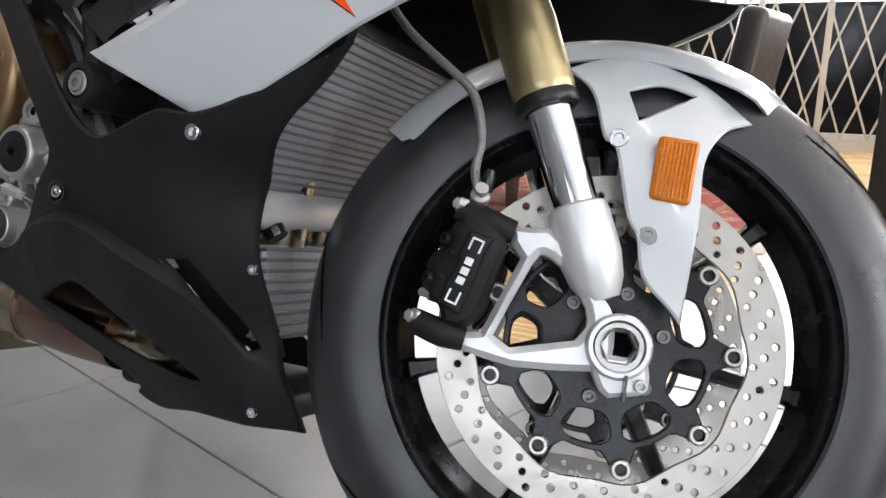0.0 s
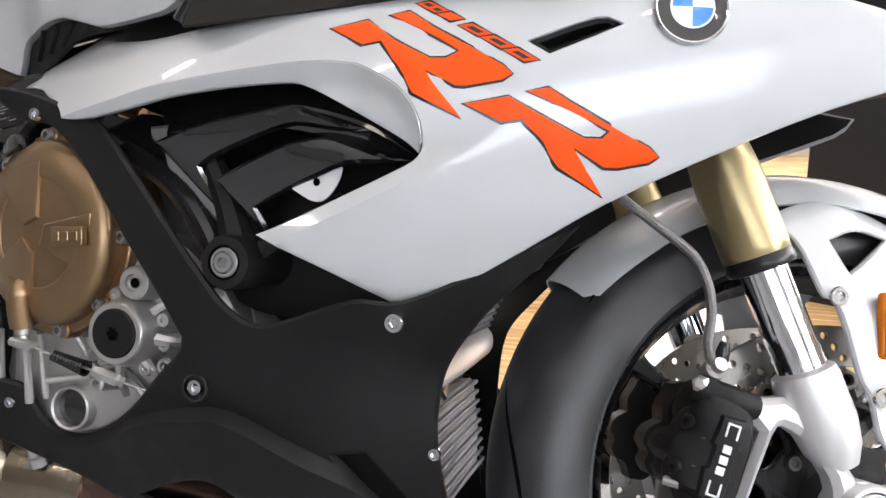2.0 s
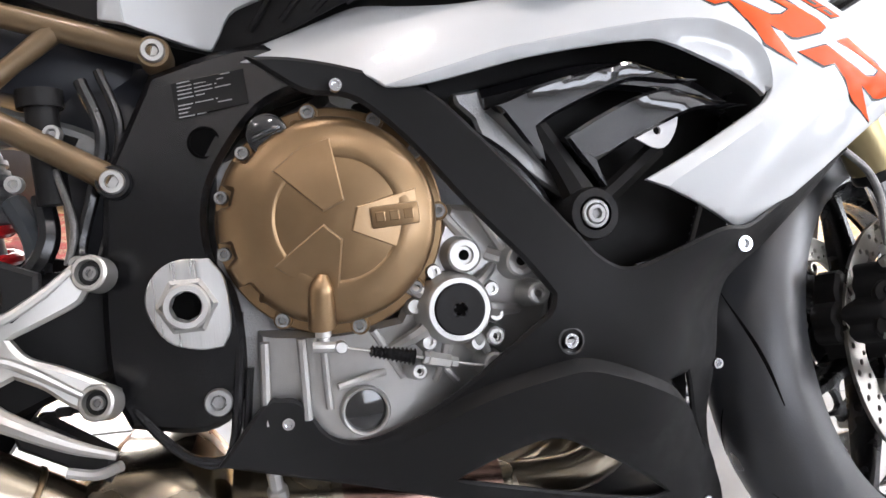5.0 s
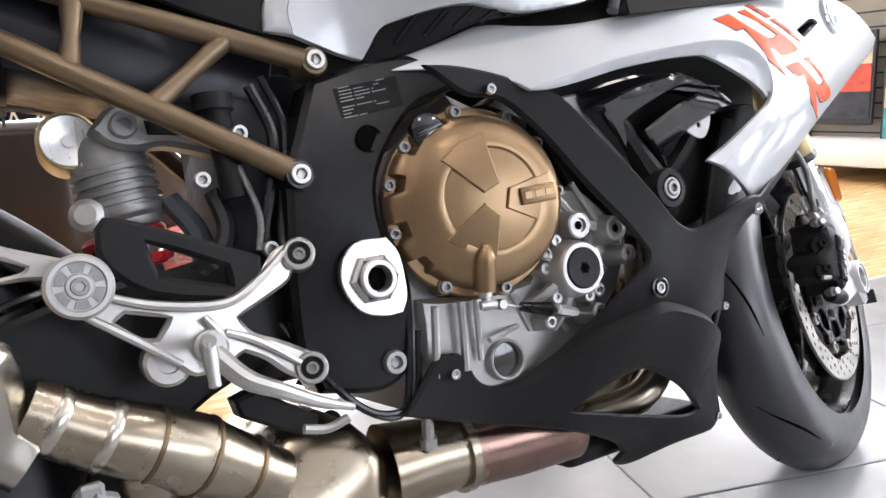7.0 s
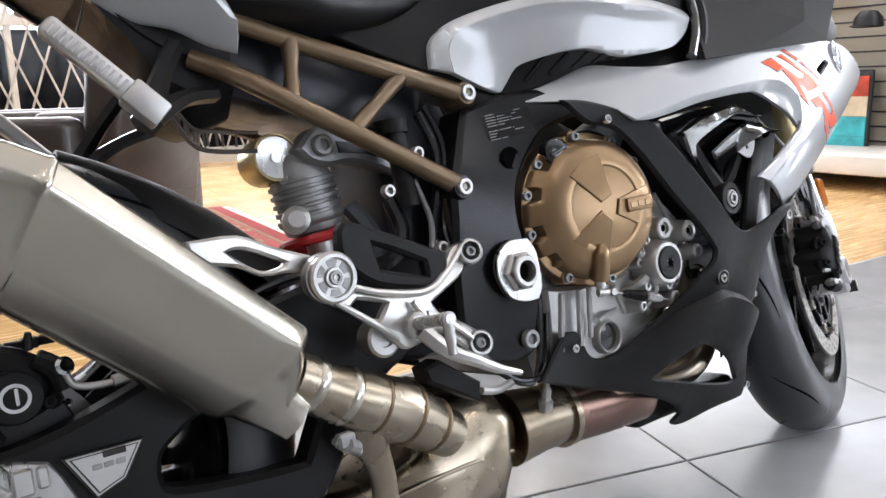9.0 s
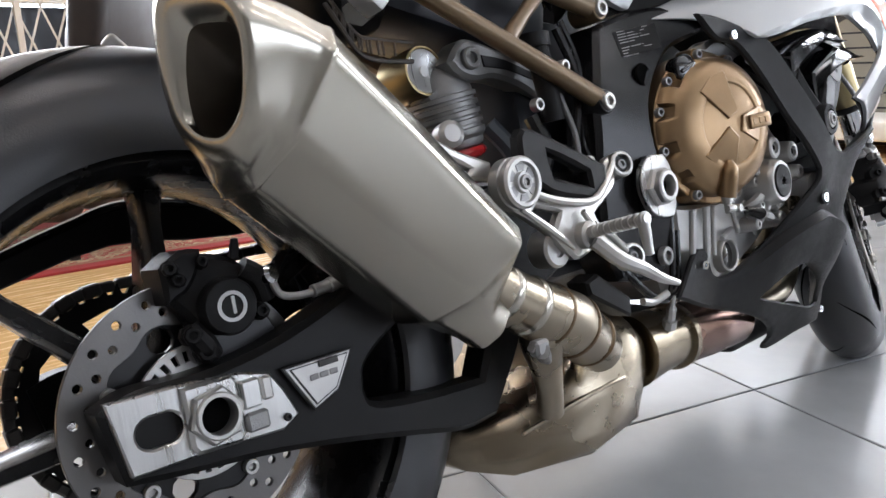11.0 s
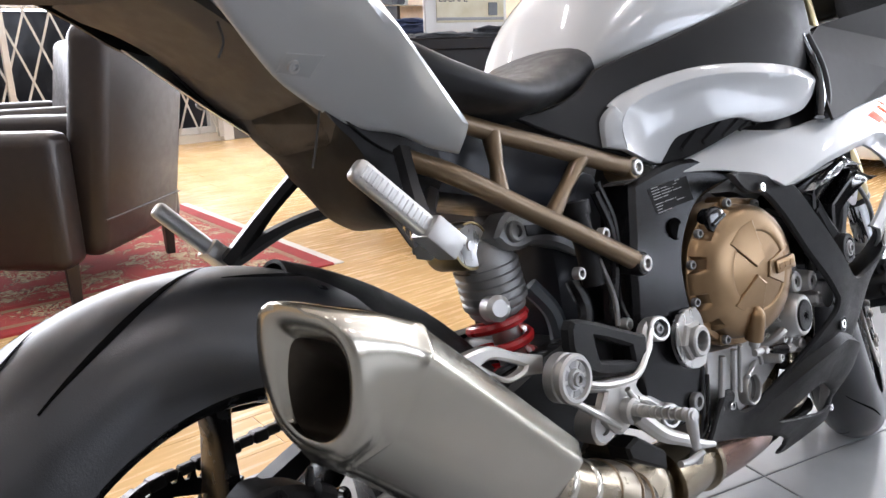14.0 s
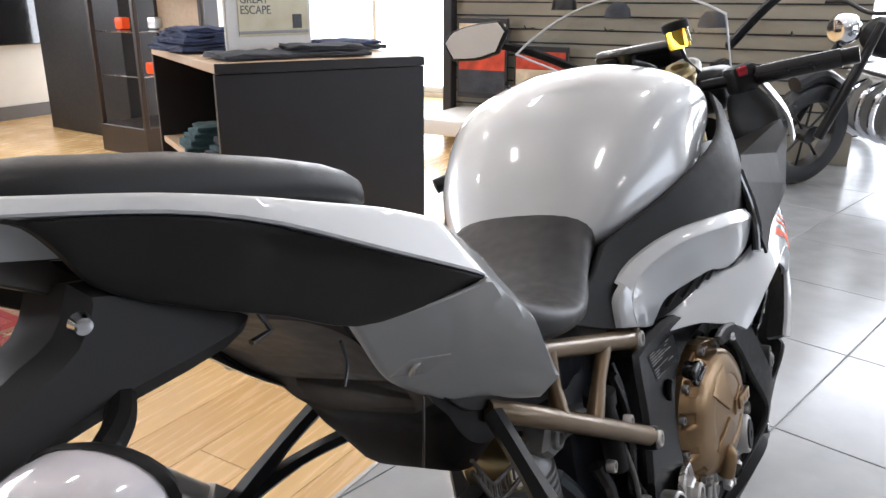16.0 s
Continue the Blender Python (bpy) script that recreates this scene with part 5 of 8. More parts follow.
# undertray: the brown-grey plastic shell beneath the tail
LENS = mat("pale_lens", (0.72, 0.70, 0.74), 0.12, 0, 0.8, 0.05, 60)
UNDER = mat("brown_grey_plastic", (0.058, 0.049, 0.041), 0.48, 0.0, 0, 0.1, 60, 0.1, 1200)
LOW = [(0.015, 0.890), (0.045, 0.872), (0.080, 0.848), (0.107, 0.825), (0.143, 0.796), (0.160, 0.776), (0.177, 0.744), (0.194, 0.720), (0.206, 0.687), (0.222, 0.663), (0.255, 0.645), (0.290, 0.655)]
HIGH = [(-0.02, 0.914), (0.015, 0.906), (0.045, 0.890), (0.068, 0.868), (0.094, 0.838), (0.122, 0.808), (0.150, 0.788), (0.170, 0.776), (0.190, 0.764), (0.215, 0.751), (0.245, 0.740), (0.29, 0.73)]
rings = []
for (xa, za), (xb, zb) in zip(catmull([Vector(q) for q in LOW], 4, False, 181), catmull([Vector(q) for q in HIGH], 4, False, 181)):
    half = [(0.0, 0.080), (0.62, 0.077), (0.70, 0.070), (0.96, 0.050), (1.0, 0.040)]
    mix_ = [(xb + (xa - xb) * f, w, zb + (za - zb) * f) for f, w in half]
    rings.append([Vector((x, -w, z)) for x, w, z in mix_] + [Vector((x, w, z)) for x, w, z in reversed(mix_)])
cutk = next(k for k, r in enumerate(rings) if r[0].x > 0.150)
ut = part("tail_undertray", loft(rings[:cutk + 1]), UNDER, moto, "dark brown-grey plastic tail undertray", smooth=32)
part("undertray_front", loft(rings[cutk:]), BLACK, ut, "black ribbed front of the undertray", smooth=32)
part("undertray_clip", tube([(-0.012, -0.0815, 0.912), (-0.004, -0.0815, 0.894), (-0.022, -0.0815, 0.893)], 0.0022, 6, 1), DECALBK, ut)
# the dark gap under the tail panel, laid on the undertray as a black strip
gap = [(xb + (xa - xb) * f, zb + (za - zb) * f) for f, half_ in ((0.0, 1), (0.24, -1)) for (xa, za), (xb, zb) in list(zip(LOW, HIGH))[3:][::half_]]
for s in (1, -1):
    part("tray_edge", sheet(gap, -0.083, 0.005, [], 0.001, per=2, corner=40), BLACK, ut, "black strip for the shaded gap beneath the tail panel", Matrix.Diagonal((1, s, 1, 1)))
TEETHUP = [(0.208, -0.078, 0.684), (0.223, -0.078, 0.662), (0.239, -0.078, 0.642), (0.262, -0.078, 0.638), (0.310, -0.078, 0.634)]
TEETHDN = [(0.205, -0.078, 0.674), (0.221, -0.078, 0.648), (0.237, -0.078, 0.624), (0.262, -0.078, 0.616), (0.306, -0.078, 0.614)]
part("tray_rail", tube(TEETHUP, 0.0022, 6), UNDER, ut)
part("tray_rail", tube(TEETHDN, 0.0026, 6), UNDER, ut)
for k in range(13):
    u, w = catmull([Vector(q) for q in TEETHUP], 6)[3 + k * 20 // 13], catmull([Vector(q) for q in TEETHDN], 6)[3 + k * 20 // 13]
    part("tray_tooth", tube([u, w.lerp(u, 0.25)], 0.0014, 6), UNDER, ut)
part("undertray_seam", tube([(0.150, -0.0788, 0.775), (0.139, -0.0793, 0.745), (0.130, -0.0788, 0.722)], 0.0012, 6), DECALBK, ut)
part("undertray_seam", tube([(0.062, -0.0792, 0.860), (0.064, -0.0792, 0.842), (0.056, -0.0790, 0.828)], 0.0012, 6), DECALBK, ut)
# plate carrier, swept back and down, with a small lamp
CARR = [(-0.110, 0.960), (-0.04, 0.945), (0.01, 0.905), (-0.02, 0.889), (-0.135, 0.885), (-0.22, 0.860), (-0.30, 0.800), (-0.33, 0.815), (-0.24, 0.880), (-0.162, 0.923), (-0.126, 0.937)]
for side_ in (1, -1):
    part("tail_under_edge", sheet([(-0.150, 1.000), (-0.1263, 0.9950), (-0.0967, 0.9610), (-0.0600, 0.9390), (-0.0748, 0.9330), (-0.1027, 0.9500), (-0.1342, 0.9670), (-0.165, 0.982)], -0.045, 0.006, [], 0.001, per=2), UNDER, moto, "dark lower edge inside the tail", Matrix.Diagonal((1, side_, 1, 1)))
pc = part("plate_carrier", sheet(CARR, -0.068, 0.045, [], 0.010, per=3), TAILBK, moto, "black number plate carrier")
part("plate_lamp", lathe([(0, 0.007), (0.0045, 0.006), (0.006, 0.0), (0.0, -0.006)], (-0.118, -0.071, 0.942), (-0.3, -0.9, -0.2), 16), CHROME, pc, "small clear plate lamp")
for s in (-1, 1):
    part("signal_stalk", tube([(-0.10, 0.06 * s, 0.895), (-0.12, 0.08 * s, 0.888), (-0.150, 0.10 * s, 0.884)], 0.008, 8), BLACK, pc)

    SIGX, SIGY, SIGZ = 0.050, 0.119, 0.883

    def lamp_ring(x, k):
        return [Vector((x + SIGX + 0.10 * (abs(c) - 0.19), s * (SIGY + 0.043 * k * math.cos(a)), SIGZ + 0.022 * k * math.sin(a))) for a, c in [(2 * PI * j / 24, 0.192 + 0.052 * k * math.cos(2 * PI * j / 24)) for j in range(24)]]
    part("turn_signal", loft([lamp_ring(-0.216, 0.96), lamp_ring(-0.217, 1.0), lamp_ring(-0.2135, 1.05), lamp_ring(-0.209, 0.95), lamp_ring(-0.205, 0.6)]), BLACK, pc, "black turn signal with a pale lens", smooth=60)
    part("signal_lens", loft([lamp_ring(-0.212, 0.97), lamp_ring(-0.225, 0.97), lamp_ring(-0.238, 0.88), lamp_ring(-0.246, 0.65), lamp_ring(-0.250, 0.3)]), LENS, pc, "", smooth=60)

# subframe
sub = part("subframe", tube([(0.526, -0.150, 0.545), (0.447, -0.135, 0.594), (0.368, -0.120, 0.642), (0.289, -0.105, 0.690), (0.245, -0.082, 0.716)], [0.0125, 0.0118, 0.0115, 0.0115, 0.011], 14), FRAMEBR, moto, "brown painted tubular subframe")
part("subframe_tube", tube([(0.567, -0.130, 0.660), (0.46, -0.116, 0.696), (0.353, -0.102, 0.732), (0.27, -0.094, 0.762)], [0.0125, 0.0115, 0.011, 0.011], 14), FRAMEBR, sub)
part("subframe_tube", tube([(0.405, -0.125, 0.623), (0.445, -0.122, 0.655), (0.484, -0.120, 0.686)], [0.011, 0.0085, 0.0105], 12), FRAMEBR, sub)
part("subframe_tube", tube([(0.353, -0.103, 0.730), (0.347, -0.109, 0.694), (0.340, -0.114, 0.660)], [0.0115, 0.008, 0.0115], 12), FRAMEBR, sub)
for pts in ([(0.526, 0.150, 0.545), (0.413, 0.118, 0.652), (0.289, 0.104, 0.690), (0.245, 0.08, 0.716)], [(0.567, 0.130, 0.660), (0.353, 0.102, 0.734), (0.27, 0.094, 0.765)]):
    part("subframe_tube", tube(pts, 0.0125, 10), FRAMEBR, sub)
for p in ((0.567, -0.130, 0.660), (0.526, -0.150, 0.543)):
    part("subframe_boss", lathe([(0, -0.03), (0.0152, -0.03), (0.0152, 0.006), (0.0138, 0.009), (0.0105, 0.009)], p, (0, -1, 0), 24), FRAMEBR if p[2] > 0.6 else SATIN, sub)
    part("subframe_bolt", bolt_head((p[0], p[1] - 0.007, p[2]), 0.0108, (0, -1, 0), 0.007), ALU, sub, "large socket-head bolt")
part("tail_inner", box(0.38, 0, 0.70, 0.34, 0.15, 0.09, 0.02, 2, Matrix.Translation((0.36, 0, 0.70)) @ Matrix.Rotation(radians(14), 4, 'Y') @ Matrix.Translation((-0.36, 0, -0.70))), NAVYBK, moto)
# passenger pegs on struts
for s in (-1, 1):
    M = Matrix.Diagonal((1, -s, 1, 1))
    st = part("peg_strut", merge(tube([(0.224, -0.100, 0.724), (0.195, -0.140, 0.686), (0.160, -0.190, 0.632)], [0.010, 0.0095, 0.014], 6), tube([(0.262, -0.090, 0.676), (0.215, -0.135, 0.663), (0.166, -0.186, 0.636)], [0.009, 0.0085, 0.012], 6)), SATIN, moto, "black passenger footrest strut", M)
    p0, p1 = Vector((0.152, -0.212, 0.646)), Vector((0.086, -0.204, 0.714))
    d = p1 - p0
    q = d.to_track_quat('Z', 'Y').to_matrix().to_4x4()
    pg = part("passenger_peg", box(0, 0, d.length * 0.5, 0.0165, 0.0205, d.length, 0.006, 3, Matrix.Translation(p0) @ q), ALU, st, "ribbed aluminium passenger peg", M)
    part("peg_root", box(0, 0, -0.004, 0.028, 0.024, 0.036, 0.003, 2, Matrix.Translation(p0) @ q), ALU, st, "", M)
    for k in range(13):
        part("peg_rib", box(0.0074, 0, d.length * (0.2 + 0.06 * k), 0.0030, 0.0125, 0.0028, 0.0008, 1, Matrix.Translation(p0) @ q), ALU, pg, "", M)

# ---- frame and engine ----
FR = [(0.560, 0.640), (0.606, 0.652), (0.650, 0.658), (0.700, 0.648), (0.735, 0.625), (0.690, 0.612), (0.655, 0.598), (0.622, 0.560), (0.603, 0.520), (0.603, 0.472), (0.620, 0.437), (0.624, 0.386), (0.616, 0.336), (0.582, 0.315), (0.519, 0.325), (0.505, 0.366), (0.505, 0.435), (0.512, 0.503), (0.518, 0.547), (0.535, 0.586)]
FRS = spline([(0.56, -0.135, 0.64), (0.72, -0.190, 0.63), (0.6, -0.16, 0.56), (0.52, -0.150, 0.45), (0.61, -0.170, 0.43), (0.55, -0.150, 0.33), (0.62, -0.16, 0.36), (0.53, -0.150, 0.56)])
fr = part("main_frame", sheet(FR, FRS, 0.05, [], 0.006, grid=0.012), FRAMEBK, moto, "black cast aluminium main frame")
part("frame_other_side", sheet(FR, FRS, 0.05, [], 0.006, grid=0.03), SATIN, fr, "", Matrix.Diagonal((1, -1, 1, 1)))
# no hole is cut: a black disc on the frame shows its shade
part("frame_hole", lathe([(0.0150, 0.0), (0.0140, 0.0022), (0.0126, 0.0026), (0.0120, 0.0016), (0, 0.0014)], (0.605, FRS(0.605, 0.572) , 0.572), (0, -1, 0), 24), SHADEBK, fr)
pvp = [(0.545, 0.43), (0.550, 0.455), (0.570, 0.470), (0.600, 0.470), (0.612, 0.450), (0.614, 0.410), (0.606, 0.392), (0.585, 0.392), (0.560, 0.402)]
part("pivot_plate", sheet(pvp, -0.176, 0.008, [], 0.0012, per=4), BRUSHED, fr, "polished swingarm pivot plate")
pn = part("pivot_nut", lathe([(0.026, -0.002), (0.026, 0.003), (0.0225, 0.006)], (0.579, -0.178, 0.431), (0, -1, 0), 6), ALU, fr)
part("pivot_collar", lathe([(0.020, 0.004), (0.020, 0.012), (0.018, 0.014), (0.0135, 0.014), (0.0125, 0.010), (0.0125, -0.004)], (0.579, -0.178, 0.431), (0, -1, 0), 28), ALU, fr)
# black disc as the shade down the pivot bore
part("pivot_bore", lathe([(0, 0.001), (0.0126, 0.001), (0.0126, -0.003), (0, -0.003)], (0.579, -0.178, 0.431), (0, -1, 0), 8), SHADEBK, fr)
part("frame_bolt", bolt_head((0.596, -0.156, 0.342), 0.0125, (0, -1, 0), 0.008), ENGINE, fr)
# warning label with unreadable print
lb = part("warning_label", sheet([(0.582, 0.597), (0.646, 0.604), (0.644, 0.636), (0.580, 0.629)], lambda x, z: FRS(x, z) - 0.0006, 0.001, [], 0.0002, per=1, grid=0.02), BLACK, fr, "small printed warning label")
for k in range(9):
    z = 0.628 - 0.0036 * k - (0.003 if k > 4 else 0)
    for a0, a1 in (((0.585, 0.598), (0.600, 0.616), (0.618, 0.632 - 0.006 * (k % 3)))) if k not in (4, 8) else ((0.585, 0.599), (0.601, 0.609)):
        zm = z + 0.11 * ((a0 + a1) / 2 - 0.584)
        part("print_bar", sheet([(a0, z0 := zm - 0.11 * (a1 - a0) / 2), (a1, zm + 0.11 * (a1 - a0) / 2), (a1, zm + 0.11 * (a1 - a0) / 2 + 0.0011), (a0, z0 + 0.0011)], lambda x, z: FRS(x, z) - 0.0012, 0.0008, [], 0.0001, per=1, grid=0.02), GREYTXT, lb)

# clutch cover: a shallow drum turned slightly to the rear, its flange notched round the bolts
CN = Vector((-0.18, -1, 0.0)).normalized()
co = Vector((0.706, -0.182, 0.4935))
eu = Vector((1, -0.18, 0)).normalized()
ev = Vector((0, 0, 1))
NOTCH = (112, 137, 163, 193, 218)
CPROF = [(0.0, 0.0322), (0.018, 0.0318), (0.036, 0.0302), (0.0525, 0.0276), (0.0540, 0.0290), (0.0555, 0.0293), (0.0620, 0.0284), (0.0660, 0.0276), (0.0790, 0.0240), (0.0850, 0.0205), (0.0885, 0.0170), (0.0905, 0.0125), (0.0915, 0.0060), (0.0925, 0.0005), (0.0995, 0.0), (0.1010, -0.0015), (0.1010, -0.045)]
rings = []
for r, h in CPROF:
    row = []
    shift = 0.009 * min(1, max(0, (h - 0.004) / 0.022))
    for k in range(216):
        a = 2 * PI * k / 216
        off = min(abs((math.degrees(a) - q + 180) % 360 - 180) for q in NOTCH)
        near = min(1, max(0, (62 - abs(math.degrees(a) - 165)) / 6))
        tooth = near * min(1, max(0, (off - 4.6) / 1.4)) * min(1, max(0, (0.0190 - h) / 0.008))
        rr = r + (0.0068 * tooth - 0.0030 * near * (1 - min(1, max(0, (off - 4.6) / 1.4))) * (h < 0.015) if 0.084 < r < 0.093 else 0)
        row.append(co + (eu * math.cos(a) + ev * math.sin(a)) * max(1e-5, rr) + CN * h + eu * shift)
    rings.append(row)
cl = part("clutch_cover", loft(rings, cap=False), BRONZE, moto, "bronze painted round clutch cover", smooth=34)
for q in NOTCH[1:4]:
    p = co + (eu * math.cos(radians(q)) + ev * math.sin(radians(q))) * 0.0962
    part("cover_bolt", bolt_head(p, 0.0062, CN, 0.007), ENGINE, cl)


def cover_wedge(pts, foot=0.0022):
    """A raised wedge on the clutch cover, from points (across, up, height over the face)."""
    bm = bmesh.new()
    mid = Vector((sum(q[0] for q in pts) / len(pts), sum(q[1] for q in pts) / len(pts)))
    low, mids, tops = [], [], []
    for a, b, c in pts:
        d = Vector((a, b)) - mid
        g = mid + d * (1 + foot / max(d.length, 1e-4))
        low.append(bm.verts.new(co + eu * g.x + ev * g.y + CN * 0.0235))
        mids.append(bm.verts.new(co + eu * a + ev * b + CN * (0.0286 + c)))
        g = mid + d * (1 - 0.0016 / max(d.length, 1e-4))
        tops.append(bm.verts.new(co + eu * g.x + ev * g.y + CN * (0.0292 + c)))
    bm.faces.new(tops)
    n = len(pts)
    for i in range(n):
        j = (i + 1) % n
        bm.faces.new((low[i], low[j], mids[j], mids[i]))
        bm.faces.new((mids[i], mids[j], tops[j], tops[i]))
    bmesh.ops.recalc_face_normals(bm, faces=bm.faces)
    return bm


part("cover_rib", cover_wedge([(0.0085, 0.0690, -0.0008), (-0.0180, 0.0625, -0.0012), (-0.0410, 0.0450, 0.0004), (-0.0015, 0.0070, 0.0062), (0.0165, 0.0150, 0.0062)]), BRONZE, cl, smooth=20)
part("cover_rib", cover_wedge([(-0.0470, -0.0360, 0.0004), (-0.0025, -0.0040, 0.0062), (0.0122, -0.0180, 0.0062), (0.0050, -0.0600, -0.0002), (-0.024, -0.054, -0.0012)]), BRONZE, cl, smooth=20)
part("cover_boss", cover_wedge([(0.0264, 0.0085, 0.0055), (0.0208, -0.0117, 0.0055), (0.0660, -0.0330, -0.0012), (0.0775, -0.0100, -0.0018), (0.0775, 0.0205, -0.0018)]), BRONZE, cl, smooth=20)
MB = Matrix(((eu.x, CN.x, 0, 0), (eu.y, CN.y, 0, 0), (0, 0, 1, 0), (0, 0, 0, 1)))
part("cover_plate", box(0, 0, 0, 0.041, 0.007, 0.0185, 0.0018, 2, Matrix.Translation(co + eu * 0.0585 + ev * -0.0015 + CN * 0.0328) @ MB @ Matrix.Rotation(radians(-3), 4, 'Y')), BRONZE, cl)
for k in range(3):
    part("cover_mark", box(0, 0, 0, 0.0085, 0.002, 0.009, 0.0008, 1, Matrix.Translation(co + eu * (0.046 + 0.012 * k) + ev * (-0.0020 + 0.0006 * k) + CN * 0.0360) @ MB @ Matrix.Rotation(radians(-3), 4, 'Y')), BRONZE, cl)
for a in (96, 61, 34, 0, 317, 281, 240):
    q = co + (eu * math.cos(radians(a)) + ev * math.sin(radians(a))) * 0.0968
    part("cover_lug", lathe([(0, 0.0035), (0.0074, 0.0035), (0.0086, 0.0022), (0.0098, -0.022)], q, CN, 20), BRONZE, cl)
    part("cover_bolt", bolt_head(q + CN * 0.003, 0.0064, CN, 0.0065), ENGINE, cl)
oq = co + eu * -0.0455 + ev * 0.0790
oc_ = part("oil_filler_cap", lathe([(0, 0.0175), (0.0150, 0.0170), (0.0175, 0.0155), (0.0182, 0.0135), (0.0182, 0.0100), (0.0165, 0.0095), (0.0165, -0.004)], oq, CN, 28), GLOSS, cl, "black oil filler cap")
part("cap_grip", box(0, 0, 0, 0.028, 0.007, 0.0052, 0.0020, 2, Matrix.Translation(oq + CN * 0.0175) @ MB @ Matrix.Rotation(radians(-22), 4, 'Y')), GLOSS, oc_)
lv = part("clutch_lever", tube([co + eu * -0.0075 + ev * -0.047 + CN * 0.0285, co + eu * -0.0095 + ev * -0.058 + CN * 0.0300, co + eu * -0.0115 + ev * -0.075 + CN * 0.0270, co + eu * -0.0125 + ev * -0.0915 + CN * 0.0220], [0.0050, 0.0105, 0.0118, 0.0122], 18), BRONZE, cl)
part("lever_pin", lathe([(0.0072, 0), (0.0072, 0.010), (0.0050, 0.011), (0.0050, 0.024), (0, 0.024)], co + eu * -0.0125 + ev * -0.090 + CN * 0.022, (0, 0, -1), 16), ALU, cl)
part("lever_arm", tube([(0.680, -0.205, 0.386), (0.690, -0.206, 0.385), (0.704, -0.205, 0.3835)], [0.0045, 0.0050, 0.0042], 10), ALU, cl)
part("arm_nipple", lathe([(0, 0.005), (0.0048, 0.005), (0.0055, 0.003), (0.0055, -0.006), (0, -0.006)], (0.7035, -0.207, 0.3835), (0, -1, 0), 14), ALU, cl)
part("clutch_cable", tube([(0.704, -0.206, 0.3830), (0.729, -0.205, 0.3765), (0.770, -0.204, 0.3665), (0.830, -0.195, 0.350), (0.89, -0.16, 0.335)], 0.0013, 8), ALU, cl)
bel = [(0.0030, 0.0)]
for k in range(1, 22):
    bel.append((0.0030 + 0.00012 * k + 0.0024 * (k % 2), 0.0019 * k))
part("cable_gaiter", lathe(bel, (0.728, -0.2052, 0.3770), Vector((0.040, 0.001, -0.0105)), 16), HOSE, cl, "black ribbed rubber gaiter")
part("cable_sleeve", lathe([(0.0035, 0), (0.0056, 0.001), (0.0056, 0.005), (0.0066, 0.006), (0.0066, 0.026), (0.0050, 0.028), (0.0050, 0.034), (0.002, 0.034)], (0.774, -0.2035, 0.3655), Vector((0.040, 0.006, -0.0115)), 6), ALU, cl)

eng = part("engine_block", sheet([(0.60, 0.56), (0.72, 0.62), (0.83, 0.56), (0.92, 0.44), (0.92, 0.36), (0.84, 0.30), (0.72, 0.265), (0.62, 0.28), (0.59, 0.42)], -0.145, 0.29, [], 0.015, per=3), ENGINE, moto, "silver grey cast engine block")
cyl = part("cylinder_block", box(0.90, 0, 0.56, 0.20, 0.27, 0.26, 0.02, 2, Matrix.Translation((0.90, 0, 0.56)) @ Matrix.Rotation(radians(32), 4, 'Y') @ Matrix.Translation((-0.90, 0, -0.56))), BLACK, moto)
side = [(0.635, 0.40), (0.70, 0.395), (0.76, 0.40), (0.815, 0.50), (0.85, 0.49), (0.90, 0.44), (0.905, 0.38), (0.86, 0.33), (0.78, 0.30), (0.70, 0.285), (0.63, 0.30)]
part("engine_side_cover", sheet(side, spline([(0.64, -0.158, 0.40), (0.70, -0.160, 0.30), (0.80, -0.188, 0.42), (0.83, -0.188, 0.48), (0.89, -0.182, 0.42), (0.85, -0.160, 0.34)]), 0.04, [], 0.006, grid=0.02), ALU, eng, "cast aluminium engine side cover")
part("timing_cover", lathe([(0.0, 0.010), (0.0225, 0.010), (0.0232, 0.0125), (0.0275, 0.0125), (0.0295, 0.010), (0.0300, 0.004), (0.0330, -0.004), (0.0345, -0.030)], (0.808, -0.208, 0.4055), (0, -1, 0), 48), ALU, eng)
for a, w in ((150, 0.007), (38, 0.006), (-8, 0.008), (-55, 0.006), (210, 0.008), (255, 0.006)):
    d = Vector((math.cos(radians(a)), 0, math.sin(radians(a))))
    p = Vector((0.808, -0.200, 0.4055))
    part("engine_rib", tube([p + d * 0.027, p + d * 0.045 + Vector((0, 0.006, 0)), p + d * 0.068 + Vector((0, 0.024, 0))], [w, w * 0.8, w * 0.6], 8), ALU, eng, smooth=40)
part("timing_plug", lathe([(0.0226, 0.0100), (0.0226, 0.0135), (0.0215, 0.0148), (0.0058, 0.0148)], (0.808, -0.208, 0.4055), (0, -1, 0), 40), BLACK, eng, "round black cover plug")
# flush black star painted as the shaded socket
part("plug_socket", loft([[Vector((0.808 + (0.0056 + 0.0013 * math.cos(6 * a)) * k * math.cos(a), -0.2229, 0.4055 + (0.0056 + 0.0013 * math.cos(6 * a)) * k * math.sin(a))) for a in [2 * PI * j / 48 for j in range(48)]] for k in (1.0, 0.02)]), SHADEBK, eng)
for a, d in ((20, 0.039), (-14, 0.040), (115, 0.037), (172, 0.036), (228, 0.038), (300, 0.039)):
    an = radians(a)
    part("cover_lug", lathe([(0, -0.024), (0.0090, -0.024), (0.0072, -0.006), (0.0062, -0.004), (0.003, -0.004), (0.003, -0.007), (0, -0.007)], (0.808 + d * math.cos(an), -0.205, 0.4055 + d * math.sin(an)), (0, -1, 0), 14), ALU, eng)
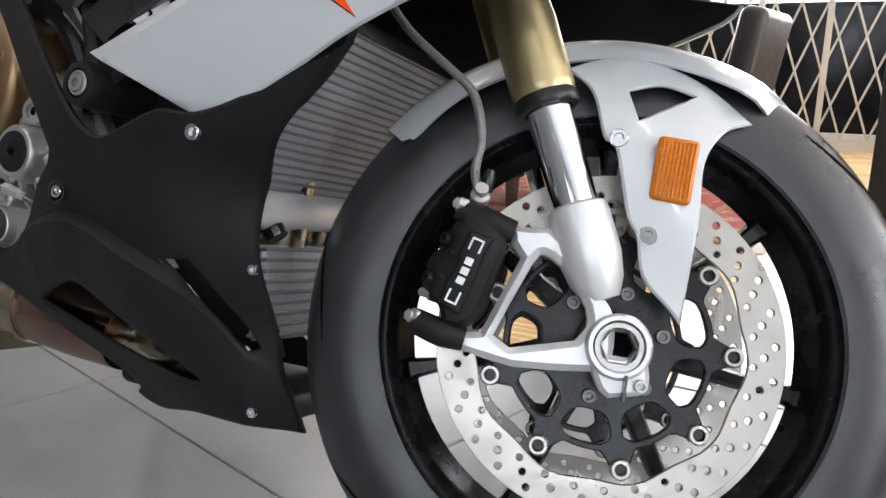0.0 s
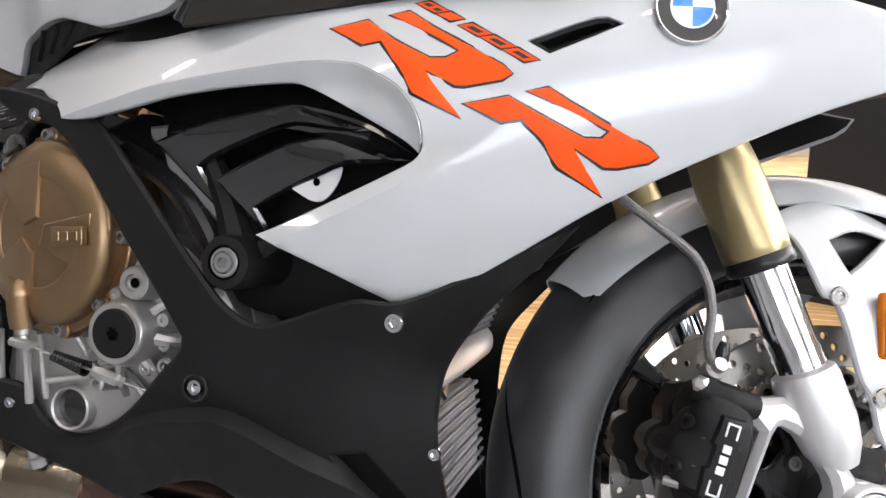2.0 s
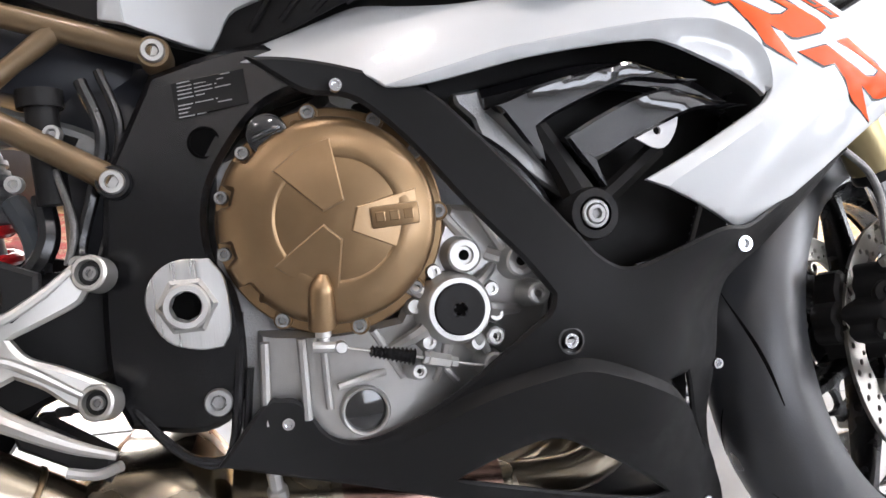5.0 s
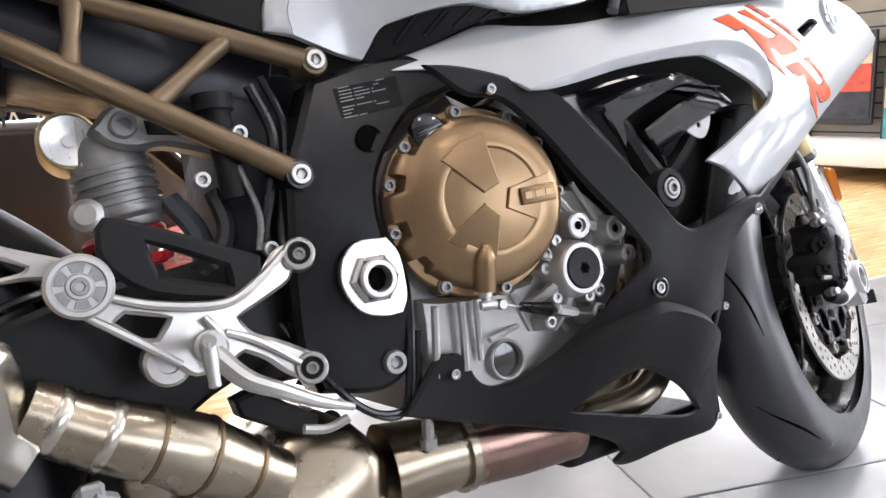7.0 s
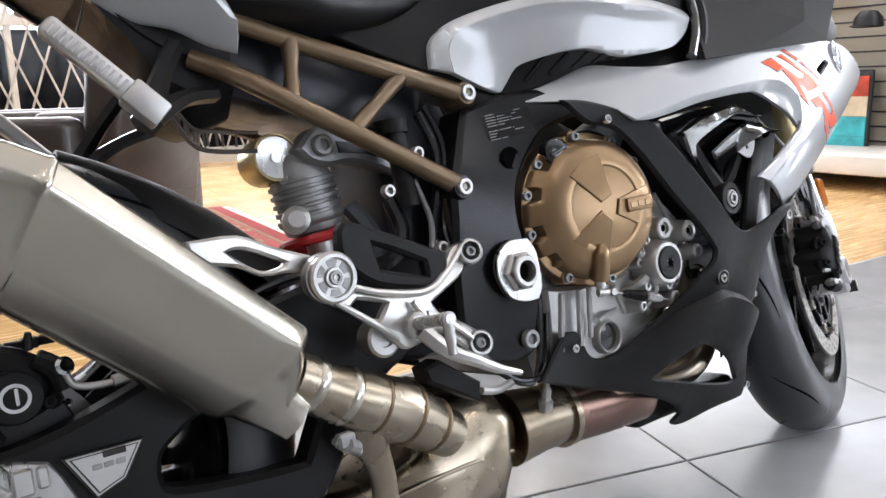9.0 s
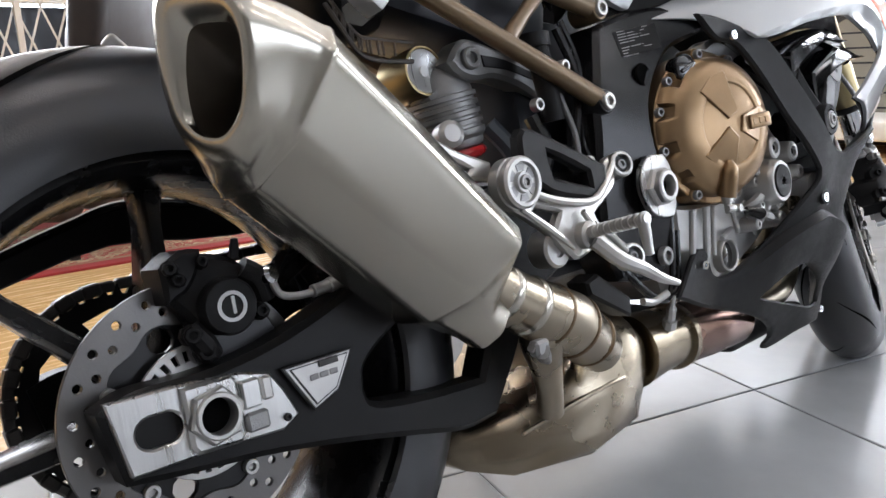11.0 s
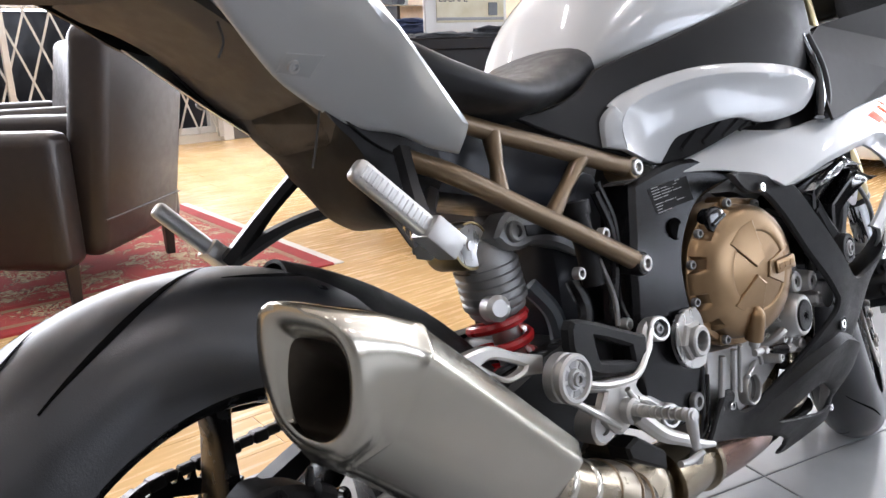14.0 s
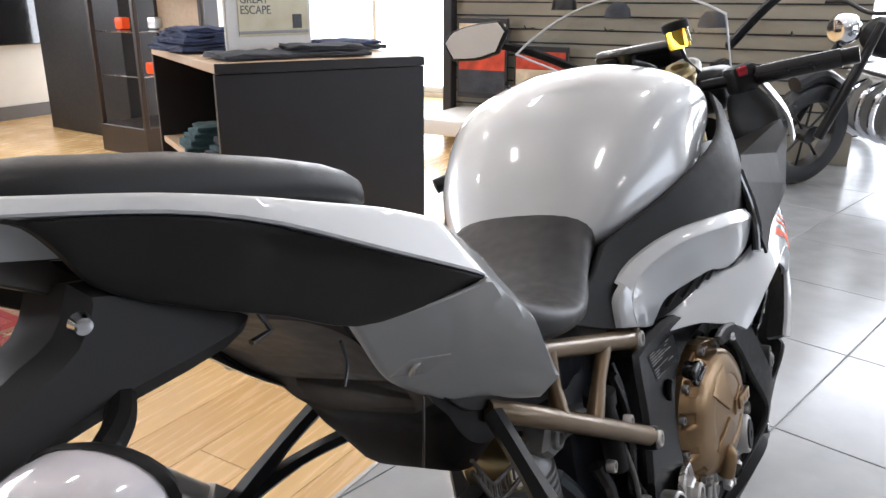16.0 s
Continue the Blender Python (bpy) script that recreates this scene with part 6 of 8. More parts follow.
for x, z, r in ((0.819, 0.452, 0.0135), (0.872, 0.442, 0.0125), (0.886, 0.411, 0.0085), (0.846, 0.375, 0.007), (0.843, 0.350, 0.0085), (0.772, 0.352, 0.006)):
    part("engine_boss", lathe([(0, -0.03), (r + 0.006, -0.03), (r + 0.003, -0.004), (r + 0.002, 0.004), (r, 0.006), (r * 0.62, 0.006), (r * 0.58, 0.002), (r * 0.36, 0.002), (r * 0.33, -0.01), (0, -0.01)], (x, -0.206 if z > 0.4 else -0.192, z), (0, -1, 0), 24), ALU, eng)
for x, z, r in ((0.819, 0.452, 0.0135), (0.872, 0.442, 0.0125)):
    # black caps as the shade in the boss bores
    part("boss_bore", lathe([(0, 0.0030), (r * 0.36, 0.0028)], (x, -0.206, z), (0, -1, 0), 16), SHADEBK, eng)
for (x0, z0, x1, z1), r in (((0.672, 0.392, 0.672, 0.318), 0.0045), ((0.690, 0.392, 0.692, 0.325), 0.0035), ((0.640, 0.392, 0.636, 0.318), 0.0045), ((0.736, 0.392, 0.762, 0.345), 0.004), ((0.770, 0.385, 0.812, 0.335), 0.004), ((0.800, 0.50, 0.83, 0.462), 0.005), ((0.835, 0.500, 0.862, 0.452), 0.0045), ((0.846, 0.452, 0.860, 0.446), 0.007), ((0.70, 0.345, 0.745, 0.352), 0.0035)):
    y0, y1 = (-0.180, -0.170) if z1 < 0.40 else (-0.186, -0.190)
    part("engine_rib", tube([(x0, y0, z0), (x1, y1, z1)], r, 8), ALU, eng)
part("sight_glass", lathe([(0.0, 0.000), (0.0190, 0.000), (0.0194, 0.010), (0.0212, 0.0115), (0.0226, 0.010), (0.0245, -0.012)], (0.724, -0.164, 0.3185), (0, -1, 0), 30), ALU, eng)
part("sight_window", lathe([(0, 0.0042), (0.010, 0.0040), (0.0192, 0.0030)], (0.724, -0.164, 0.3185), (0, -1, 0), 24), GLOSS, eng, "dark oil sight glass")

# inside the side opening: black louvres, frame slider, white sensor tab
op = part("side_louvre", tube([(0.85, -0.200, 0.590), (0.95, -0.218, 0.604), (1.03, -0.220, 0.592), (1.085, -0.215, 0.568)], [0.012, 0.013, 0.012, 0.009], 8), GLOSS, moto, "glossy black side louvres")
LA = [(0.851, 0.579), (0.876, 0.589), (0.909, 0.599), (0.948, 0.607), (0.982, 0.613), (0.997, 0.609), (1.026, 0.598), (1.051, 0.593), (1.025, 0.591), (0.996, 0.595), (0.976, 0.594), (0.942, 0.582), (0.908, 0.568), (0.893, 0.559), (0.900, 0.545), (0.916, 0.522), (0.904, 0.523), (0.879, 0.550), (0.861, 0.570)]
LB = [(0.914, 0.548), (0.941, 0.562), (0.975, 0.577), (1.004, 0.585), (1.024, 0.585), (1.058, 0.574), (1.098, 0.567), (1.063, 0.565), (1.038, 0.564), (1.008, 0.553), (0.978, 0.540), (0.949, 0.525), (0.964, 0.497), (0.957, 0.499), (0.939, 0.520), (0.923, 0.537)]
for L, y, zr, sl in ((LA, -0.232, 0.600, 0.35), (LB, -0.238, 0.572, 0.35)):
    part("louvre_blade", sheet(L, lambda x, z: y - 0.006 + sl * abs(z - np.interp(x, [0.85, 0.98, 1.05, 1.10], [zr - 0.018, zr + 0.006, zr - 0.006, zr - 0.012])), 0.035, [], 0.003, per=2, corner=60, grid=0.008), GLOSS, op)
part("opening_shadow_panel", sheet([(0.80, 0.64), (0.95, 0.665), (1.20, 0.655), (1.19, 0.54), (1.08, 0.44), (0.92, 0.43), (0.85, 0.50)], -0.165, 0.01, [], 0.002), BLACK, moto)
part("sensor_tab", sheet([(0.984, 0.543), (1.029, 0.563), (1.027, 0.553), (1.021, 0.541), (1.012, 0.533), (1.000, 0.534)], -0.232, 0.002, [ring((1.006, 0.549), 0.0035, 10)], 0.0004, per=2), DECALWH, moto, "white plastic sensor tab")
sl = part("frame_slider", lathe([(0.0, -0.08), (0.024, -0.08), (0.024, 0.0), (0.022, 0.006), (0.015, 0.007)], (0.932, -0.239, 0.478), (0, -1, 0), 32), BLACK, moto, "black frame slider with a bright bolt")
part("slider_washer", lathe([(0.0128, 0.0065), (0.0118, 0.008), (0.0095, 0.008)], (0.932, -0.239, 0.478), (0, -1, 0), 28), ENGINE, sl)
part("slider_bolt", bolt_head((0.932, -0.243, 0.478), 0.0088, (0, -1, 0), 0.006), ENGINE, sl)
part("slider_arm", tube([(0.935, -0.222, 0.482), (0.918, -0.215, 0.522), (0.895, -0.21, 0.565)], [0.018, 0.013, 0.011], 8), BLACK, sl)
part("slider_arm", tube([(0.95, -0.215, 0.488), (0.985, -0.21, 0.512), (1.02, -0.20, 0.535)], 0.010, 8), BLACK, sl)
part("frame_spar", sheet([(0.74, 0.60), (0.80, 0.615), (0.90, 0.56), (0.955, 0.50), (0.935, 0.462), (0.90, 0.50), (0.835, 0.555)], -0.165, 0.03, [], 0.006), SATIN, fr)
part("engine_hose", tube([(0.79, -0.19, 0.575), (0.85, -0.20, 0.545), (0.89, -0.205, 0.50), (0.905, -0.20, 0.455)], 0.012, 10), HOSE, moto)
part("engine_bracket", sheet([(0.824, 0.597), (0.848, 0.600), (0.862, 0.583), (0.880, 0.558), (0.928, 0.512), (0.932, 0.499), (0.917, 0.497), (0.870, 0.536), (0.846, 0.556), (0.840, 0.573), (0.826, 0.586)], -0.205, 0.02, [], 0.003, per=2), ENGINE, moto, "grey cast bracket")

# radiator and oil cooler
COOL = mat("dull_cooler_aluminium", (0.17, 0.18, 0.20), 0.5, 0.35, 0, 0.15, 120)
RM = Matrix.Translation((1.100, 0, 0.488)) @ Matrix.Rotation(radians(22), 4, 'Y')
rad = part("radiator", box(0, 0, 0, 0.03, 0.33, 0.19, 0.004, 2, RM), FINS, moto, "aluminium radiator with fine fins")
for k in range(21):
    part("radiator_tube", box(0.002, 0, -0.092 + 0.0092 * k, 0.032, 0.332, 0.0032, 0.001, 1, RM), COOL, rad)
part("radiator_tank", tube([(1.066, 0.150, 0.377), (1.070, 0, 0.377), (1.066, -0.150, 0.374)], 0.0235, 18), ALUW, rad, "bright aluminium radiator end tank")
part("radiator_tank", tube([(1.130, 0.18, 0.575), (1.134, 0, 0.575), (1.130, -0.18, 0.575)], 0.016, 12), SATIN, rad)
part("radiator_side", box(0.004, -0.169, 0, 0.036, 0.010, 0.20, 0.003, 1, RM), SATIN, rad)
OM = Matrix.Translation((1.070, 0, 0.283)) @ Matrix.Rotation(radians(-8), 4, 'Y')
oc = part("oil_cooler", box(0, 0, 0, 0.025, 0.22, 0.105, 0.004, 1, OM), FINS, moto, "finned aluminium oil cooler")
for k in range(9):
    part("cooler_fin", box(0.002, 0, -0.047 + 0.0118 * k, 0.030, 0.222, 0.0045, 0.001, 1, OM), COOL, oc)
part("cooler_hose", tube([(1.085, -0.10, 0.345), (1.07, -0.10, 0.36), (1.03, -0.08, 0.36)], 0.012, 10), HOSE, oc)

# shock absorber
SPROF = [(0, 0.0), (0.022, 0.0), (0.024, 0.006), (0.034, 0.010), (0.036, 0.014), (0.036, 0.018), (0.040, 0.022)]
for k in range(5):
    SPROF += [(0.041, 0.024 + 0.0105 * k), (0.041, 0.029 + 0.0105 * k), (0.0375, 0.030 + 0.0105 * k), (0.0375, 0.0335 + 0.0105 * k)]
SPROF += [(0.036, 0.082), (0.032, 0.094), (0.026, 0.104), (0, 0.106)]
sh = part("shock_absorber", lathe(SPROF, (0.382, -0.040, 0.508), (-0.15, 0, 1), 32), ENGINE, moto, "grey rear shock absorber with a red spring", smooth=30)
coil = []
for k in range(61):
    a = 2 * PI * k / 15
    coil.append(Vector((0.390, -0.040, 0.405)) + Vector((0.036 * math.cos(a), 0.034 * math.sin(a), 0)) + Vector((-0.15, 0, 1)).normalized() * 0.028 * k / 15)
part("spring", tube(coil, 0.0065, 8, 2), RED, sh, "red coil spring")
part("damper_rod", lathe([(0.018, -0.12), (0.018, 0.01)], (0.384, -0.040, 0.510), (-0.15, 0, 1), 18), ALU, sh)
rv = part("reservoir", lathe([(0, -0.050), (0.026, -0.050), (0.029, -0.046), (0.029, 0.008), (0.0282, 0.011), (0.0262, 0.0115), (0.0255, 0.009)], (0.336, -0.050, 0.607), (-0.05, -1, 0.02), 32), GOLD, sh, "gold reservoir with a silver cap")
part("reservoir_cap", lathe([(0.0257, 0.0095), (0.0245, 0.0105), (0.014, 0.0085), (0.006, 0.0075), (0.006, 0.010), (0, 0.010)], (0.336, -0.050, 0.607), (-0.05, -1, 0.02), 32), BRUSHED, sh)
part("shock_neck", tube([(0.345, -0.05, 0.585), (0.36, -0.05, 0.565), (0.375, -0.045, 0.55)], 0.016, 10), ENGINE, sh)
part("adjuster", lathe([(0, 0), (0.014, 0), (0.016, 0.004), (0.016, 0.022), (0.010, 0.026), (0, 0.026)], (0.345, -0.062, 0.530), (-0.3, -1, 0.1), 18), ALU, sh)
lk = part("shock_linkage", sheet([(0.352, 0.612), (0.372, 0.634), (0.395, 0.636), (0.440, 0.622), (0.500, 0.600), (0.512, 0.575), (0.494, 0.562), (0.462, 0.580), (0.420, 0.592), (0.392, 0.590), (0.368, 0.596)], -0.085, 0.03, [], 0.005, per=3), ENGINE, sh, "grey cast shock mount arm")
part("linkage_bolt", lathe([(0.0130, -0.004), (0.0130, 0.004), (0.0110, 0.006), (0.0070, 0.006), (0.0065, 0.002), (0, 0.002)], (0.383, -0.086, 0.614), (0, -1, 0), 24), ENGINE, lk)
part("linkage_web", sheet([(0.402, 0.618), (0.440, 0.612), (0.488, 0.594), (0.484, 0.586), (0.440, 0.600), (0.404, 0.604)], -0.0865, 0.003, [], 0.0008, per=2), SATIN, lk)
part("cylinder_body", tube([(0.465, -0.115, 0.62), (0.468, -0.12, 0.57), (0.47, -0.12, 0.53)], 0.014, 12), BLACK, moto, "black brake fluid cylinder")
part("cylinder_cap", lathe([(0.0, 0.0), (0.02, 0.0), (0.02, 0.016), (0, 0.016)], (0.464, -0.113, 0.618), (0, 0, 1), 18), BLACK, moto)
for pts, r, m_ in (([(0.50, -0.12, 0.64), (0.515, -0.125, 0.59), (0.505, -0.13, 0.54), (0.49, -0.13, 0.49), (0.495, -0.14, 0.47)], 0.006, HOSE), ([(0.515, -0.115, 0.65), (0.53, -0.12, 0.60), (0.522, -0.125, 0.55), (0.512, -0.125, 0.50), (0.505, -0.14, 0.47)], 0.0045, HOSE), ([(0.455, -0.10, 0.54), (0.46, -0.11, 0.50), (0.44, -0.11, 0.47), (0.40, -0.09, 0.46)], 0.010, HOSE), ([(0.42, -0.06, 0.54), (0.44, -0.075, 0.50), (0.44, -0.08, 0.45)], 0.012, GREYHOSE), ([(0.475, -0.13, 0.56), (0.487, -0.135, 0.51), (0.48, -0.14, 0.475)], 0.0035, BRAID), ([(0.50, -0.10, 0.40), (0.52, -0.14, 0.35), (0.56, -0.15, 0.30), (0.60, -0.155, 0.29), (0.615, -0.16, 0.36), (0.62, -0.16, 0.42)], 0.0045, HOSE), ([(0.51, -0.10, 0.39), (0.53, -0.145, 0.335), (0.57, -0.155, 0.295), (0.612, -0.16, 0.30), (0.626, -0.162, 0.37)], 0.0035, HOSE)):
    part("hose", tube(pts, r, 8), m_, moto)
for p in ((0.478, -0.135, 0.59), (0.49, -0.14, 0.475), (0.44, -0.12, 0.55)):
    part("hose_clip", bolt_head(p, 0.008, (0, -1, 0), 0.01), ALU, moto)
part("inner_mass", box(0.525, 0, 0.50, 0.13, 0.15, 0.34, 0.03, 2), NAVYBK, moto)

# ---- rider's rearset ----
RSP = [(0.319, 0.488), (0.340, 0.452), (0.373, 0.442), (0.405, 0.438), (0.431, 0.434), (0.467, 0.454), (0.486, 0.473), (0.506, 0.478), (0.520, 0.473), (0.518, 0.460), (0.501, 0.452), (0.492, 0.441), (0.464, 0.428), (0.440, 0.418), (0.452, 0.402), (0.475, 0.391), (0.499, 0.377), (0.518, 0.365), (0.516, 0.350), (0.498, 0.346), (0.477, 0.359), (0.461, 0.374), (0.441, 0.386), (0.422, 0.378), (0.396, 0.374), (0.380, 0.388), (0.364, 0.405), (0.333, 0.428), (0.302, 0.446)]
H1 = [(0.338, 0.432), (0.347, 0.438), (0.381, 0.428), (0.369, 0.413), (0.357, 0.416)]
rs = part("rearset_plate", sheet(RSP, spline([(0.3, -0.182, 0.47), (0.38, -0.186, 0.41), (0.44, -0.184, 0.41), (0.52, -0.170, 0.465), (0.52, -0.170, 0.355)]), 0.012, [H1], 0.0035, per=4, grid=0.015), ALUR, moto, "cast aluminium rider footrest plate")
part("muffler_strap", sheet([(0.185, 0.522), (0.234, 0.522), (0.269, 0.506), (0.309, 0.491), (0.306, 0.472), (0.282, 0.477), (0.254, 0.478), (0.230, 0.491), (0.185, 0.500)], -0.168, 0.012, [[(0.220, 0.507), (0.240, 0.507), (0.281, 0.488), (0.275, 0.484), (0.252, 0.484)]], 0.003, per=3), ALUR, rs, "open cast strap to the muffler")
part("rearset_boss", lathe([(0, -0.012), (0.0265, -0.012), (0.0265, 0.000), (0.0245, 0.001), (0.0245, 0.003), (0.0265, 0.004), (0.0265, 0.010), (0.024, 0.013), (0.0205, 0.013), (0.0195, 0.009), (0.011, 0.009), (0.010, 0.013), (0, 0.013)], (0.315, -0.190, 0.466), (0, -1, 0), 36), ALU, rs, "round slotted aluminium boss")
part("rearset_hub", lathe([(0, -0.02), (0.021, -0.02), (0.021, 0.004), (0.018, 0.007), (0.010, 0.007), (0.009, 0.003), (0, 0.003)], (0.376, -0.172, 0.390), (0, -1, 0), 24), ALU, rs)
# pockets are not sunk: darker grey plates show their shade
for k in range(6):
    arc = [2 * PI * (k + 0.15 + 0.7 * j / 6) / 6 for j in range(7)]
    sec = [(0.315 + 0.0186 * math.cos(a), 0.466 + 0.0186 * math.sin(a)) for a in arc] + [(0.315 + 0.0118 * math.cos(a), 0.466 + 0.0118 * math.sin(a)) for a in reversed(arc)]
    part("boss_pocket", sheet(sec, -0.1998, 0.004, [], 0.0004, per=1), ENGINE, rs)
part("boss_bolt", bolt_head((0.315, -0.199, 0.466), 0.0075, (0, -1, 0), 0.007), ENGINE, rs)
for p in ((0.506, -0.176, 0.466), (0.502, -0.176, 0.358)):
    part("rearset_ear", lathe([(0.0155, -0.014), (0.0155, 0.006), (0.0138, 0.008), (0.0112, 0.008), (0.0104, 0.004), (0.0104, -0.008)], p, (-0.28, -1, 0.18), 26), ALUR, rs)
    # a black disc shows the dark of the ear's opening
    part("ear_bore", lathe([(0, 0.0025), (0.0105, 0.0025), (0.0105, 0.0), (0, 0.0)], p, (-0.28, -1, 0.18), 20), SATIN, rs)
    part("ear_bolt", bolt_head((p[0], p[1] - 0.002, p[2]), 0.0062, (-0.28, -1, 0.18), 0.004), ENGINE, rs)
for pts in ([(0.330, -0.1905, 0.456), (0.372, -0.1925, 0.4405), (0.428, -0.192, 0.4330), (0.464, -0.186, 0.450), (0.490, -0.180, 0.470)], [(0.318, -0.1895, 0.440), (0.352, -0.1915, 0.414), (0.384, -0.1935, 0.388)], [(0.424, -0.1925, 0.408), (0.452, -0.188, 0.394), (0.490, -0.180, 0.366)], [(0.408, -0.193, 0.424), (0.420, -0.193, 0.404), (0.412, -0.193, 0.386)]):
    part("rearset_rib", tube(pts, [0.0035] + [0.0045] * (len(pts) - 2) + [0.003], 8), ALUR, rs)
part("rearset_hub", lathe([(0, -0.02), (0.015, -0.02), (0.015, 0.010), (0.012, 0.013), (0, 0.013)], (0.410, -0.186, 0.398), (0, -1, 0), 24), ALU, rs)
pgp = tube([(0.408, -0.195, 0.400), (0.398, -0.240, 0.406), (0.390, -0.284, 0.411)], [0.0070, 0.0060, 0.0052], 12)
peg = part("rider_peg", pgp, ALUR, rs, "ribbed aluminium rider footrest")
for k in range(9):
    p = Vector((0.405, -0.208, 0.402)).lerp(Vector((0.391, -0.280, 0.411)), k / 8)
    part("peg_rib", lathe([(0.005, -0.002), (0.0074, -0.0015), (0.0074, 0.0015), (0.005, 0.002)], p, Vector((-0.014, -0.072, 0.009)), 14), ALU, peg)
part("peg_tip", lathe([(0.0058, -0.008), (0.0062, 0.004), (0.0046, 0.022), (0.0050, 0.026), (0, 0.028)], (0.390, -0.279, 0.402), (0.0, -0.05, -1), 12), ALU, peg)
part("brake_pedal", tube([(0.410, -0.200, 0.392), (0.430, -0.214, 0.367), (0.456, -0.222, 0.352), (0.489, -0.222, 0.334), (0.520, -0.222, 0.322)], [0.010, 0.0092, 0.0075, 0.0058, 0.0035], 10), ALUR, rs, "slim aluminium brake pedal")
part("pedal_toe", tube([(0.478, -0.20, 0.309), (0.500, -0.20, 0.304), (0.520, -0.206, 0.310)], 0.0045, 8), ALU, rs)
GO = [(0.334, 0.512), (0.355, 0.518), (0.467, 0.470), (0.464, 0.450), (0.444, 0.432), (0.370, 0.450), (0.335, 0.483)]
part("heel_guard", sheet(GO, -0.188, 0.014, [[(0.372, 0.495), (0.435, 0.465), (0.437, 0.448), (0.378, 0.465)]], 0.004, per=3), BLACK, rs, "black plastic heel guard")
part("pedal_spring_box", sheet([(0.429, 0.342), (0.452, 0.348), (0.506, 0.309), (0.502, 0.286), (0.433, 0.325)], -0.165, 0.03, [], 0.004, per=1), BLACK, rs)

# ---- exhaust ----
AX = Vector((-0.765, 0, 0.644))
UPN = Vector((0.644, 0, 0.765))
M0 = Vector((0.222, -0.193, 0.390))


def eased(pts, f=0.15):
    """A polygon with each corner cut into a small round."""
    out = []
    for i in range(len(pts)):
        a, b, c = Vector(pts[i - 1]), Vector(pts[i]), Vector(pts[(i + 1) % len(pts)])
        p, q = b.lerp(a, f), b.lerp(c, f)
        out += [p + (q - p) * k + (b - (p + q) / 2) * 2 * k * (1 - k) for k in (0, 0.25, 0.5, 0.75, 1)]
    return out


MPTS = [(0.034, 1.0), (-0.044, 1.02), (-0.069, 0.60), (-0.062, -0.44), (-0.026, -0.98), (0.022, -1.0), (0.052, -0.70), (0.062, 0.0), (0.054, 0.78)]
MSEC, MROUND = eased(MPTS, 0.17), eased(MPTS, 0.42)


def mring(d, h, k=1.0, tilt=0.0, y=0.0, shift=0.0, skew=0.0, rnd=0.0):
    """A section of the muffler: d along its axis, h its half height, k its share of the full width."""
    sec = [p.lerp(q, rnd) for p, q in zip(MSEC, MROUND)]
    return [M0 + AX * (d + tilt * h * p.y + skew * p.x * k) + UPN * (h * p.y + shift) + Vector((0, p.x * k - 0.017 * p.y * h / 0.055 + y, 0)) for p in sec]


def pipe_ring(d, r, y, shift):
    angs = [math.atan2(p.y * 0.054, p.x + 0.006) for p in MSEC]
    return [M0 + AX * d + UPN * (shift + r * math.sin(a)) + Vector((0, y + r * math.cos(a), 0)) for a in angs]


mb = [pipe_ring(-0.065, 0.029, 0.022, -0.014), pipe_ring(-0.045, 0.031, 0.020, -0.012), mring(-0.012, 0.046, 0.82, -0.16, 0.020), mring(0.0, 0.053, 0.97, -0.16, 0.018), mring(0.004, 0.054, 1.0, -0.16, 0.0175)]
mb += [mring(0.08, 0.0545, 1.0, -0.05, 0.004), mring(0.16, 0.055, 1.0, 0.06, -0.011), mring(0.236, 0.055, 1.0, 0.22, -0.0245)]


def finer(rings, n=5):
    """Fills in rings between wide-set ones."""
    out = [rings[0]]
    for a, b in zip(rings, rings[1:]):
        m = n if (a[0] - b[0]).length > 0.03 else 1
        out += [[u.lerp(v, (k + 1) / m) for u, v in zip(a, b)] for k in range(m)]
    return out


mu = part("muffler", loft(finer(mb, 6)), STEEL, moto, "brushed stainless steel muffler", smooth=30)
mc = [mring(0.2345, 0.0552, 1.003, 0.22, -0.0243), mring(0.236, 0.0562, 1.018, 0.22, -0.0245), mring(0.239, 0.0562, 1.018, 0.23, -0.0247), mring(0.241, 0.0552, 1.0, 0.23, -0.025, rnd=0.1), mring(0.262, 0.0518, 0.89, 0.47, -0.032, -0.0035, 0.1, 0.45), mring(0.286, 0.0445, 0.74, 0.88, -0.045, -0.010, 0.28, 0.8), mring(0.2945, 0.0418, 0.685, 0.97, -0.0495, -0.0125, 0.38, 0.95), mring(0.2985, 0.0396, 0.64, 0.98, -0.0525, -0.0138, 0.42, 1.0), mring(0.3002, 0.0362, 0.575, 0.94, -0.0545, -0.0143, 0.42, 1.0), mring(0.2995, 0.0325, 0.505, 0.88, -0.0555, -0.0147, 0.42, 1.0), mring(0.2965, 0.0302, 0.46, 0.82, -0.056, -0.015, 0.42, 1.0), mring(0.2885, 0.0292, 0.44, 0.80, -0.056, -0.015, 0.4, 1.0)]
part("muffler_cap", loft(finer(mc, 3), cap=False), STEEL, mu, "brushed steel end cap", smooth=70)
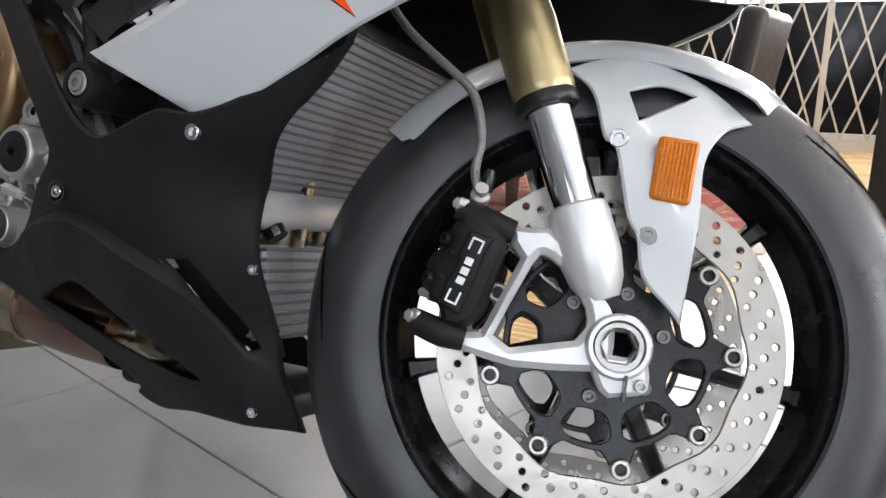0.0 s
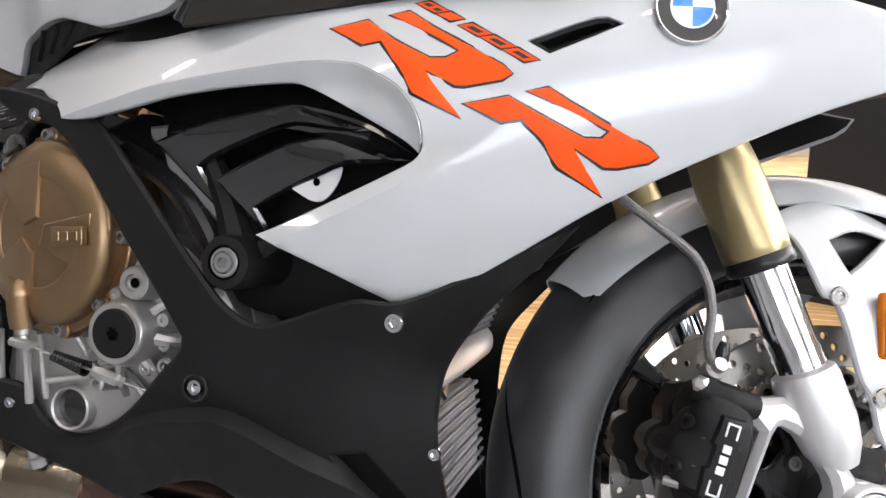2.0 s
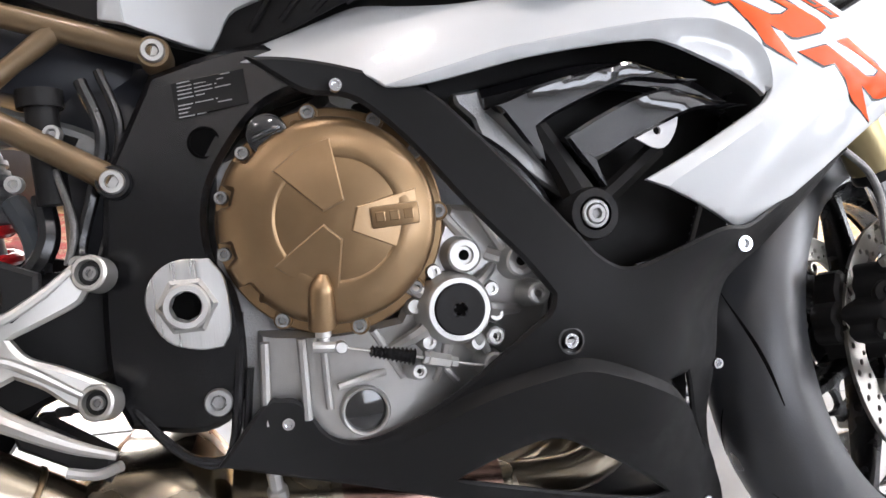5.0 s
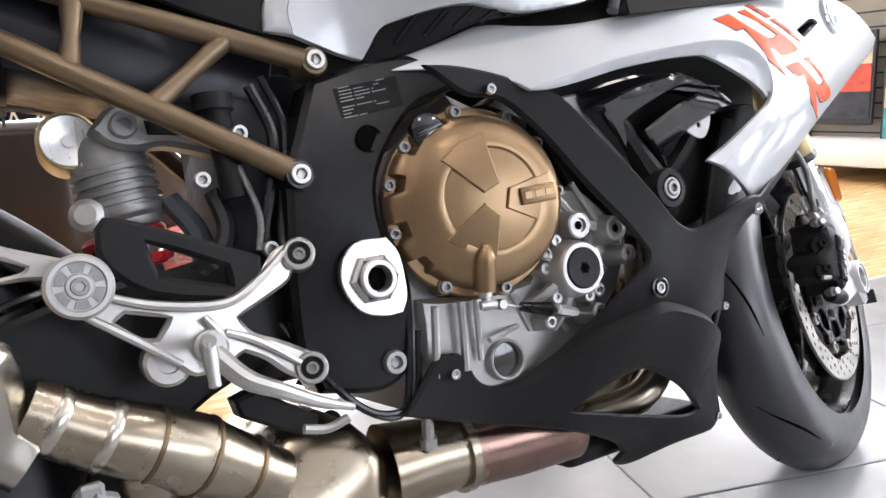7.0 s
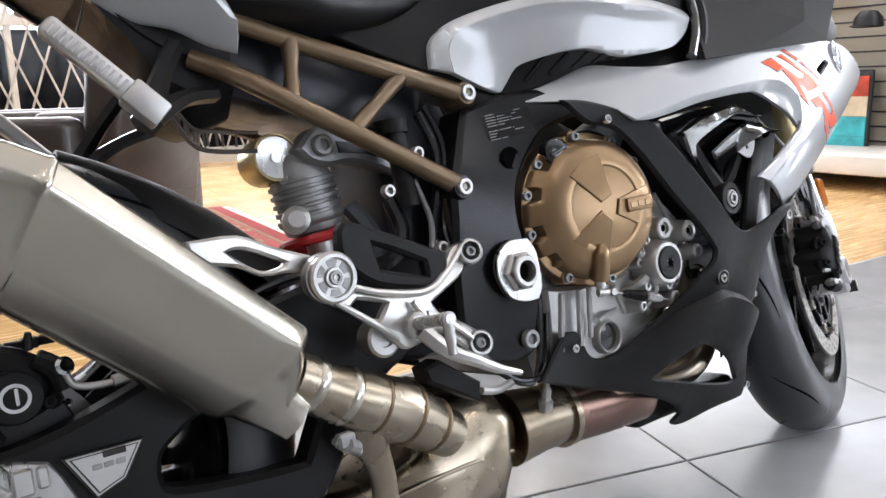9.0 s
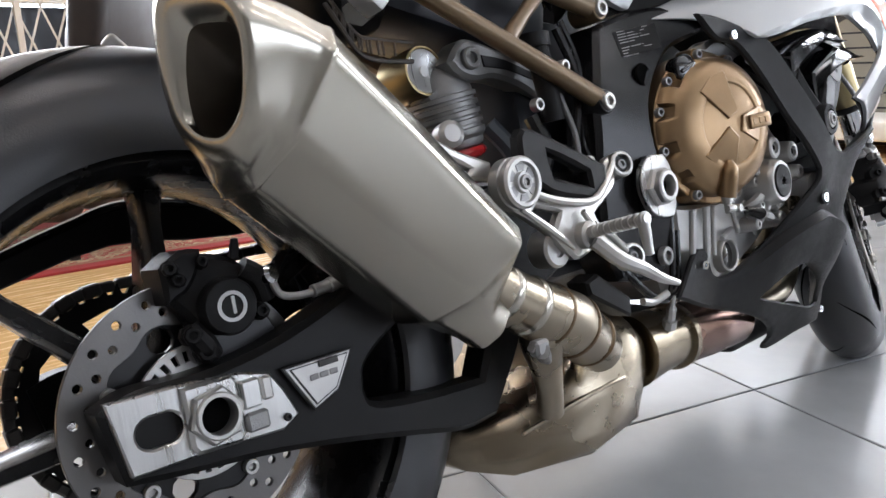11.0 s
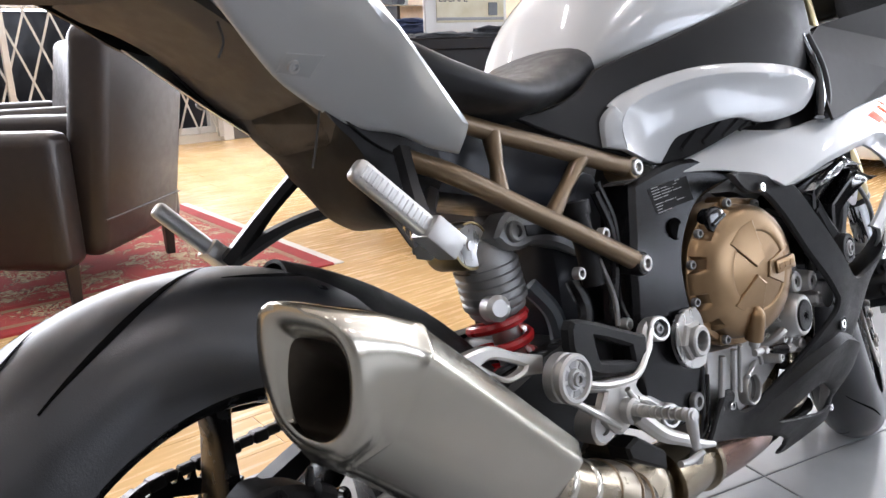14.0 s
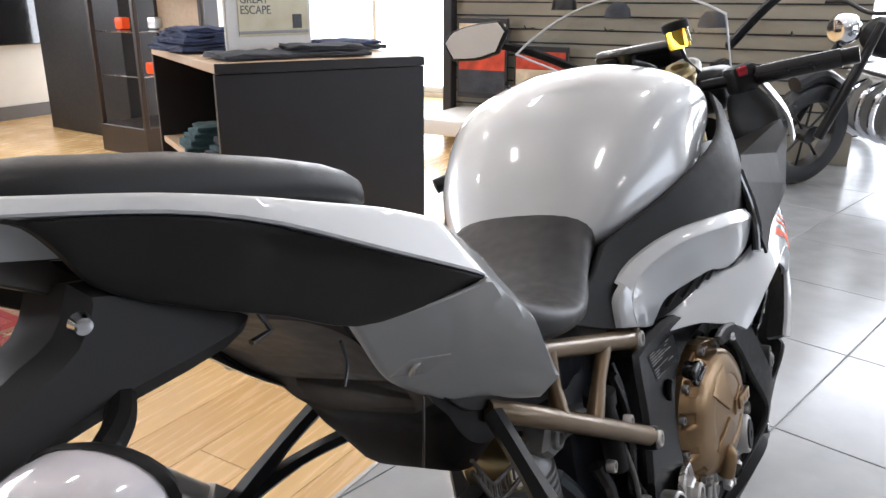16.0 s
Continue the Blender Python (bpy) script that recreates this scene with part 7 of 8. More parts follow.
# the mouth's steel is darker and browner than the cap's
part("muffler_mouth", loft([mring(0.2905, 0.0296, 0.45, 0.80, -0.056, -0.015, 0.4, 1.0), mring(0.270, 0.0275, 0.42, 0.75, -0.055, -0.015, 0.3, 1.0), mring(0.21, 0.024, 0.36, 0.5, -0.045, -0.012, 0, 1.0), mring(0.208, 0.002, 0.03, 0.5, -0.045, -0.012)], cap=False), mat("dark_mouth_steel", (0.075, 0.062, 0.048), 0.42, 0.8, 0, 0.35, 30), mu, "dark muffler mouth", smooth=60)
ex = part("exhaust_pipe", tube([(0.262, -0.178, 0.376), (0.309, -0.174, 0.346), (0.352, -0.170, 0.324), (0.385, -0.164, 0.306), (0.415, -0.156, 0.287), (0.462, -0.140, 0.256)], [0.027, 0.0305, 0.0335, 0.0365, 0.033, 0.029], 28), PIPE, moto, "heat-tinted steel exhaust pipe")
BURNT = mat("burnt_weld_steel", (0.16, 0.105, 0.06), 0.34, 1.0, 0, 0.3, 60, 0.2, 500, base2=(0.26, 0.19, 0.12))


def bead(c, way, r, w=0.003, h=0.0014):
    """A weld bead round a pipe."""
    return lathe([(r - 0.001, -w), (r + h * 0.7, -w * 0.6), (r + h, 0), (r + h * 0.7, w * 0.6), (r - 0.001, w)], c, way, 32)


for c_, w_, rr in (((0.352, -0.170, 0.324), (0.033, 0.006, -0.018), 0.0335), ((0.392, -0.1622, 0.3015), (0.03, 0.008, -0.019), 0.0364), ((0.432, -0.151, 0.2765), (0.047, 0.016, -0.031), 0.0318)):
    part("weld_bead", bead(c_, w_, rr), BURNT, ex)
for c_, rr in (((0.283, -0.1765, 0.3625), 0.0288), ((0.318, -0.1733, 0.3415), 0.0315)):
    part("pipe_band", bead(c_, (0.045, 0.004, -0.03), rr, 0.006, 0.0010), STEEL, ex)
part("pipe_branch", tube([(0.345, -0.168, 0.318), (0.347, -0.160, 0.292), (0.358, -0.150, 0.262), (0.368, -0.140, 0.236), (0.374, -0.13, 0.205)], [0.026, 0.024, 0.017, 0.015, 0.015], 20), PIPE, ex)
part("pipe_clamp", merge(tube([(0.298, -0.205, 0.300), (0.315, -0.19, 0.290)], 0.008, 10), tube([(0.288, -0.20, 0.306), (0.318, -0.192, 0.284)], 0.004, 8), box(0.30, -0.20, 0.303, 0.02, 0.014, 0.016, 0.003, 1)), ENGINE, ex, "grey pipe clamp and bolt")
box1 = [(0.275, 0.195), (0.36, 0.208), (0.425, 0.232), (0.462, 0.262), (0.488, 0.284), (0.560, 0.281), (0.588, 0.245), (0.596, 0.215), (0.585, 0.165), (0.570, 0.126), (0.352, 0.130), (0.285, 0.165)]
part("collector_box", sheet(box1, spline([(0.28, -0.02, 0.19), (0.35, -0.085, 0.15), (0.45, -0.125, 0.22), (0.55, -0.125, 0.22), (0.60, -0.09, 0.14), (0.63, -0.10, 0.21), (0.50, -0.10, 0.27)]), 0.20, [], 0.010, per=2, grid=0.02, corner=30), PIPE, ex, "welded steel collector box", smooth=40)
part("weld_seam", tube([(0.35, -0.104, 0.185), (0.42, -0.124, 0.200), (0.50, -0.128, 0.205), (0.58, -0.112, 0.195)], 0.003, 8), PIPE, ex)
part("header_cone", tube([(0.600, -0.075, 0.212), (0.650, -0.078, 0.212), (0.70, -0.08, 0.210)], [0.052, 0.046, 0.043], 26), PIPE, ex)
part("header_pipe", tube([(0.695, -0.080, 0.210), (0.78, -0.082, 0.205), (0.86, -0.08, 0.198)], [0.046, 0.047, 0.043], 26), PURPLE, ex, "purple heat-blued exhaust pipe")
part("pipe_band", tube([(0.690, -0.080, 0.210), (0.700, -0.080, 0.210)], 0.0495, 26), PIPE, ex)
part("header_bend", tube([(0.85, -0.08, 0.198), (0.93, -0.06, 0.20), (1.0, -0.05, 0.25), (1.05, -0.05, 0.33), (1.06, -0.05, 0.42)], 0.026, 16), PIPE, ex)
for y in (-0.11, 0.01, 0.08):
    part("header_bend", tube([(0.88, -0.07, 0.20), (0.96, y, 0.215), (1.02, y, 0.27), (1.05, y, 0.36)], 0.021, 12), PIPE, ex)
part("oxygen_sensor", merge(lathe([(0.010, 0), (0.010, 0.012), (0.007, 0.014), (0.007, 0.03), (0.004, 0.034), (0.003, 0.05), (0, 0.05)], (0.640, -0.118, 0.236), (-0.1, -0.4, 1), 8)), ALU, ex, "oxygen sensor with its wire")
part("sensor_wire", tube([(0.636, -0.138, 0.282), (0.632, -0.142, 0.31), (0.625, -0.14, 0.34)], 0.0025, 6), HOSE, ex)

# rear hugger
hr = []
for i in range(15):
    a = radians(70 - 56 * i / 14)
    r = 0.335 + 0.07 * (i / 14) ** 2
    w = 0.075 * (0.7 + 0.3 * min(1, i / 4))
    hr.append([CR + Vector(((r - 0.05 * abs(b) ** 2.2) * math.cos(a), w * b, (r - 0.05 * abs(b) ** 2.2) * math.sin(a))) for b in [k / 6 - 1 for k in range(13)]])
bm = bmesh.new()
vs = [[bm.verts.new(p) for p in r] for r in hr]
for a, b in zip(vs, vs[1:]):
    for k in range(12):
        bm.faces.new((a[k], a[k + 1], b[k + 1], b[k]))
bmesh.ops.recalc_face_normals(bm, faces=bm.faces)
bmesh.ops.solidify(bm, geom=bm.faces[:], thickness=0.004)
part("rear_hugger", bm, BLACK, moto, "black plastic rear mudguard hugger")

# ---- cockpit ----
hb = part("top_yoke", sheet([(1.09, 0.10), (1.20, 0.145), (1.22, 0.10), (1.19, 0.0), (1.22, -0.10), (1.20, -0.145), (1.09, -0.10), (1.06, 0.0)], 0.0, 0.022, [], 0.005), SATIN, moto, "black top fork yoke", STEER @ Matrix.Translation((0.02, 0, 0.925)) @ Matrix.Rotation(-RAKE, 4, 'Y') @ Matrix.Translation((-0.02, 0, 0)) @ Matrix.Rotation(PI / 2, 4, 'X') @ Matrix.Translation((-0.0, 0, 0)))
for s in (-1, 1):
    p0 = Vector((1.140, 0.140 * s, 0.905))
    p1 = Vector((1.062, 0.360 * s, 0.885))
    bar = part("handlebar", tube([p0, p0.lerp(p1, 0.5), p1], 0.011, 12), SATIN, moto, "black clip-on handlebar", STEER)
    g0, g1 = p0.lerp(p1, 0.42), p1
    part("grip", tube([g0, g0.lerp(g1, 0.5), g1], 0.0168, 18), HOSE, bar, "black rubber handlebar grip", STEER)
    part("bar_end", tube([g1, g1 + (g1 - g0).normalized() * 0.028], 0.0145, 16), SATIN, bar, "", STEER)
    sw_ = part("switch_box", box(0, 0, 0, 0.045, 0.05, 0.05, 0.010, 2, Matrix.Translation(p0.lerp(p1, 0.30)) @ Matrix.Rotation(0.34 * -s, 4, 'Z')), BLACK, bar, "black switch housing", STEER)
    part("switch_button", box(0, 0, 0, 0.010, 0.018, 0.018, 0.003, 1, Matrix.Translation(p0.lerp(p1, 0.30) + Vector((-0.024, 0, 0.014))) @ Matrix.Rotation(0.34 * -s, 4, 'Z')), mat("red_button", (0.35, 0.01, 0.02), 0.3), bar, "red kill switch", STEER)
    part("brake_lever", tube([p0.lerp(p1, 0.2) + Vector((0.05, 0, -0.01)), p0.lerp(p1, 0.5) + Vector((0.065, 0, -0.012)), p1 + Vector((0.055, 0, -0.014))], 0.006, 8), SATIN, bar, "", STEER)
part("fluid_reservoir", lathe([(0, 0), (0.020, 0), (0.022, 0.004), (0.022, 0.036), (0, 0.036)], (1.165, -0.125, 0.985), (0, 0, 1), 28), AMBERFLUID, moto, "yellow brake fluid in a clear pot", STEER)
part("reservoir_lid", lathe([(0, 0.034), (0.025, 0.034), (0.025, 0.048), (0.022, 0.051), (0, 0.051)], (1.165, -0.125, 0.985), (0, 0, 1), 28), BLACK, moto, "", STEER)
part("reservoir_bracket", tube([(1.165, -0.125, 0.986), (1.168, -0.13, 0.96), (1.15, -0.145, 0.93)], 0.004, 6), SATIN, moto, "", STEER)
part("dash", box(0, 0, 0, 0.03, 0.18, 0.11, 0.01, 2, Matrix.Translation((1.31, 0, 0.965)) @ Matrix.Rotation(radians(-30), 4, 'Y')), GLOSS, moto, "black colour dash display")
part("cockpit_fairing", box(1.36, 0, 0.90, 0.16, 0.34, 0.09, 0.03, 3), SATIN, moto)
# windscreen
def screen_point(t, b):
    """The screen: t from its front to its rear edge, b across."""
    c = Vector((1.50 - 0.33 * t, 0, 0.955 + 0.157 * t ** 0.9))
    e = Vector((1.47 - 0.345 * t, 0, 0.935 + 0.108 * t))
    p = c.lerp(e, abs(b) ** 2.2)
    p.y = b * (0.150 + 0.050 * t)
    return p


ws = [[screen_point(i / 8, k / 7 - 1) for k in range(15)] for i in range(9)]
bm = bmesh.new()
vs = [[bm.verts.new(p) for p in r] for r in ws]
for a, b in zip(vs, vs[1:]):
    for k in range(14):
        bm.faces.new((a[k], a[k + 1], b[k + 1], b[k]))
bmesh.ops.solidify(bm, geom=bm.faces[:], thickness=0.003)
wsn = part("windscreen", bm, CLEAR, moto, "clear curved windscreen")
wsn.visible_shadow = False
# the light caught by the screen's edge, put in as pale tubes
EDGE_ACR = mat("acrylic_edge_highlight", (0.70, 0.74, 0.76), 0.18, 0, 0.5, 0.05, 40)
part("screen_edge", tube([screen_point(1, k / 7 - 1) for k in range(15)], 0.0022, 8, 1), EDGE_ACR, wsn, "cut edge with its caught light painted pale")
for b in (-1, 1):
    part("screen_edge", tube([screen_point(k / 6, b) for k in range(7)], 0.0022, 8, 1), EDGE_ACR, wsn, "cut edge with its caught light painted pale")
for s in (-1, 1):
    part("fork_cap", lathe([(0.0285, -0.012), (0.0290, 0.000), (0.0270, 0.004), (0.0215, 0.0045), (0.0200, 0.001), (0.0190, -0.004), (0, -0.004)], (1.240, 0.10 * s, 0.961), FORK_UP, 32), ALUR, moto, "silver fork top ring")
# mirrors
for s in (1, -1):
    c = Vector((1.235, 0.335 * s, 1.085))
    n_ = Vector((-1, -0.02 * s, 0.27)).normalized()
    u1 = n_.cross(Vector((0, 0, 1))).normalized()
    v1 = u1.cross(n_)
    shp = [(-0.075, 0.012), (-0.06, 0.036), (0.0, 0.040), (0.055, 0.034), (0.080, 0.012), (0.06, -0.028), (0.0, -0.036), (-0.05, -0.030)]
    shp = catmull([Vector(p) for p in shp], 4)
    def mr(scale, off):
        return [c + (u1 * p.x * s + v1 * p.y) * scale + n_ * off for p in shp]
    mh = part("mirror_housing", loft([mr(0.4, -0.045), mr(0.8, -0.034), mr(1.0, -0.012), mr(1.03, 0.0), mr(0.97, 0.004), mr(0.93, 0.0)]), BLACK, moto, "black wing mirror", smooth=50)
    bm = bmesh.new()
    bm.faces.new([bm.verts.new(p) for p in mr(0.93, 0.0035)])
    part("mirror_glass", bm, MIRROR, mh, "mirror glass")
    part("mirror_arm", tube([c + n_ * -0.03 - u1 * 0.03 * s, Vector((1.33, 0.24 * s, 1.04)), Vector((1.40, 0.16 * s, 0.98))], 0.010, 8), BLACK, mh)
# side stand, on the far side
part("side_stand", tube([(0.62, 0.12, 0.24), (0.60, 0.22, 0.14), (0.58, 0.285, 0.07)], [0.014, 0.012, 0.014], 10), SATIN, moto, "black side stand")

# ---- the showroom ----
WALL = mat("cream_wall_paint", (0.72, 0.68, 0.60), 0.7, 0, 0, 0.04, 8, 0.1, 300)
DARKWALL = mat("unseen_dark_wall_paint", (0.22, 0.215, 0.21), 0.7, 0, 0, 0.06, 8, 0.1, 300)
CEIL = mat("white_ceiling_board", (0.75, 0.75, 0.74), 0.8, 0, 0, 0.05, 20, 0.15, 150)
GREYTILE = mat("grey_floor_tile", (0.31, 0.32, 0.33), 0.21, 0, 0, 0.14, 7, 0.04, 120, rvary=0.05, random=0.12, spec=0.5)
GROUT = mat("floor_grout", (0.44, 0.445, 0.45), 0.8, 0, 0, 0.15, 60)
PLANK = mat("honey_wood_plank", (0.72, 0.445, 0.19), 0.25, 0, 0, 0.12, 7, 0.02, 200, base2=(0.82, 0.56, 0.27), stretch=(0.5, 8, 1), random=0.20)
JOINT = mat("pale_plank_joint", (0.74, 0.60, 0.42), 0.6, 0, 0, 0.1, 30)
LEATHER = mat("dark_brown_leather", (0.024, 0.018, 0.016), 0.38, 0, 0, 0.25, 30, 0.3, 220)
LEG = mat("dark_stained_wood", (0.03, 0.02, 0.015), 0.4, 0, 0, 0.25, 40, stretch=(1, 1, 0.1))
SKIRT = mat("grey_skirting", (0.12, 0.11, 0.10), 0.5, 0, 0, 0.1, 30)
DARKBOARD = mat("black_laminate", (0.014, 0.014, 0.017), 0.42, 0, 0, 0.2, 50, 0.08, 500)
OAK = mat("pale_oak_top", (0.50, 0.36, 0.23), 0.45, 0, 0, 0.15, 25, 0.1, 300, stretch=(12, 1, 1))
DENIM = mat("dark_denim", (0.022, 0.035, 0.085), 0.85, 0, 0, 0.5, 90, 0.6, 400)
GREYCLOTH = mat("charcoal_cloth", (0.05, 0.055, 0.065), 0.9, 0, 0, 0.5, 90, 0.6, 400)
TEAL = mat("teal_cloth", (0.03, 0.075, 0.085), 0.9, 0, 0, 0.4, 90, 0.6, 400)
GATE = mat("white_gate_steel", (0.56, 0.54, 0.50), 0.45, 0.2, 0, 0.1, 60)
SLAT = mat("olive_grey_slatwall", (0.27, 0.25, 0.20), 0.55, 0, 0, 0.06, 12)
DARKPANE = mat("dark_shop_glass", (0.010, 0.011, 0.015), 0.15, 0, 0, 0.4, 3, spec=0.3)
FRAMEW = mat("white_window_frame", (0.70, 0.69, 0.66), 0.5, 0, 0, 0.05, 20)
# glow for the sheet behind the added south window
SIDEFILL = glow("side_fill_backdrop", (0.80, 0.90, 1.0), 1.3)
DAY = glow("daylight_backdrop", (0.86, 0.94, 1.0), 6.0)
LAMP = glow("lamp_diffuser", (1.0, 0.96, 0.90), 9.0)

X0, X1, Y0, Y1, H = -4.5, 7.5, -5.0, 6.6, 3.5


def structure(name, bm, material, label, kind="structure", smooth=34):
    return tagged(part(name, bm, material, None, label, smooth=smooth), kind=kind)


fl = structure("floor", box((X0 + X1) / 2, (Y0 + Y1) / 2, -0.053, X1 - X0 + 0.6, Y1 - Y0 + 0.6, 0.10, 0, 1), GROUT, "floor of grey tiles and honey wood planks")
structure("ceiling", box((X0 + X1) / 2, (Y0 + Y1) / 2, H + 0.06, X1 - X0 + 0.6, Y1 - Y0 + 0.6, 0.12, 0, 1), CEIL, "white ceiling")


def wall(name, axis, at, a0, a1, openings, label, material, t=0.16):
    """A wall on x = at or y = at from a0 to a1, with openings (b0, b1, z0, z1) cut through it."""
    cuts = sorted(openings)
    bms = []
    c = a0
    segs = []
    for b0, b1, z0, z1 in cuts:
        segs.append((c, b0, 0, H))
        if z0 > 0:
            segs.append((b0, b1, 0, z0))
        if z1 < H:
            segs.append((b0, b1, z1, H))
        c = b1
    segs.append((c, a1, 0, H))
    for s0, s1, z0, z1 in segs:
        if s1 - s0 < 1e-4:
            continue
        if axis == 'x':
            bms.append(box(at, (s0 + s1) / 2, (z0 + z1) / 2, t, s1 - s0, z1 - z0, 0, 1))
        else:
            bms.append(box((s0 + s1) / 2, at, (z0 + z1) / 2, s1 - s0, t, z1 - z0, 0, 1))
    return structure(name, merge(*bms), material, label)


# south and west walls are unseen; their dark grey only cuts bounced light
wall("wall_south", 'y', Y0, X0, X1, [(1.2, 5.6, 0.8, 2.6)], "unseen dark wall with a window added for side light", DARKWALL)
wall("wall_north", 'y', Y1 + 0.08, X0, X1, [(-2.6, 3.36, 0.08, 2.5)], "cream wall with a glazed shop front", WALL)
wall("wall_west", 'x', X0, Y0, Y1, [], "unseen wall, dark to cut bounced light", DARKWALL)
wall("wall_east", 'x', X1, Y0, Y1, [(-3.6, 6.0, 0.05, 3.2)], "cream wall with glazed doors", WALL)
structure("baseboard", merge(box(4.2, Y1 - 0.012, 0.06, 1.62, 0.02, 0.12, 0.004, 1), box(6.4, Y1 - 0.012, 0.06, 2.0, 0.02, 0.12, 0.004, 1)), SKIRT, "grey skirting board")


def window(name, axis, at, b0, b1, z0, z1, n):
    root = tagged(new(name), "white framed shop window", "window", "", "structure")
    bars = [(b0 + 0.03, 0.06), (b1 - 0.03, 0.06)] + [(b0 + (b1 - b0) * k / n, 0.05) for k in range(1, n)]
    for b, w in bars:
        part("window_frame", box(at if axis == 'x' else b, b if axis == 'x' else at, (z0 + z1) / 2, 0.07 if axis == 'x' else w, w if axis == 'x' else 0.07, z1 - z0, 0.005, 1), FRAMEW, root)
    for z in (z0 + 0.03, z1 - 0.03):
        part("window_frame", box(at if axis == 'x' else (b0 + b1) / 2, (b0 + b1) / 2 if axis == 'x' else at, z, 0.068 if axis == 'x' else b1 - b0, b1 - b0 if axis == 'x' else 0.068, 0.06, 0.005, 1), FRAMEW, root)
    return root


window("window_1", 'x', X1, -3.6, 6.0, 0.05, 3.2, 8)
area("daylight", pose(X1 - 0.12, 1.2, 1.7, 90, 0, 90), 9.4, 3.0, 390, (0.90, 0.95, 1.0))
area("daylight", pose(0.4, Y1 - 0.25, 1.8, 90, 0, 180), 5.6, 1.3, 230, (0.92, 0.96, 1.0))
# unseen south window and its lamp, added to light the near side
window("window_3", 'y', Y0, 1.2, 5.6, 0.8, 2.6, 3)
area("daylight", pose(3.4, Y0 + 0.12, 1.7, 90, 0, 0), 4.3, 1.7, 44, (0.88, 0.94, 1.0))
for nm, bm in (("backdrop", box(X1 + 0.9, 0.5, 1.4, 0.05, 13, 3.6, 0, 1)), ("backdrop", box(1.0, Y1 + 1.6, 2.2, 9, 0.05, 1.9, 0, 1))):
    structure(nm, bm, DAY, "bright overexposed daylight outside")

# glowing sheet added behind that window for reflections and fill
structure("backdrop", box(3.4, Y0 - 0.9, 1.5, 8, 0.05, 3.6, 0, 1), SIDEFILL, "added glowing sheet behind the unseen south window")

# ceiling lamps in rows
cl0 = thing("ceiling_lamp", pose(0, 0, H - 0.03), "short white ceiling lamp", "ceiling lamp", "ceiling lamps")
part("lamp_body", box(0, 0, 0, 0.50, 0.20, 0.05, 0.01, 1), FRAMEW, cl0)
part("diffuser", box(0, 0, -0.03, 0.44, 0.14, 0.02, 0.008, 1), LAMP, cl0)
spots = [(x, y) for x in (-2.2, 0.2, 2.6, 5.0) for y in (-2.6, -0.2, 2.2, 4.6)]
cl0.matrix_world = pose(spots[0][0], spots[0][1], H - 0.03)
for x, y in spots[1:]:
    copy_thing(cl0, pose(x, y, H - 0.03))
for x, y in spots:
    area("lamp_light", pose(x, y, H - 0.09), 0.44, 0.14, 6.5, (1.0, 0.97, 0.95))

# glazed front behind the folding gate
sf_root = window("window_2", 'y', Y1 + 0.10, -2.6, 3.36, 0.08, 2.5, 5)
part("window_rail", box(0.38, Y1 + 0.09, 1.30, 5.9, 0.08, 0.10, 0.005, 1), FRAMEW, sf_root)
structure("dark_shop_panel", box(0.38, Y1 + 0.5, 0.62, 6.2, 0.04, 1.26, 0, 1), DARKPANE, "dark lower shop glass with reflections")
structure("door_post", box(3.42, Y1 - 0.02, 1.25, 0.12, 0.10, 2.5, 0.008, 1), FRAMEW, "white door post beside the gate")

# folding lattice gate
gate = thing("folding_gate", pose(0, Y1 - 0.10, 0), "white steel folding lattice gate across the shop front", "gate")
GX0, GX1, GZ0, GZ1 = -2.5, 3.32, 0.10, 2.2
step, rise = 0.20, 0.55
for k in range(-14, 34):
    for sgn in (1, -1):
        xa = GX0 + k * step
        pts = []
        xb = xa + sgn * (GZ1 - GZ0) / rise * step
        za, zb = GZ0, GZ1
        if sgn > 0:
            lo_, hi_ = max(GX0, xa), min(GX1, xb)
        else:
            lo_, hi_ = max(GX0, xb), min(GX1, xa)
        if hi_ - lo_ < 0.05:
            continue
        f = lambda x: za + (x - xa) / (xb - xa) * (zb - za)
        p, q = Vector((lo_, 0.012 * sgn, f(lo_))), Vector((hi_, 0.012 * sgn, f(hi_)))
        d = q - p
        part("gate_bar", box(0, 0, 0, d.length, 0.006, 0.017, 0, 1, Matrix.Translation((p + q) / 2) @ Matrix.Rotation(-math.atan2(d.z, d.x), 4, 'Y')), GATE, gate)
for x in (1.52, -0.5, GX1):
    part("gate_post", box(x, 0, 1.15, 0.05, 0.04, 2.2, 0.004, 1), GATE, gate)


# ---- furniture ----
def armchair(m, label):
    ch = thing("armchair", m, label, "armchair", "leather armchairs")
    part("seat_base", box(0, 0, 0.27, 0.62, 0.66, 0.22, 0.03, 3), LEATHER, ch)
    part("seat_cushion", box(0, 0.03, 0.43, 0.56, 0.60, 0.14, 0.05, 4), LEATHER, ch)
    for s in (-1, 1):
        part("armrest", box(0.36 * s, 0.02, 0.37, 0.15, 0.76, 0.46, 0.045, 4), LEATHER, ch)
    bk = Matrix.Translation((0, -0.33, 0.16)) @ Matrix.Rotation(radians(9), 4, 'X')
    part("backrest", box(0, 0, 0.39, 0.60, 0.15, 0.78, 0.05, 4, bk), LEATHER, ch)
    part("back_seam", box(0, -0.076, 0.14, 0.56, 0.006, 0.006, 0.002, 1, bk), LEG, ch)
    for x in (-0.35, 0.35):
        for y in (-0.32, 0.34):
            part("leg", lathe([(0, 0), (0.022, 0), (0.030, 0.16), (0, 0.16)], (x, y, 0), (0, 0, 1), 4, start=PI / 4), LEG, ch)
    return ch


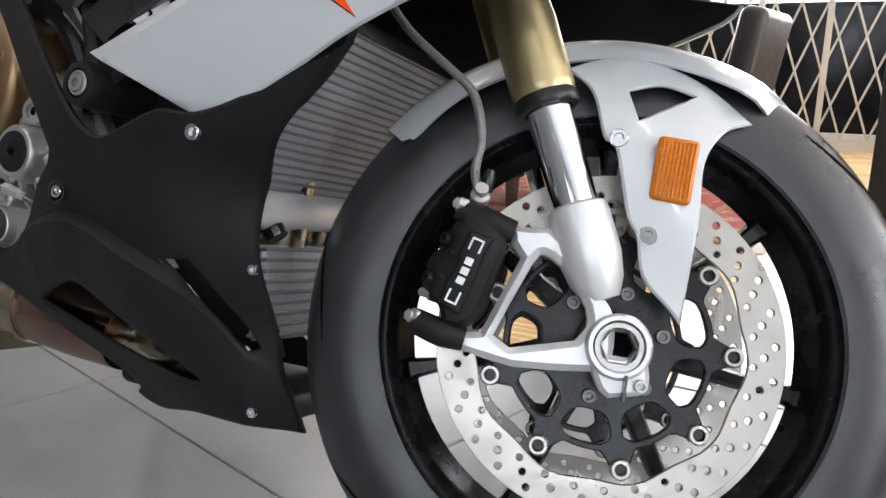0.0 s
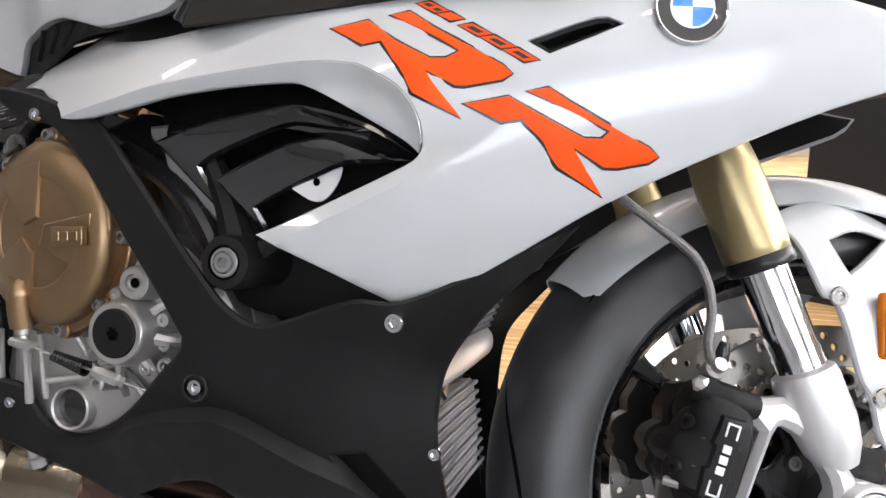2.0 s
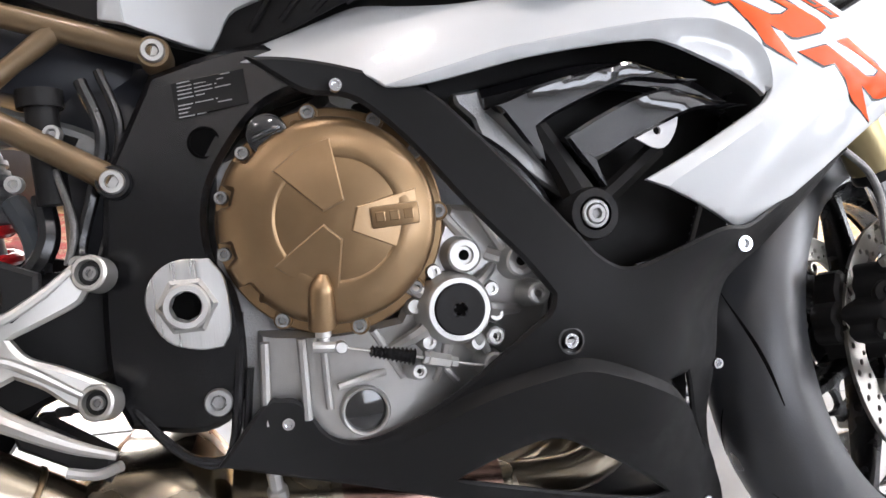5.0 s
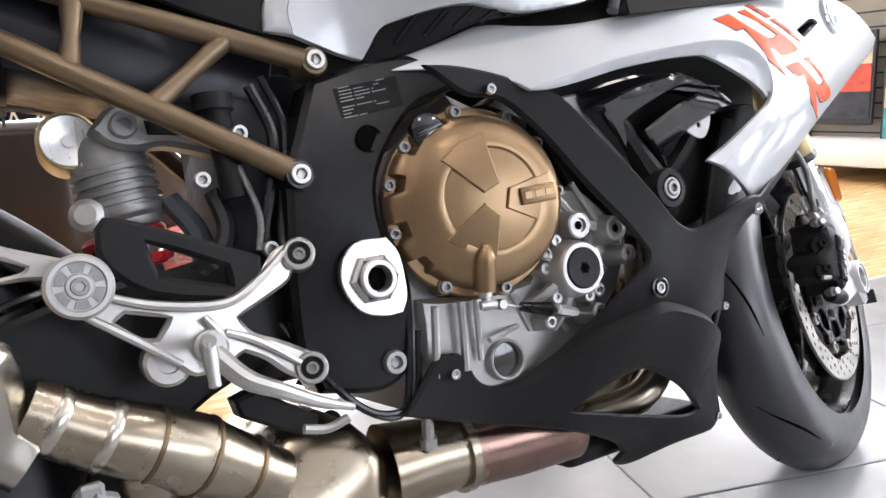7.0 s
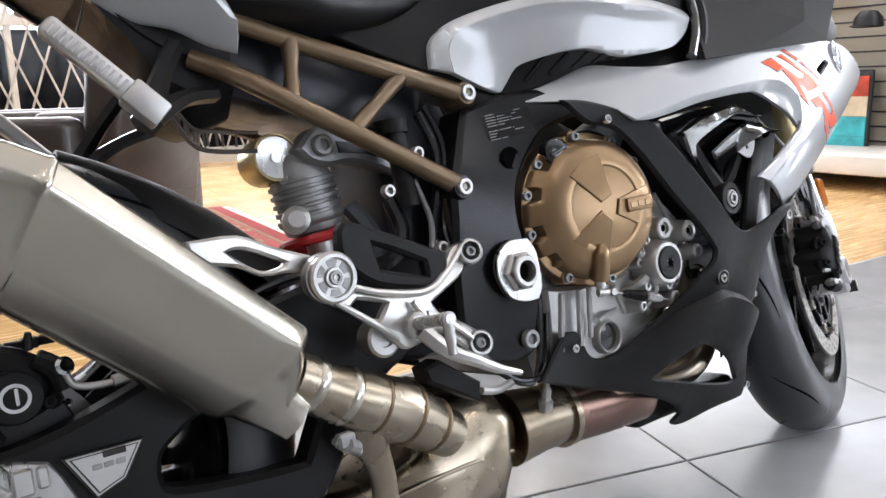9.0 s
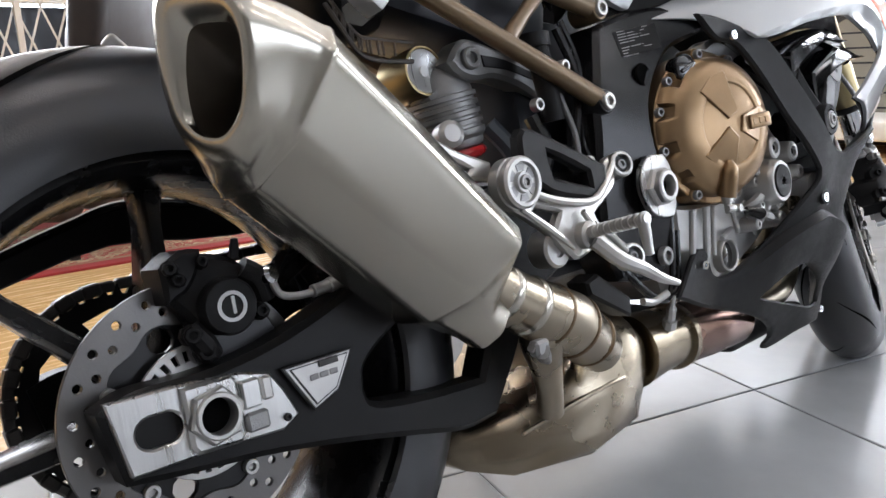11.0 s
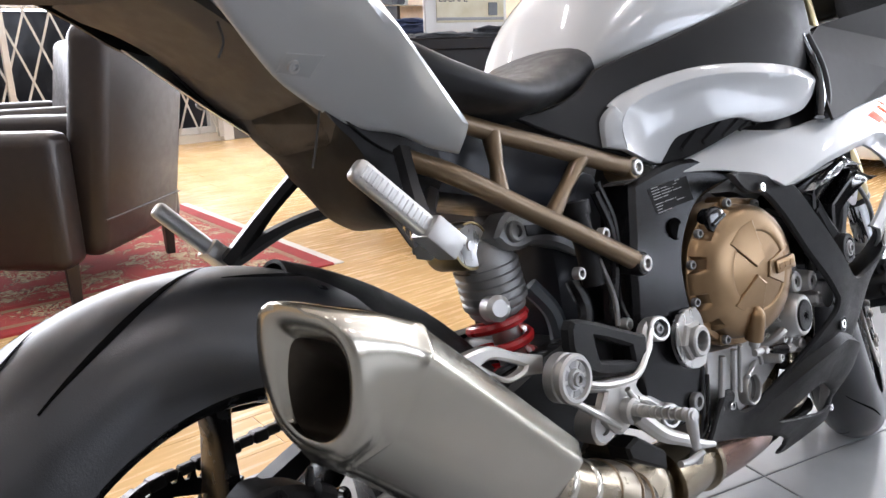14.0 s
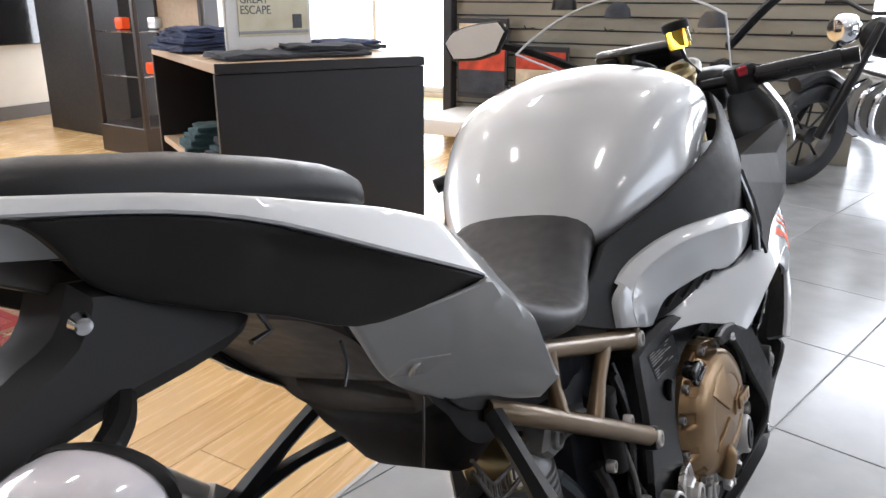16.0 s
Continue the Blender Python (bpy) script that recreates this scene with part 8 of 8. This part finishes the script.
armchair(pose(0.57, 2.63, 0.008, 0, 0, 40), "dark brown leather armchair at the edge of the rug")
armchair(pose(-0.75, 2.75, 0.008, 0, 0, -20), "dark brown leather armchair on the rug")
armchair(pose(-0.35, 4.3, 0, 0, 0, 175), "dark brown leather armchair near the shop front")
armchair(pose(0.80, 4.1, 0, 0, 0, 80), "dark brown leather armchair before the folding gate")

# rug with borders and a flowered field
rugm = bpy.data.materials.new("patterned_rug_pile")
rugm.use_nodes = True
nt = rugm.node_tree
b_ = nt.nodes["Principled BSDF"]
b_.inputs["Roughness"].default_value = 0.95
tcn = nt.nodes.new("ShaderNodeTexCoord")
vo = nt.nodes.new("ShaderNodeTexVoronoi")
vo.inputs["Scale"].default_value = 9
vo.feature = 'SMOOTH_F1'
nt.links.new(tcn.outputs["Object"], vo.inputs["Vector"])
wv = nt.nodes.new("ShaderNodeTexNoise")
wv.inputs["Scale"].default_value = 22
wv.inputs["Detail"].default_value = 3
wv.inputs["Distortion"].default_value = 2.5
nt.links.new(tcn.outputs["Object"], wv.inputs["Vector"])
mx = nt.nodes.new("ShaderNodeMath")
mx.operation = 'ADD'
nt.links.new(vo.outputs["Distance"], mx.inputs[0])
nt.links.new(wv.outputs["Fac"], mx.inputs[1])
rp = nt.nodes.new("ShaderNodeValToRGB")
rp.color_ramp.interpolation = 'CONSTANT'
el = rp.color_ramp.elements
el[0].position, el[0].color = 0.0, (0.34, 0.27, 0.16, 1)
el[1].position, el[1].color = 0.62, (0.30, 0.03, 0.03, 1)
for ps_, c_ in ((0.74, (0.52, 0.42, 0.26, 1)), (0.86, (0.09, 0.07, 0.06, 1)), (0.90, (0.38, 0.05, 0.045, 1)), (0.99, (0.50, 0.42, 0.28, 1)), (1.07, (0.22, 0.25, 0.27, 1)), (1.15, (0.40, 0.07, 0.06, 1))):
    e_ = el.new(ps_)
    e_.color = c_
nt.links.new(mx.outputs[0], rp.inputs[0])
nt.links.new(rp.outputs[0], b_.inputs["Base Color"])
RUGRED = mat("rug_red_border", (0.34, 0.035, 0.035), 0.95, 0, 0, 0.25, 60, 0.5, 300)
RUGCREAM = mat("rug_cream_border", (0.42, 0.33, 0.20), 0.95, 0, 0, 0.3, 45, 0.5, 300, base2=(0.36, 0.12, 0.08))
FRINGE = mat("rug_white_fringe", (0.7, 0.66, 0.6), 0.95, 0, 0, 0.1, 80)
rug = thing("rug", pose(1.42, 1.93, 0, 0, 0, -5), "red and cream patterned rug on the wood floor", "rug")
RL, RWd = 2.6, 1.75
part("rug_field", box(-RL / 2, RWd / 2, 0.006, RL - 0.62, RWd - 0.62, 0.010, 0.002, 1), rugm, rug)
for w, off, m_, hh in ((0.065, 0.0, RUGRED, 0.0045), (0.03, 0.065, RUGCREAM, 0.0050), (0.15, 0.095, rugm, 0.0052), (0.03, 0.245, RUGCREAM, 0.0054), (0.035, 0.275, RUGRED, 0.0056)):
    for cx, cy, sx_, sy_ in ((-RL / 2, off + w / 2, RL - 2 * off, w), (-RL / 2, RWd - off - w / 2, RL - 2 * off, w), (-off - w / 2, RWd / 2, w, RWd - 2 * off - 2 * w), (-RL + off + w / 2, RWd / 2, w, RWd - 2 * off - 2 * w)):
        part("rug_border", box(cx, cy, hh, sx_, sy_, 0.009, 0.002, 1), m_, rug)
part("rug_fringe", box(0.022, RWd / 2, 0.003, 0.045, RWd, 0.005, 0.001, 1), FRINGE, rug)

# display table with an open shelf
TAB = pose(1.725, 1.80, 0, 0, 0, -32) @ Matrix.Diagonal((0.938, 0.938, 1.017, 1))
tb = thing("display_table", TAB, "black clothing display table with a pale oak top", "display table")
part("front_panel", box(0.45, 0.015, 0.405, 0.90, 0.03, 0.81, 0.003, 1), DARKBOARD, tb)
part("back_panel", box(0.45, 1.21, 0.405, 0.90, 0.03, 0.81, 0.003, 1), DARKBOARD, tb)
part("inner_panel", box(0.60, 0.61, 0.405, 0.03, 1.16, 0.81, 0.003, 1), DARKBOARD, tb)
part("tabletop", box(0.45, 0.61, 0.830, 0.90, 1.22, 0.035, 0.003, 1), OAK, tb, "pale oak board")
part("front_lip", box(0.45, -0.003, 0.830, 0.90, 0.006, 0.036, 0.001, 1), DARKBOARD, tb)
part("shelf", box(0.30, 0.61, 0.42, 0.58, 1.15, 0.03, 0.003, 1), OAK, tb)


def garment(m, mats, label, n=3, sx_=0.30, sy_=0.24, seed=1):
    rnd = random.Random(seed)
    g = thing("folded_clothes", m, label, "folded clothes", "folded clothes on the display table")
    z = 0
    for i in range(n):
        h = 0.022 + 0.012 * rnd.random()
        bm = bmesh.new()
        bmesh.ops.create_cube(bm, size=1)
        bmesh.ops.subdivide_edges(bm, edges=bm.edges[:], cuts=7, use_grid_fill=True)
        for v in bm.verts:
            p = v.co
            q = Vector((p.x * sx_ * (1 - 0.12 * i), p.y * sy_ * (1 - 0.1 * i), p.z * h))
            wob = noise.noise(Vector((p.x * 5 + seed, p.y * 5, i * 3.1)))
            edge = max(abs(p.x), abs(p.y)) * 2
            q.z = q.z * (1 - 0.35 * edge ** 4) + (0.012 * wob if p.z > 0 else 0)
            q.x += 0.012 * noise.noise(Vector((p.y * 4, p.z * 3, seed + i)))
            q.y += 0.012 * noise.noise(Vector((p.x * 4, p.z * 3, seed + i + 9)))
            v.co = q + Vector((0, 0, z + h / 2))
        part("folded_layer", bm, mats[i % len(mats)], g, smooth=60)
        z += h * 0.86
    return g


garment(TAB @ pose(0.13, 0.72, 0.849, 0, 0, 12), [DENIM, DENIM, DENIM], "stack of folded dark blue jeans", 4, 0.34, 0.36, 2)
garment(TAB @ pose(0.20, 0.20, 0.849, 0, 0, 5), [GREYCLOTH], "folded pale grey and charcoal shirts", 1, 0.30, 0.26, 3)
garment(TAB @ pose(0.52, 0.22, 0.849, 0, 0, -8), [GREYCLOTH, GREYCLOTH], "pair of folded charcoal trousers", 2, 0.36, 0.28, 4)
garment(TAB @ pose(0.74, 0.50, 0.849, 0, 0, 20), [GREYCLOTH, DENIM], "folded dark grey and blue clothes", 2, 0.30, 0.28, 7)
garment(TAB @ pose(0.16, 0.26, 0.437, 0, 0, 10), [TEAL, GREYCLOTH], "folded teal and charcoal shirts on the shelf", 4, 0.28, 0.26, 5)
garment(TAB @ pose(0.18, 0.72, 0.437, 0, 0, -6), [TEAL, TEAL], "folded teal shirts on the shelf", 4, 0.34, 0.30, 6)

# counter sign
sg = thing("counter_sign", TAB @ pose(0.36, 0.42, 0.849, 0, 0, 16), "white counter sign with a yellow advert for a great escape", "sign")
SIGNP = mat("sign_print_cream", (0.60, 0.52, 0.30), 0.4, 0, 0, 0.15, 12, base2=(0.72, 0.68, 0.55))
part("sign_frame", box(0, 0, 0.22, 0.44, 0.02, 0.44, 0.006, 1), FRAMEW, sg)
part("sign_print", box(0.02, -0.012, 0.235, 0.36, 0.004, 0.33, 0.001, 1), SIGNP, sg)
part("sign_picture", box(0.02, -0.015, 0.32, 0.36, 0.004, 0.16, 0.001, 1), mat("sign_photo", (0.20, 0.13, 0.05), 0.4, 0, 0, 0.5, 14, base2=(0.55, 0.45, 0.25)), sg)
for txt, z in (("GREAT", 0.195), ("ESCAPE", 0.155)):
    cu = bpy.data.curves.new("sign_text", 'FONT')
    cu.body, cu.size, cu.extrude = txt, 0.046, 0.0008
    o = new("sign_text", cu)
    me = bpy.data.meshes.new_from_object(o)
    bpy.data.objects.remove(o)
    o = new("sign_text", me)
    me.materials.append(DECALBK)
    o.parent = sg
    o.matrix_local = Matrix.Translation((-0.15, -0.0145, z)) @ Matrix.Rotation(PI / 2, 4, 'X')
part("sign_mark", box(0.14, -0.0145, 0.125, 0.05, 0.003, 0.055, 0.004, 1), DECALBK, sg)
part("sign_bar", box(0.02, -0.0145, 0.085, 0.36, 0.003, 0.012, 0.001, 1), GREYTXT, sg)

# dark wall unit and glass case
wu = thing("wall_unit", pose(3.95, 5.3, 0, 0, 0, -8), "tall black wall unit by the cream wall", "cabinet")
part("unit_side", box(0, 0, 1.1, 0.10, 1.2, 2.2, 0.005, 1), DARKBOARD, wu)
part("unit_body", box(0.5, 0.0, 1.1, 0.9, 1.0, 2.2, 0.01, 1), DARKBOARD, wu)
tv = thing("wall_screen", pose(3.55, Y1 - 0.06, 0), "black screen mounted on the cream wall", "television")
part("screen_panel", box(0.70, 0, 0.97, 1.0, 0.05, 0.62, 0.008, 1), GLOSS, tv)
gc = thing("glass_case", pose(3.75, 4.35, 0, 0, 0, -6), "dark framed glass display case with lit shelves", "display case")
for x in (-0.28, 0.28):
    for y in (-0.25, 0.25):
        part("case_post", box(x, y, 0.95, 0.035, 0.035, 1.9, 0.004, 1), LEG, gc)
part("case_base", box(0, 0, 0.10, 0.60, 0.54, 0.20, 0.006, 1), LEG, gc)
part("case_back", box(0.28, 0, 1.0, 0.02, 0.5, 1.7, 0.002, 1), OAK, gc)
for z in (0.55, 0.85, 1.15, 1.45):
    part("case_shelf", box(0, 0, z, 0.54, 0.48, 0.008, 0.002, 1), CHROME, gc)
for k_ in range(6):
    part("case_item", box(-0.1 + 0.1 * (k_ % 3), -0.15 + 0.1 * (k_ % 4), 0.60 + 0.3 * (k_ // 2), 0.07, 0.09, 0.08, 0.012, 2), [ORANGE, GREYCLOTH, ALU][k_ % 3], gc)

# slatwall bay with hooks, caps, a lit poster, and a white plinth
sl_ = thing("slatwall_display", pose(5.45, 1.25, 0, 0, 0, 0), "olive grey slatwall display with black hooks", "display wall")
part("slat_board", box(0.06, 0, 0.85, 0.06, 3.0, 1.7, 0.004, 1), SLAT, sl_)
for k_ in range(15):
    part("slat_groove", box(0.028, 0, 0.25 + 0.10 * k_, 0.008, 2.98, 0.012, 0, 1), DARKBOARD, sl_)
part("slat_plinth", box(-0.30, 0.35, 0.16, 0.9, 2.2, 0.12, 0.02, 2), FRAMEW, sl_)
for k_ in range(16):
    y_, z_ = -1.2 + 0.62 * (k_ % 4) + 0.15 * (k_ // 4 % 2), 0.5 + 0.36 * (k_ // 4)
    part("hook", tube([(0.03, y_, z_), (-0.12, y_, z_), (-0.17, y_, z_ + 0.02)], 0.006, 6), SATIN, sl_)
part("frame_edge", box(-0.02, 1.52, 0.85, 0.10, 0.08, 1.7, 0.008, 1), DARKBOARD, sl_)


def poster(m, cols, label):
    p = thing("poster", m, label, "poster", "")
    part("poster_board", box(0, 0, 0, 0.03, 0.44, 0.62, 0.006, 1), DARKBOARD, p)
    for i, c in enumerate(cols):
        part("poster_band", box(-0.018, 0, 0.27 - 0.54 * (i + 0.5) / len(cols), 0.006, 0.40, 0.54 / len(cols) - 0.002, 0.001, 1), c, p)
    return p


REDP, TEALP, CREAMP = mat("poster_red", (0.5, 0.05, 0.02), 0.35, 0, 0, 0.6, 14), mat("poster_teal", (0.03, 0.35, 0.38), 0.35, 0, 0, 0.6, 14), mat("poster_cream", (0.6, 0.5, 0.35), 0.4, 0, 0, 0.4, 14)
poster(pose(5.38, 1.95, 0.42), [REDP, CREAMP, TEALP, TEALP], "glossy red and teal poster on the slatwall")
poster(pose(5.38, 2.45, 0.62), [CREAMP, REDP, GREYCLOTH], "small red and cream poster on the slatwall")
for y_, z_, c_ in ((1.35, 0.95, GREYCLOTH), (1.75, 1.0, SATIN), (0.7, 0.9, GREYCLOTH), (2.2, 1.15, SATIN)):
    cp = thing("cap", pose(5.27, y_, z_), "dark cap on a slatwall hook", "cap", "caps on the slatwall")
    part("cap_crown", lathe([(0, 0.11), (0.05, 0.10), (0.085, 0.06), (0.095, 0.0)], (0, 0, 0), (0, 0, 1), 18), c_, cp)
    part("cap_peak", sheet([(-0.09, 0.07), (-0.14, 0.05), (-0.165, 0.0), (-0.14, -0.05), (-0.09, -0.07), (-0.07, 0)], 0.0, 0.006, [], 0.001, per=3), c_, cp, "", Matrix.Rotation(PI / 2, 4, 'X'))


# other motorcycles on show, farther down the room
def roadster(m, label, paint):
    b = thing("roadster", m, label, "motorcycle", "motorcycles farther down the showroom")
    for x in (0, 1.42):
        w = part("wheel", lathe([(0.20, -0.04), (0.22, -0.05), (0.30, -0.045), (0.32, 0), (0.30, 0.045), (0.22, 0.05), (0.20, 0.04)], (x, 0, 0.32), (0, -1, 0), 36, closed=True), RUBBER, b)
        part("hub", lathe([(0, 0.05), (0.05, 0.05), (0.05, -0.05), (0, -0.05)], (x, 0, 0.32), (0, -1, 0), 20), SATIN, w)
        for k_ in range(8):
            part("spoke", tube([(x + 0.04 * math.cos(k_ * PI / 4), 0, 0.32 + 0.04 * math.sin(k_ * PI / 4)), (x + 0.205 * math.cos(k_ * PI / 4), 0, 0.32 + 0.205 * math.sin(k_ * PI / 4))], 0.008, 6), SATIN, w)
    for y in (-0.10, 0.10):
        part("fork", tube([(1.42, y, 0.32), (1.26, y, 0.70), (1.16, y, 0.98)], [0.03, 0.03, 0.024], 14), SATIN, b)
        part("tail_pipe", tube([(0.5, y * 1.4, 0.36), (0.1, y * 1.8, 0.36), (-0.35, y * 1.9, 0.40)], [0.035, 0.045, 0.05], 16), CHROME, b)
    part("headlight", lathe([(0, 0.06), (0.06, 0.055), (0.085, 0.03), (0.095, 0.0), (0.085, -0.05), (0.04, -0.10), (0, -0.11)], (1.34, 0, 0.93), (1, 0, -0.1), 30), CHROME, b, "round chrome headlight")
    part("handlebar", tube([(1.05, -0.40, 1.02), (1.12, -0.2, 1.05), (1.15, 0, 1.02), (1.12, 0.2, 1.05), (1.05, 0.40, 1.02)], 0.013, 10), SATIN, b)
    tk = [[Vector((x, w * math.cos(a), z + h * math.sin(a))) for a in [2 * PI * k_ / 20 for k_ in range(20)]] for x, w, z, h in ((0.5, 0.06, 0.80, 0.05), (0.6, 0.13, 0.84, 0.10), (0.8, 0.16, 0.87, 0.13), (1.0, 0.14, 0.88, 0.12), (1.1, 0.07, 0.88, 0.06))]
    part("tank", loft(tk), paint, b, smooth=60)
    part("saddle", box(0.22, 0, 0.80, 0.62, 0.26, 0.09, 0.04, 3), SEAT, b)
    part("engine", box(0.72, 0, 0.48, 0.46, 0.36, 0.36, 0.05, 3), ENGINE, b)
    for k_ in range(7):
        part("engine_fin", box(0.76, 0, 0.50 + 0.028 * k_, 0.36, 0.42, 0.010, 0.003, 1), ALU, b)
    for y in (-0.14, -0.05, 0.05, 0.14):
        part("header", tube([(0.92, y, 0.62), (1.06, y, 0.55), (1.04, y, 0.36), (0.80, y, 0.24)], 0.02, 10), CHROME, b)
    part("mudguard", tube([(1.60, 0, 0.62), (1.42, 0, 0.67), (1.2, 0, 0.58)], 0.05, 10), paint, b)
    part("side_stand", tube([(0.55, 0.15, 0.3), (0.5, 0.3, 0.0)], 0.012, 8), SATIN, b)
    return b


roadster(pose(5.865, -0.834, 0.0, 0, 0, 141.5) @ pose(0, 0, 0, -8, 0, 0), "dark roadster motorcycle with chrome headers and a round headlight", SATIN)
roadster(pose(6.75, -0.25, 0.0, 0, 0, 141.5) @ pose(0, 0, 0, -8, 0, 0), "black roadster motorcycle with chrome headers beside the slatwall", SATIN)
roadster(pose(5.1, -1.75, 0.0, 0, 0, 141.5) @ pose(0, 0, 0, -8, 0, 0), "black roadster motorcycle parked in the row", SATIN)

# ---- floor pieces: tiles in front, wood planks behind ----
EDGE = 0.70
TS_ = 0.60
ang = radians(-16)
ca, sa = math.cos(ang), math.sin(ang)


def clip(poly, f):
    out = []
    for i in range(len(poly)):
        a, b = poly[i - 1], poly[i]
        fa, fb = f(a), f(b)
        if (fa >= 0) != (fb >= 0):
            t = fa / (fa - fb)
            out.append((a[0] + (b[0] - a[0]) * t, a[1] + (b[1] - a[1]) * t))
        if fb >= 0:
            out.append(b)
    return out


def slab(name, poly, z0, z1, material, parent, b=0.0025):
    n = len(poly)
    cx, cy = sum(p[0] for p in poly) / n, sum(p[1] for p in poly) / n
    verts, faces = [], []
    for x, y in poly:
        verts.append((x - cx, y - cy, z0))
    for x, y in poly:
        verts.append((x - cx, y - cy, z1 - b * 0.5))
    for x, y in poly:
        d = Vector((cx - x, cy - y)).normalized() * b * 1.4
        verts.append((x - cx + d.x, y - cy + d.y, z1))
    for k0 in (0, n):
        for i in range(n):
            faces.append((k0 + i, k0 + (i + 1) % n, k0 + n + (i + 1) % n, k0 + n + i))
    faces.append(tuple(range(2 * n, 3 * n)))
    me = bpy.data.meshes.new(name)
    me.from_pydata(verts, [], faces)
    me.materials.append(material)
    o = new(name, me)
    o.location = (cx, cy, 0)
    o.parent = parent
    return o


edge_line = lambda p: (EDGE - 0.07 * (p[0] - 1.0)) - p[1]
ox, oy = 1.085, 0.02
for i in range(-14, 16):
    for j in range(-12, 6):
        u0, v0 = i * TS_, j * TS_
        g = 0.0013
        quad = [(u0 + g, v0 + g), (u0 + TS_ - g, v0 + g), (u0 + TS_ - g, v0 + TS_ - g), (u0 + g, v0 + TS_ - g)]
        quad = [(ox + u * ca - v * sa, oy + u * sa + v * ca) for u, v in quad]
        quad = clip(quad, edge_line)
        if len(quad) > 2:
            quad = clip(quad, lambda p: p[0] - X0)
        if len(quad) > 2:
            quad = clip(quad, lambda p: X1 - p[0])
        if len(quad) > 2:
            quad = clip(quad, lambda p: p[1] - Y0)
        if len(quad) > 2:
            slab("tile", quad, -0.012, 0.0, GREYTILE, fl)
PWd, PLn = 0.165, 0.92
an2 = radians(-4)
c2, s2 = math.cos(an2), math.sin(an2)
count = 0
for j in range(0, 44):
    for i in range(-8, 12):
        u0 = i * PLn + (j * 0.37 % 1) * PLn
        v0 = 0.2 + j * PWd
        g = 0.0012
        quad = [(u0 + g, v0 + g), (u0 + PLn - g, v0 + g), (u0 + PLn - g, v0 + PWd - g), (u0 + g, v0 + PWd - g)]
        quad = [(u * c2 - v * s2, u * s2 + v * c2) for u, v in quad]
        for f in (lambda p: -edge_line(p) - 0.012, lambda p: p[0] - X0, lambda p: X1 - p[0], lambda p: Y1 - p[1]):
            if len(quad) > 2:
                quad = clip(quad, f)
        if len(quad) > 2:
            cy = sum(p[1] for p in quad) / len(quad)
            cx = sum(p[0] for p in quad) / len(quad)
            slab("plank", quad, -0.012, 0.0, PLANK, fl, 0.0015)
structure("plank_joints", box(1.5, EDGE + 0.012 + 4.5, -0.006, X1 - X0, 9.0, 0.008, 0, 1, Matrix.Translation((1.5, EDGE - 0.035, 0)) @ Matrix.Rotation(math.atan(-0.07), 4, "Z") @ Matrix.Translation((-1.5, -EDGE + 0.035, 0))), JOINT, "pale filler between the wood planks")
structure("trim_strip", box(1.5, EDGE + 0.006 - 0.07 * 0.5, 0.0005, X1 - X0, 0.012, 0.004, 0.001, 1, Matrix.Translation((1.5, EDGE - 0.035, 0)) @ Matrix.Rotation(math.atan(-0.07), 4, 'Z') @ Matrix.Translation((-1.5, -EDGE + 0.035, 0))), ALU, "thin metal trim between tile and wood")
